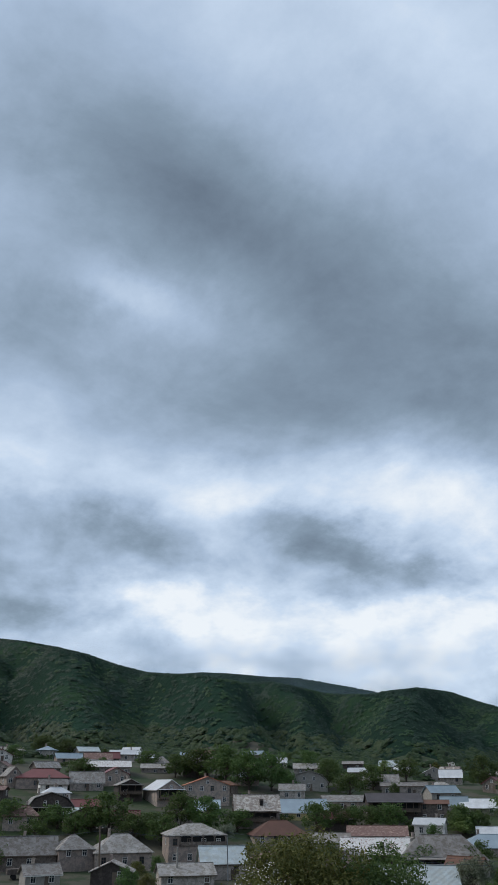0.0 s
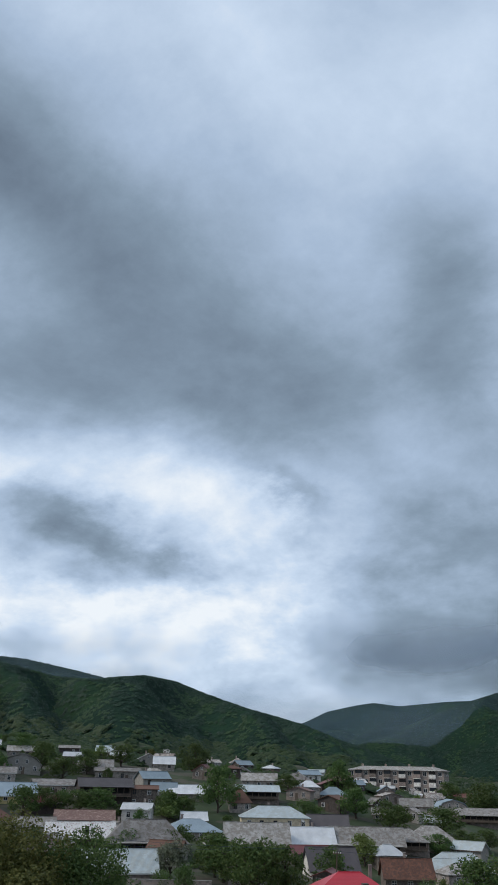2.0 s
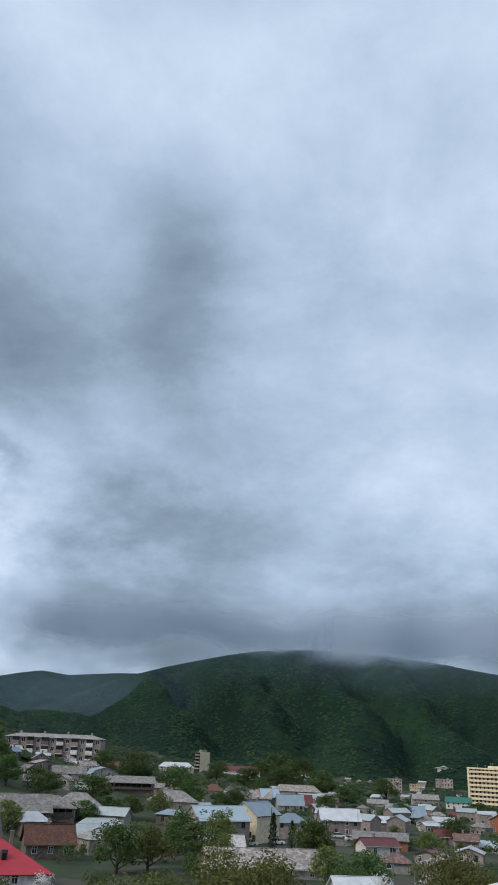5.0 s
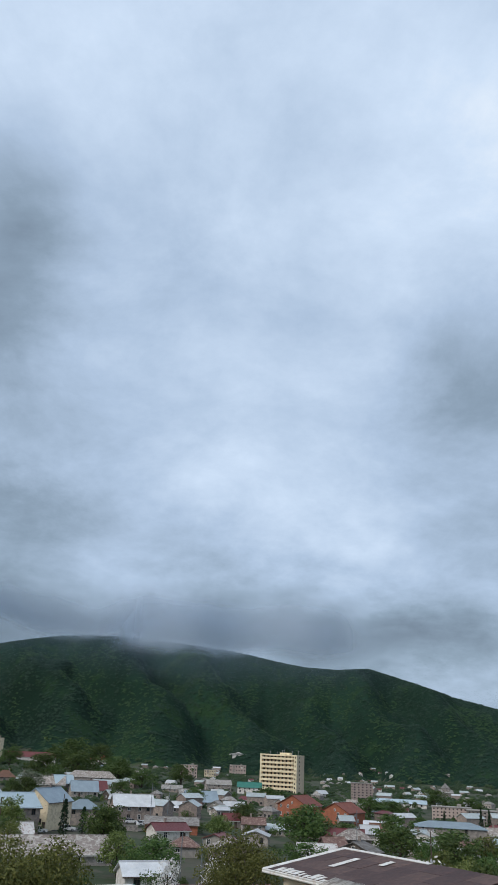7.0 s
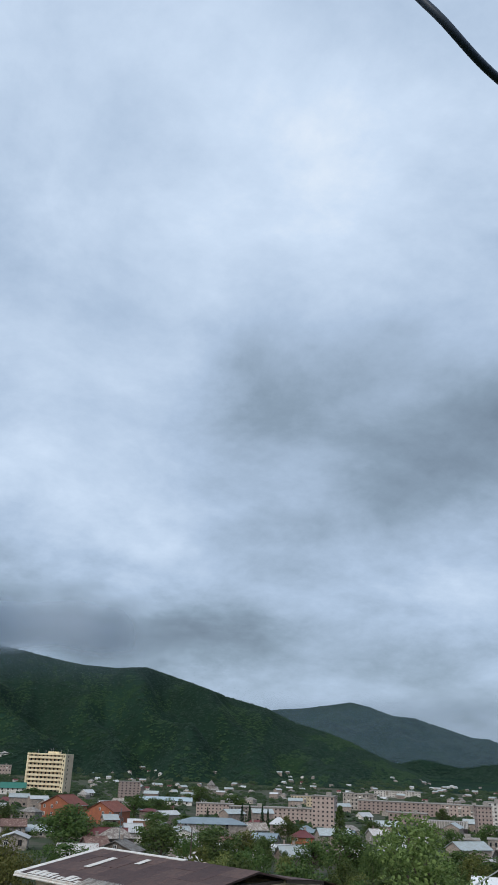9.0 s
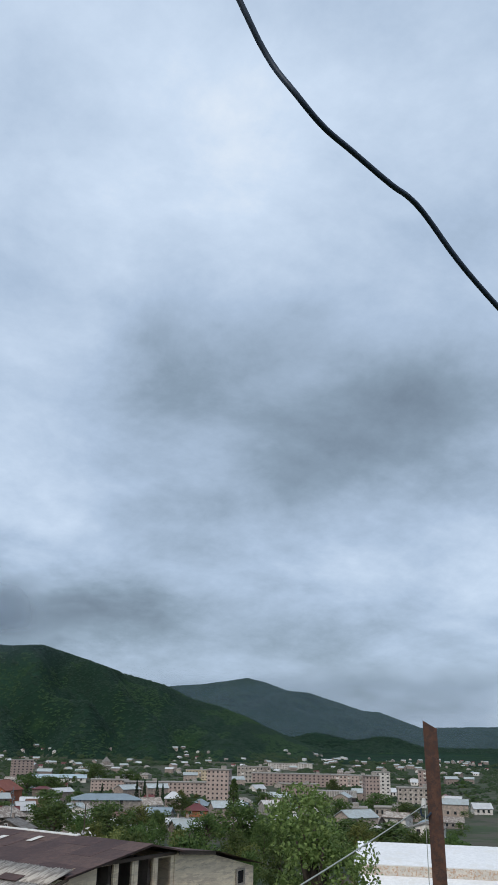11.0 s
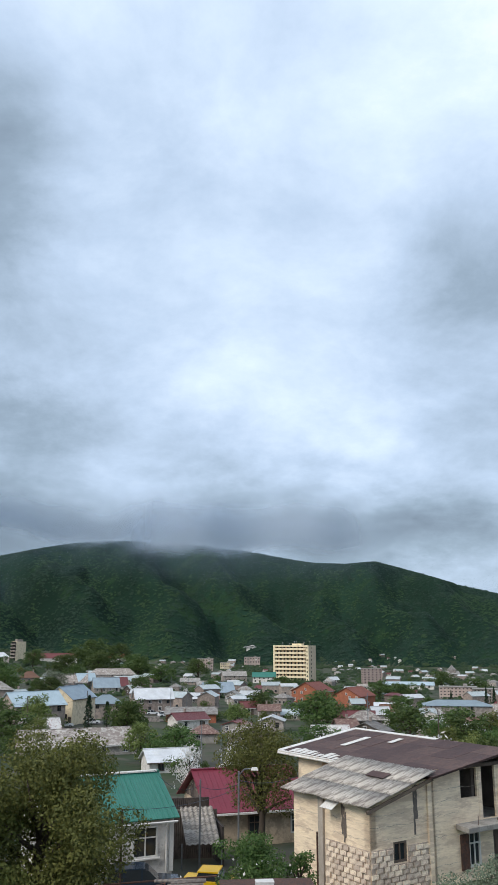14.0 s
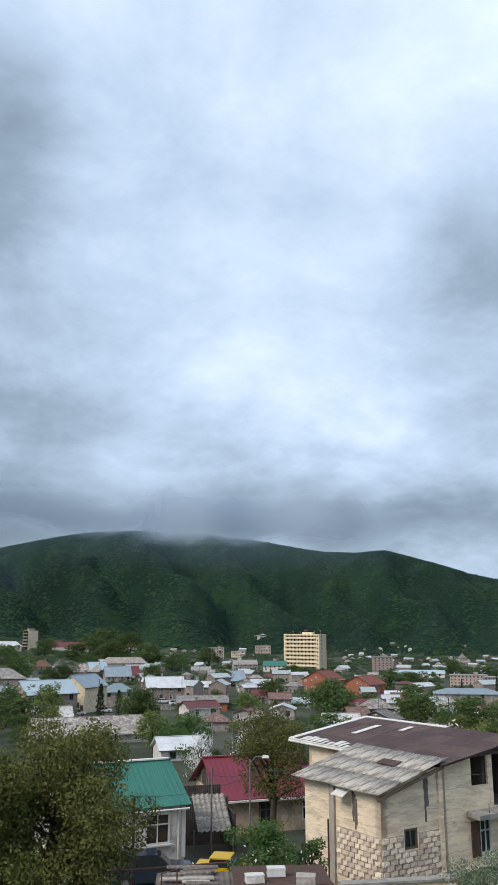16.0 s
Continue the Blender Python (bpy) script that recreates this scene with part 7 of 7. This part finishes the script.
big_tree(-36.6, 31.2, 17.5, 10.6, 4.4, 36000, 0.12, LEAF_WARM, "large bronze-green tree below the terrace", 83, 0.2, 20)
big_tree(-35.6, 28.0, 17.5, 9.5, 1.9, 450, 0.07, BLOSSOM, "small tree with sparse white blossom", 84, 0.3, 10)
big_tree(-34.8, 35.6, 17.2, 9.8, 3.6, 22000, 0.12, LEAF, "broad green tree below the terrace", 85, 0.2, 16)


def bush_flowers():
    rng = np.random.default_rng(9)
    pts = leaf_cloud(rng, [(0.7, 33.3, 21.4), (1.2, 33.2, 20.6), (0.1, 33.1, 20.4)], [1.5, 1.2, 1.2], 260, 0.09)
    tagged(new("bush_blossom", leaves_mesh("bush_blossom", pts, BLOSSOM)), "small white flowers scattered over the bush", "flowers", kind="stuff")


bush_flowers()


def fill_trees():
    """Garden trees between the houses, wherever no house stands; the smallest bushes are one mass."""
    rng = random.Random(77)
    taken = [(o.location.x, o.location.y) for o in scene.objects if o.parent is None and o.name.startswith(("house", "apartment", "tree", "hotel", "round"))]
    made, bushes, nrng = 0, [], np.random.default_rng(3)
    while made < 560:
        az, d = rng.uniform(-72, 38), rng.uniform(115, 520) if rng.random() < 0.85 else rng.uniform(520, 700)
        if made < 45:
            az, d = rng.uniform(13, 37), rng.uniform(75, 200)
        x, y = spot(az, d)
        near = 5.2 + d * 0.005
        if any((x - a) ** 2 + (y - b) ** 2 < near ** 2 for a, b in taken):
            continue
        taken.append((x, y))
        made += 1
        h = rng.uniform(2.4, 5.2) + (1.5 if made < 46 else 0)
        if made <= 190:
            tree("blossom" if rng.random() < 0.04 else "fresh" if rng.random() < 0.15 else "warm" if rng.random() < 0.15 else "leafy", x, y, h * rng.uniform(0.8, 1.25), h)
        else:
            z, s = land_at(x, y), h * 0.32
            cs = [(x + rng.uniform(-1.6, 1.6), y + rng.uniform(-1.6, 1.6), z + rng.uniform(0.3, 0.8) * h * 0.6) for _ in range(5)]
            bushes.append(leaf_cloud(nrng, cs, [s * rng.uniform(0.7, 1.2) for _ in cs], 700, 0.2))
    tagged(new("garden_bushes", leaves_mesh("garden_bushes", np.concatenate(bushes), LEAF)), "green garden bushes filling the yards between houses", "bushes", kind="stuff")


fill_trees()


# ---- far small houses along the foot of the hills ----
def far_house_kind(w, d, h, r, kind, roof, wall, label):
    ob = thing("far_house", pose(0, 0, -500), label, "house", "far houses along the foot of the hills")
    part("wall", body_geo(kind, w, d, h, r, 4), WALL[wall], ob)
    part("roof", roof_geo(kind, w, d, h, r), ROOF[roof], ob)
    pane = Geo().box(0, 0, 0, 1.1, 0.1, 1.3).mesh("window", GLASS)
    for px in (-w * 0.28, 0.0, w * 0.28):
        part("window", pane, None, ob).location = (px, -d / 2, 1.0)
    return ob


FAR = [
    far_house_kind(9, 7, 3.0, 2.2, "gx", "white", "white", "far whitewashed house with a pale zinc roof"),
    far_house_kind(11, 8, 4.5, 2.2, "hip", "slate", "stone", "far stone house with a grey hipped roof"),
    far_house_kind(9, 8, 3.2, 2.4, "gx", "maroon", "white", "far white house with a maroon roof"),
    far_house_kind(12, 8, 5.5, 2.0, "gx", "palemetal", "tuff", "far two-storey tuff house with a galvanised roof"),
    far_house_kind(8, 7, 3.0, 2.0, "hip", "bluegrey", "white", "far white house with a blue-grey roof"),
    far_house_kind(10, 7, 3.0, 2.0, "gx", "rustgrey", "stone", "far stone house with a stained grey roof"),
    far_house_kind(14, 9, 7.0, 2.0, "gx", "white", "tuff", "far tall tuff house with a pale roof"),
]


def scatter_far_houses():
    rng = random.Random(31)
    taken = [(o.location.x, o.location.y) for o in scene.objects if o.parent is None and o.name.startswith(("house", "apartment", "hotel", "round"))]
    zones = ((-10, 14, 480, 1250, 66), (8, 39, 430, 1000, 76), (4, 39, 1000, 1600, 105), (16, 39, 230, 420, 22), (-8, 16, 240, 480, 26))
    first = set()
    for a0, a1, d0, d1, count in zones:
        made, tries = 0, 0
        while made < count and tries < 4000:
            tries += 1
            az, d = rng.uniform(a0, a1), math.sqrt(rng.uniform(d0 * d0, d1 * d1))
            x, y = spot(az, d)
            if any((x - a) ** 2 + (y - b) ** 2 < 16 ** 2 for a, b in taken):
                continue
            taken.append((x, y))
            z = float(terrain([az], [d])[0])
            if z > 38 or z - land_at(x, y) > 14 or (az > 10 and z > 24):
                continue
            k = rng.choice((0, 0, 1, 1, 2, 3, 3, 4, 5, 5, 6))
            m = pose(x, y, z, 0, 0, -az + rng.choice((-35, -10, 0, 15, 40, 80))) @ Matrix.Scale(0.72 if d > 700 else 0.9, 4)
            if k in first:
                copy_thing(FAR[k], m)
            else:
                FAR[k].matrix_world = m
                first.add(k)
            made += 1


scatter_far_houses()

# ---- yards, vehicles, poles and wires ----
ASPHALT = material("worn_asphalt", (0.10, 0.095, 0.09), 0.95, 0.2, 0.3, 6, 0.4, second=(0.15, 0.14, 0.125))


def street():
    """A short street by the cream house, draped on the ground."""
    g, n = Geo(), 14
    for i in range(n):
        a0, a1 = -14.5 + 11 * i / n, -14.5 + 11 * (i + 1) / n
        d0, d1 = 219 + 30 * (i / n) ** 1.2, 219 + 30 * ((i + 1) / n) ** 1.2
        q = []
        for a, d in ((a0, d0), (a1, d1), (a1, d1 + 9), (a0, d0 + 9)):
            x, y = spot(a, d)
            q.append((x, y, land_at(x, y) + 0.12))
        g.slab(q, 0.15)
    tagged(part("road", g, ASPHALT), "pale worn asphalt street between houses", "road", kind="structure")


street()


def car(x, y, z, turn, paint, label, name="car", van=False):
    ob = thing(name, pose(x, y, z, 0, 0, turn), label, "car", "parked cars")
    body = [(-2.0, 0.3), (2.0, 0.3), (2.05, 0.62), (1.9, 0.82), (1.0, 0.9), (-1.85, 0.92), (-2.05, 0.7)]
    cab = [(-1.75, 0.88), (1.0, 0.88), (0.45, 1.38), (0.2, 1.44), (-1.2, 1.44), (-1.5, 1.36)]
    part("body", Geo().prism(body, -0.8, 0.8), paint, ob)
    part("cabin", Geo().prism([(a * 0.97, b - 0.02) for a, b in cab], -0.68, 0.68), GLASS, ob, "dark glazed cabin")
    part("roof", Geo().box(-0.5, 0, 1.42, 1.5, 1.3, 0.05), paint, ob)
    for a in (-0.45, 0.4):
        for s in (-0.69, 0.69):
            part("pillar", Geo().box(a - 0.3, s, 0.9, 0.08, 0.03, 0.53), paint, ob)
    wheel = Geo().tube([(0, -0.1, 0), (0, 0.1, 0)], 0.31, 14).mesh("wheel", material("tyre_rubber_" + name, (0.02, 0.02, 0.02), 0.9))
    rim = Geo().tube([(0, -0.115, 0), (0, 0.115, 0)], 0.18, 10).mesh("rim", STEEL)
    for a in (-1.25, 1.25):
        for s in (-0.74, 0.74):
            w = part("wheel", wheel, None, ob)
            w.location = (a, s, 0.31)
            part("rim", rim, None, w)
    for s in (-0.55, 0.55):
        part("headlight", Geo().box(2.03, s, 0.62, 0.05, 0.3, 0.14), FRAME, ob)
        part("tail_light", Geo().box(-2.04, s, 0.65, 0.05, 0.2, 0.14), ROOF["red"], ob)
    return ob


WHITE_PAINT = material("white_car_paint", (0.7, 0.7, 0.7), 0.25, 0.03, 1, 6, 0.0)
DARK_PAINT = material("dark_blue_car_paint", (0.02, 0.03, 0.045), 0.2, 0.05, 1, 6, 0.0)
car(-43.0, 213.0, land_at(-43, 213) + 0.12, 12, WHITE_PAINT, "white small hatchback parked on the street")
car(-38.6, 226.5, land_at(-38.6, 226.5) + 0.12, 10, WHITE_PAINT, "white saloon parked by the cream house")
car(-27.0, 268.0, land_at(-27, 268) + 0.12, 20, WHITE_PAINT, "white car parked by the white-roofed house")
car(-22.6, 262.0, land_at(-22.6, 262) + 0.12, 30, WHITE_PAINT, "white estate car on the yard")
car(-4.7, 42.8, land_at(-4.7, 42.8), 8, DARK_PAINT, "dark blue hatchback before the green-roofed house")


def truck():
    x, y = -162.0, 71.0
    ob = thing("truck", pose(x, y, land_at(x, y), 0, 0, 75), "old blue lorry parked between the houses", "truck")
    blue = material("faded_blue_paint", (0.05, 0.16, 0.30), 0.5, 0.15, 1, 6, 0.1)
    part("cab", Geo().prism([(0.6, 0.7), (2.9, 0.7), (2.9, 1.4), (1.9, 1.55), (1.6, 2.3), (0.6, 2.3)], -0.95, 0.95), blue, ob)
    part("windscreen", Geo().slab([(1.95, -0.8, 1.58), (1.95, 0.8, 1.58), (1.66, 0.8, 2.2), (1.66, -0.8, 2.2)], 0.02), GLASS, ob)
    part("bed", Geo().box(-1.4, 0, 0.9, 3.8, 2.1, 0.9), WALL["darkwood"], ob)
    wheel = Geo().tube([(0, -0.14, 0), (0, 0.14, 0)], 0.45, 14).mesh("wheel", DARK)
    for a in (-2.0, 2.1):
        for s in (-0.9, 0.9):
            part("wheel", wheel, None, ob).location = (a, s, 0.45)


truck()


def yellow_machine():
    ob = thing("yellow_car", pose(-1.3, 42.6, land_at(-1.3, 42.6), 0, 0, -10), "bright yellow vehicle half hidden by the bush", "car")
    yel = material("yellow_paint", (0.62, 0.38, 0.01), 0.4, 0.08, 1, 6, 0.0)
    part("body", Geo().prism([(-1.3, 0.4), (1.2, 0.4), (1.25, 0.9), (-1.25, 0.95)], -0.7, 0.7), yel, ob)
    part("cabin", Geo().prism([(-0.6, 0.9), (0.7, 0.9), (0.45, 1.3), (-0.45, 1.3)], -0.6, 0.6), GLASS, ob)
    part("roof", Geo().box(0, 0, 1.28, 1.0, 1.25, 0.06), yel, ob)
    wheel = Geo().tube([(0, -0.1, 0), (0, 0.1, 0)], 0.32, 14).mesh("wheel", DARK)
    for a in (-0.85, 0.85):
        for s in (-0.66, 0.66):
            part("wheel", wheel, None, ob).location = (a, s, 0.32)


yellow_machine()


def utility_pole(x, y, h, label, lean=0.0, lamp=False, mat=None, r=0.11, insul=0):
    ob = thing("utility_pole", pose(x, y, land_at(x, y), 0, lean, -math.degrees(math.atan2(x, y))), label, "pole", "poles of the town")
    part("pole", Geo().tube([(0, 0, -0.5), (0, 0, h)], [r, r * 0.75], 8), mat or TIMBER, ob)
    if insul:
        part("crossarm", Geo().box(0, 0, h - 0.5, 1.3, 0.1, 0.1), TIMBER, ob)
        for i in range(insul):
            part("insulator", Geo().tube([(-0.55 + 1.1 * i / max(1, insul - 1), 0, h - 0.4), (-0.55 + 1.1 * i / max(1, insul - 1), 0, h - 0.2)], 0.06, 6), FRAME, ob)
    if lamp:
        part("lamp_arm", Geo().tube([(0, 0, h - 0.2), (0.3, -0.2, h + 0.15), (0.7, -0.4, h + 0.2)], 0.03), STEEL, ob)
        part("lamp_head", Geo().box(0.85, -0.45, h + 0.13, 0.4, 0.22, 0.14, 0, 0.7), FRAME, ob)
    return ob


utility_pole(-150.0, 80.4, 9.8, "leaning wooden utility pole with lamp", -3, insul=2, r=0.2)
utility_pole(-141.5, 91.7, 6.5, "pale concrete pole between sheds", 0, mat=CONCRETE, r=0.2)
utility_pole(-134.0, 98.0, 9.0, "thin dark pole carrying wires", -2, mat=STEEL, r=0.12)
utility_pole(-69.5, 128.0, 8.5, "wooden pole with white insulators by the trees", 3, insul=4)
utility_pole(-84.0, 128.5, 7.0, "plain wooden pole among bushes", -2)
utility_pole(-49.0, 200.0, 8.0, "slanting wooden pole by the street", -4)
utility_pole(-38.5, 215.0, 9.0, "wooden pole before the cream house", 2)
utility_pole(-20.5, 258.0, 12.0, "tall thin steel pole by the white roof", 0, mat=STEEL, r=0.09)
utility_pole(-15.5, 252.0, 12.5, "tall thin steel pole with street lamp", 3, lamp=True, mat=STEEL, r=0.09)
utility_pole(-5.0, 118.0, 8.0, "thin steel pole between blossoming trees", 0, mat=STEEL, r=0.08)
utility_pole(-2.2, 112.0, 7.5, "bare thin pole by the blossom", 0, mat=STEEL, r=0.08)
utility_pole(0.05, 47.0, 5.4, "steel street lamp post before the maroon roof", 0, lamp=True, mat=STEEL, r=0.06)
utility_pole(-2.15, 50.0, 4.8, "blue-grey steel pole by the shed", 0, mat=STEEL, r=0.06)
utility_pole(-5.0, 38.0, 4.4, "rusty iron fence pole by the yard", 0, mat=RUST, r=0.06)
utility_pole(33.0, 140.0, 9.0, "dark wooden pole behind the stone house", 0)
utility_pole(29.5, 193.0, 10.5, "tall pole carrying a flat sign board", 0, mat=STEEL, r=0.1)


def sagging(a, b, sag, n=16):
    a, b = Vector(a), Vector(b)
    return [tuple(a.lerp(b, i / n) - Vector((0, 0, sag * 4 * (i / n) * (1 - i / n)))) for i in range(n + 1)]


CABLE = material("black_cable_sheath", (0.03, 0.045, 0.07), 0.5, 0.02, 3, 3, 0.0)
WIRE = material("pale_aluminium_wire", (0.42, 0.43, 0.38), 0.5, 0.1, 3, 30, 0.1, metal=0.3)


def wire(name, points, r, mat, label):
    return tagged(part(name, Geo().tube(points, r, 12), mat, None, smooth=True), label, "cable")


def glide(p, n=6):
    """A smooth curve through a few points."""
    p = [Vector(q) for q in p]
    p = [p[0] * 2 - p[1], *p, p[-1] * 2 - p[-2]]
    out = []
    for i in range(1, len(p) - 2):
        a, b, c, d = p[i - 1:i + 3]
        for j in range(n):
            t = j / n
            out.append(tuple(0.5 * (b * 2 + (c - a) * t + (a * 2 - b * 5 + c * 4 - d) * t * t + (b * 3 - a - c * 3 + d) * t ** 3)))
    return out + [tuple(p[-2])]


wire("overhead_cable", glide([(0.16, 0.237, 30.45), (0.235, 0.247, 30.322), (0.257, 0.252, 30.29), (0.271, 0.248, 30.268), (0.288, 0.252, 30.258), (0.307, 0.258, 30.255), (0.332, 0.262, 30.246), (0.347, 0.268, 30.247), (0.361, 0.273, 30.243), (0.392, 0.28, 30.22), (0.45, 0.29, 30.185)]),
     0.0015, CABLE, "thick black overhead cable hanging in loose bends")


def hook_post():
    """Rusty iron utility post with hooks and insulators."""
    ob = thing("iron_post", pose(14.5, 19.95, 0, 0, 0, -35), "rusty iron utility post with hooks holding wires", "post")
    zg = land_at(14.5, 19.95)
    part("post", Geo().add([(-0.19, 0, zg - 0.4), (0.2, 0, zg - 0.4), (0.2, 0.3, zg - 0.4), (-0.19, 0.3, zg - 0.4), (-0.3, 0, 30.52), (0.08, 0, 30.3), (0.08, 0.3, 30.3), (-0.3, 0.3, 30.52)],
                           [(3, 2, 1, 0), (4, 5, 6, 7), (0, 1, 5, 4), (1, 2, 6, 5), (2, 3, 7, 6), (3, 0, 4, 7)]), RUST, ob)
    for z in (28.15, 26.0):
        part("hook", Geo().tube([(-0.2, -0.02, z), (-0.32, -0.12, z - 0.12), (-0.45, -0.15, z - 0.06), (-0.48, -0.15, z + 0.1), (-0.38, -0.15, z + 0.22)], 0.03, 6), CABLE, ob)
        part("insulator", Geo().tube([(-0.38, -0.15, z + 0.12), (-0.38, -0.15, z + 0.36)], [0.08, 0.05], 10), FRAME, ob)


hook_post()
H = (14.1, 20.0, 28.35)
wire("service_wire", sagging(H, (2.34, 9.15, 27.36), 0.06), 0.014, WIRE, "pale wire slanting down from the post")
wire("service_wire", sagging((14.1, 20.0, 26.25), (5.55, 11.57, 26.95), 0.15), 0.012, WIRE, "thin wire running down from the lower hook")
wire("service_wire", sagging((14.1, 20.0, 26.2), (5.97, 11.33, 27.02), 0.12), 0.012, WIRE, "thin wire running down beside another")
wire("service_wire", sagging(H, (14.12, 20.0, 26.2), 0.0, 4), 0.01, WIRE, "short wire joining the two hooks")


def pole_wires():
    spans = (((-150, 80.4, 23.6), (-134, 98, 22.5)), ((-134, 98, 22.6), (-69.5, 128, 19.5)), ((-150, 80.4, 22.8), (-190, 60, 22)), ((-134, 98, 21.9), (-84, 128.5, 18.5)), ((-69.5, 128, 19.3), (-49, 200, 16.5)), ((-49, 200, 16.5), (-38.5, 215, 17)), ((-20.5, 258, 19.5), (-15.5, 252, 19.8)))
    for a, b in spans:
        wire("power_line", sagging(a, b, 1.2), 0.02, CABLE, "thin sagging power line between poles")
    for a, b, s in (((-5.0, 38.0, 23.0), (0.05, 47.0, 22.4), 0.3), ((0.05, 47, 22.6), (-2.15, 50, 22.0), 0.2), ((-2.15, 50, 22.1), (-4.6, 47.8, 23.2), 0.6), ((0.05, 47, 22.8), (3.9, 45.2, 23.6), 0.35)):
        wire("power_line", sagging(a, b, s), 0.012, CABLE, "dark wire crossing the yard")


pole_wires()


def yard_fence():
    """Iron rail fence with brick posts along the lane below."""
    ob = thing("fence", pose(-6.2, 30.5, 0, 0, 0, 3), "rusty iron rail fence with stone posts", "fence")
    zg = land_at(-6.2, 30.5)
    for i in range(7):
        part("post", Geo().box(-5 + i * 1.65, 0, zg - 0.3, 0.3, 0.3, 1.5), WALL["tuff"], ob)
    for z in (0.35, 0.95):
        part("rail", Geo().tube([(-5, 0, zg + z), (5, 0, zg + z)], 0.025), RUST, ob)
    for i in range(60):
        part("bar", Geo().tube([(-4.9 + i * 0.165, 0, zg + 0.1), (-4.9 + i * 0.165, 0, zg + 1.05)], 0.009, 5), RUST, ob)
    part("top_pipe", Geo().tube([(-5, 0.4, zg + 1.9), (5.5, 0.4, zg + 2.5)], 0.035), RUST, ob)


yard_fence()


def near_shed():
    """Patched shed roof below the terrace: old sheets, planks and boxes on it."""
    ob = thing("shed", pose(-0.45, 24.2, 0, 0, 0, 4), "low shed with a patched roof of old boards and rusty sheets", "shed")
    zg = land_at(-0.9, 24)
    z = 23.35
    part("wall", Geo().box(0, 0, zg - 0.5, 4.2, 2.6, z - zg + 0.45), WALL["wood"], ob)
    rng = random.Random(12)
    for i in range(13):
        s = part("board", Geo().box(0, 0, 0, rng.uniform(0.7, 1.5), 0.24, 0.03), WALL["wood"] if rng.random() < 0.8 else WALL["stone"], ob)
        s.matrix_local = Matrix.Translation((-1.0 + rng.uniform(-0.3, 0.3), -1.4 + i * 0.24, z + 0.03 + 0.02 * (i % 2))) @ Matrix.Rotation(rng.uniform(-0.15, 0.15), 4, "Z")
    for i in range(3):
        for j in range(3):
            s = part("rusty_sheet", Geo().box(0, 0, 0, 0.95, 1.0, 0.012), RUST if rng.random() < 0.5 else ROOF["brown"], ob, "rusted sheet")
            s.matrix_local = Matrix.Translation((0.5 + i * 0.85, -1.0 + j * 0.95, z + 0.05 + 0.01 * ((i + j) % 2))) @ Matrix.Rotation(rng.uniform(-0.08, 0.08), 4, "Z")
    part("chair_frame", Geo().tube([(-1.9, -1.0, z + 0.05), (-1.9, -1.0, z + 0.55), (-1.5, -0.9, z + 0.6), (-1.5, -0.9, z + 0.05)], 0.025), RUST, ob)


near_shed()


def roof_box(x, y, z, sx, sy, sz, mat, label, rz=0):
    ob = thing("box", pose(x, y, z, 0, 0, rz), label, "box")
    part("case", Geo().box(0, 0, 0, sx, sy, sz, 0, 0.97), mat, ob)
    part("lid", Geo().box(0, 0, sz, sx * 1.02, sy * 1.02, 0.04), mat, ob)


roof_box(0.15, 24.0, 23.43, 0.5, 0.3, 0.16, WALL["white"], "pale plastic crate on the shed roof", 10)
roof_box(0.75, 24.6, 23.43, 0.5, 0.3, 0.18, FRAME, "white box on the shed roof", 5)
roof_box(1.5, 23.4, 23.43, 0.5, 0.4, 0.3, WALL["stone"], "grey hollow block on the shed roof", -6)


def barrel(x, y, z):
    ob = thing("barrel", pose(x, y, z), "blue plastic water barrel by the garage", "barrel")
    blue = material("blue_plastic", (0.02, 0.10, 0.28), 0.4, 0.08, 1, 6, 0.0)
    part("drum", Geo().tube([(0, 0, 0), (0, 0, 0.15), (0, 0, 0.9), (0, 0, 1.8), (0, 0, 1.95)], [0.85, 1.0, 1.05, 1.0, 0.85], 14), blue, ob, smooth=True)
    part("lid", Geo().tube([(0, 0, 1.95), (0, 0, 2.02)], 0.5, 12), blue, ob)


barrel(-9.8, 230.0, land_at(-9.8, 230))


def garden_wall(x, y, w, h, turn, mat, label):
    az = math.degrees(math.atan2(x, y))
    ob = thing("garden_wall", pose(x, y, land_at(x, y) - 0.4, 0, 0, -az + turn), label, "wall", "garden walls")
    part("wall", Geo().box(0, 0, 0, w, 0.35, h + 0.4), mat, ob)
    part("coping", Geo().box(0, 0, h + 0.4, w + 0.1, 0.5, 0.08), CONCRETE, ob)


garden_wall(5.6, 33.2, 4.5, 0.9, 20, BLOCKWALL, "low rubble garden wall by the stone house")
garden_wall(-120.0, 95.0, 16, 1.2, 5, CONCRETE, "grey concrete yard wall below the houses")
garden_wall(-95.0, 118.0, 14, 1.4, -5, WALL["tuff"], "tuff block wall under the pale metal roof")
garden_wall(-28.0, 240.0, 12, 1.3, 10, WALL["stone"], "stone yard wall along the street")
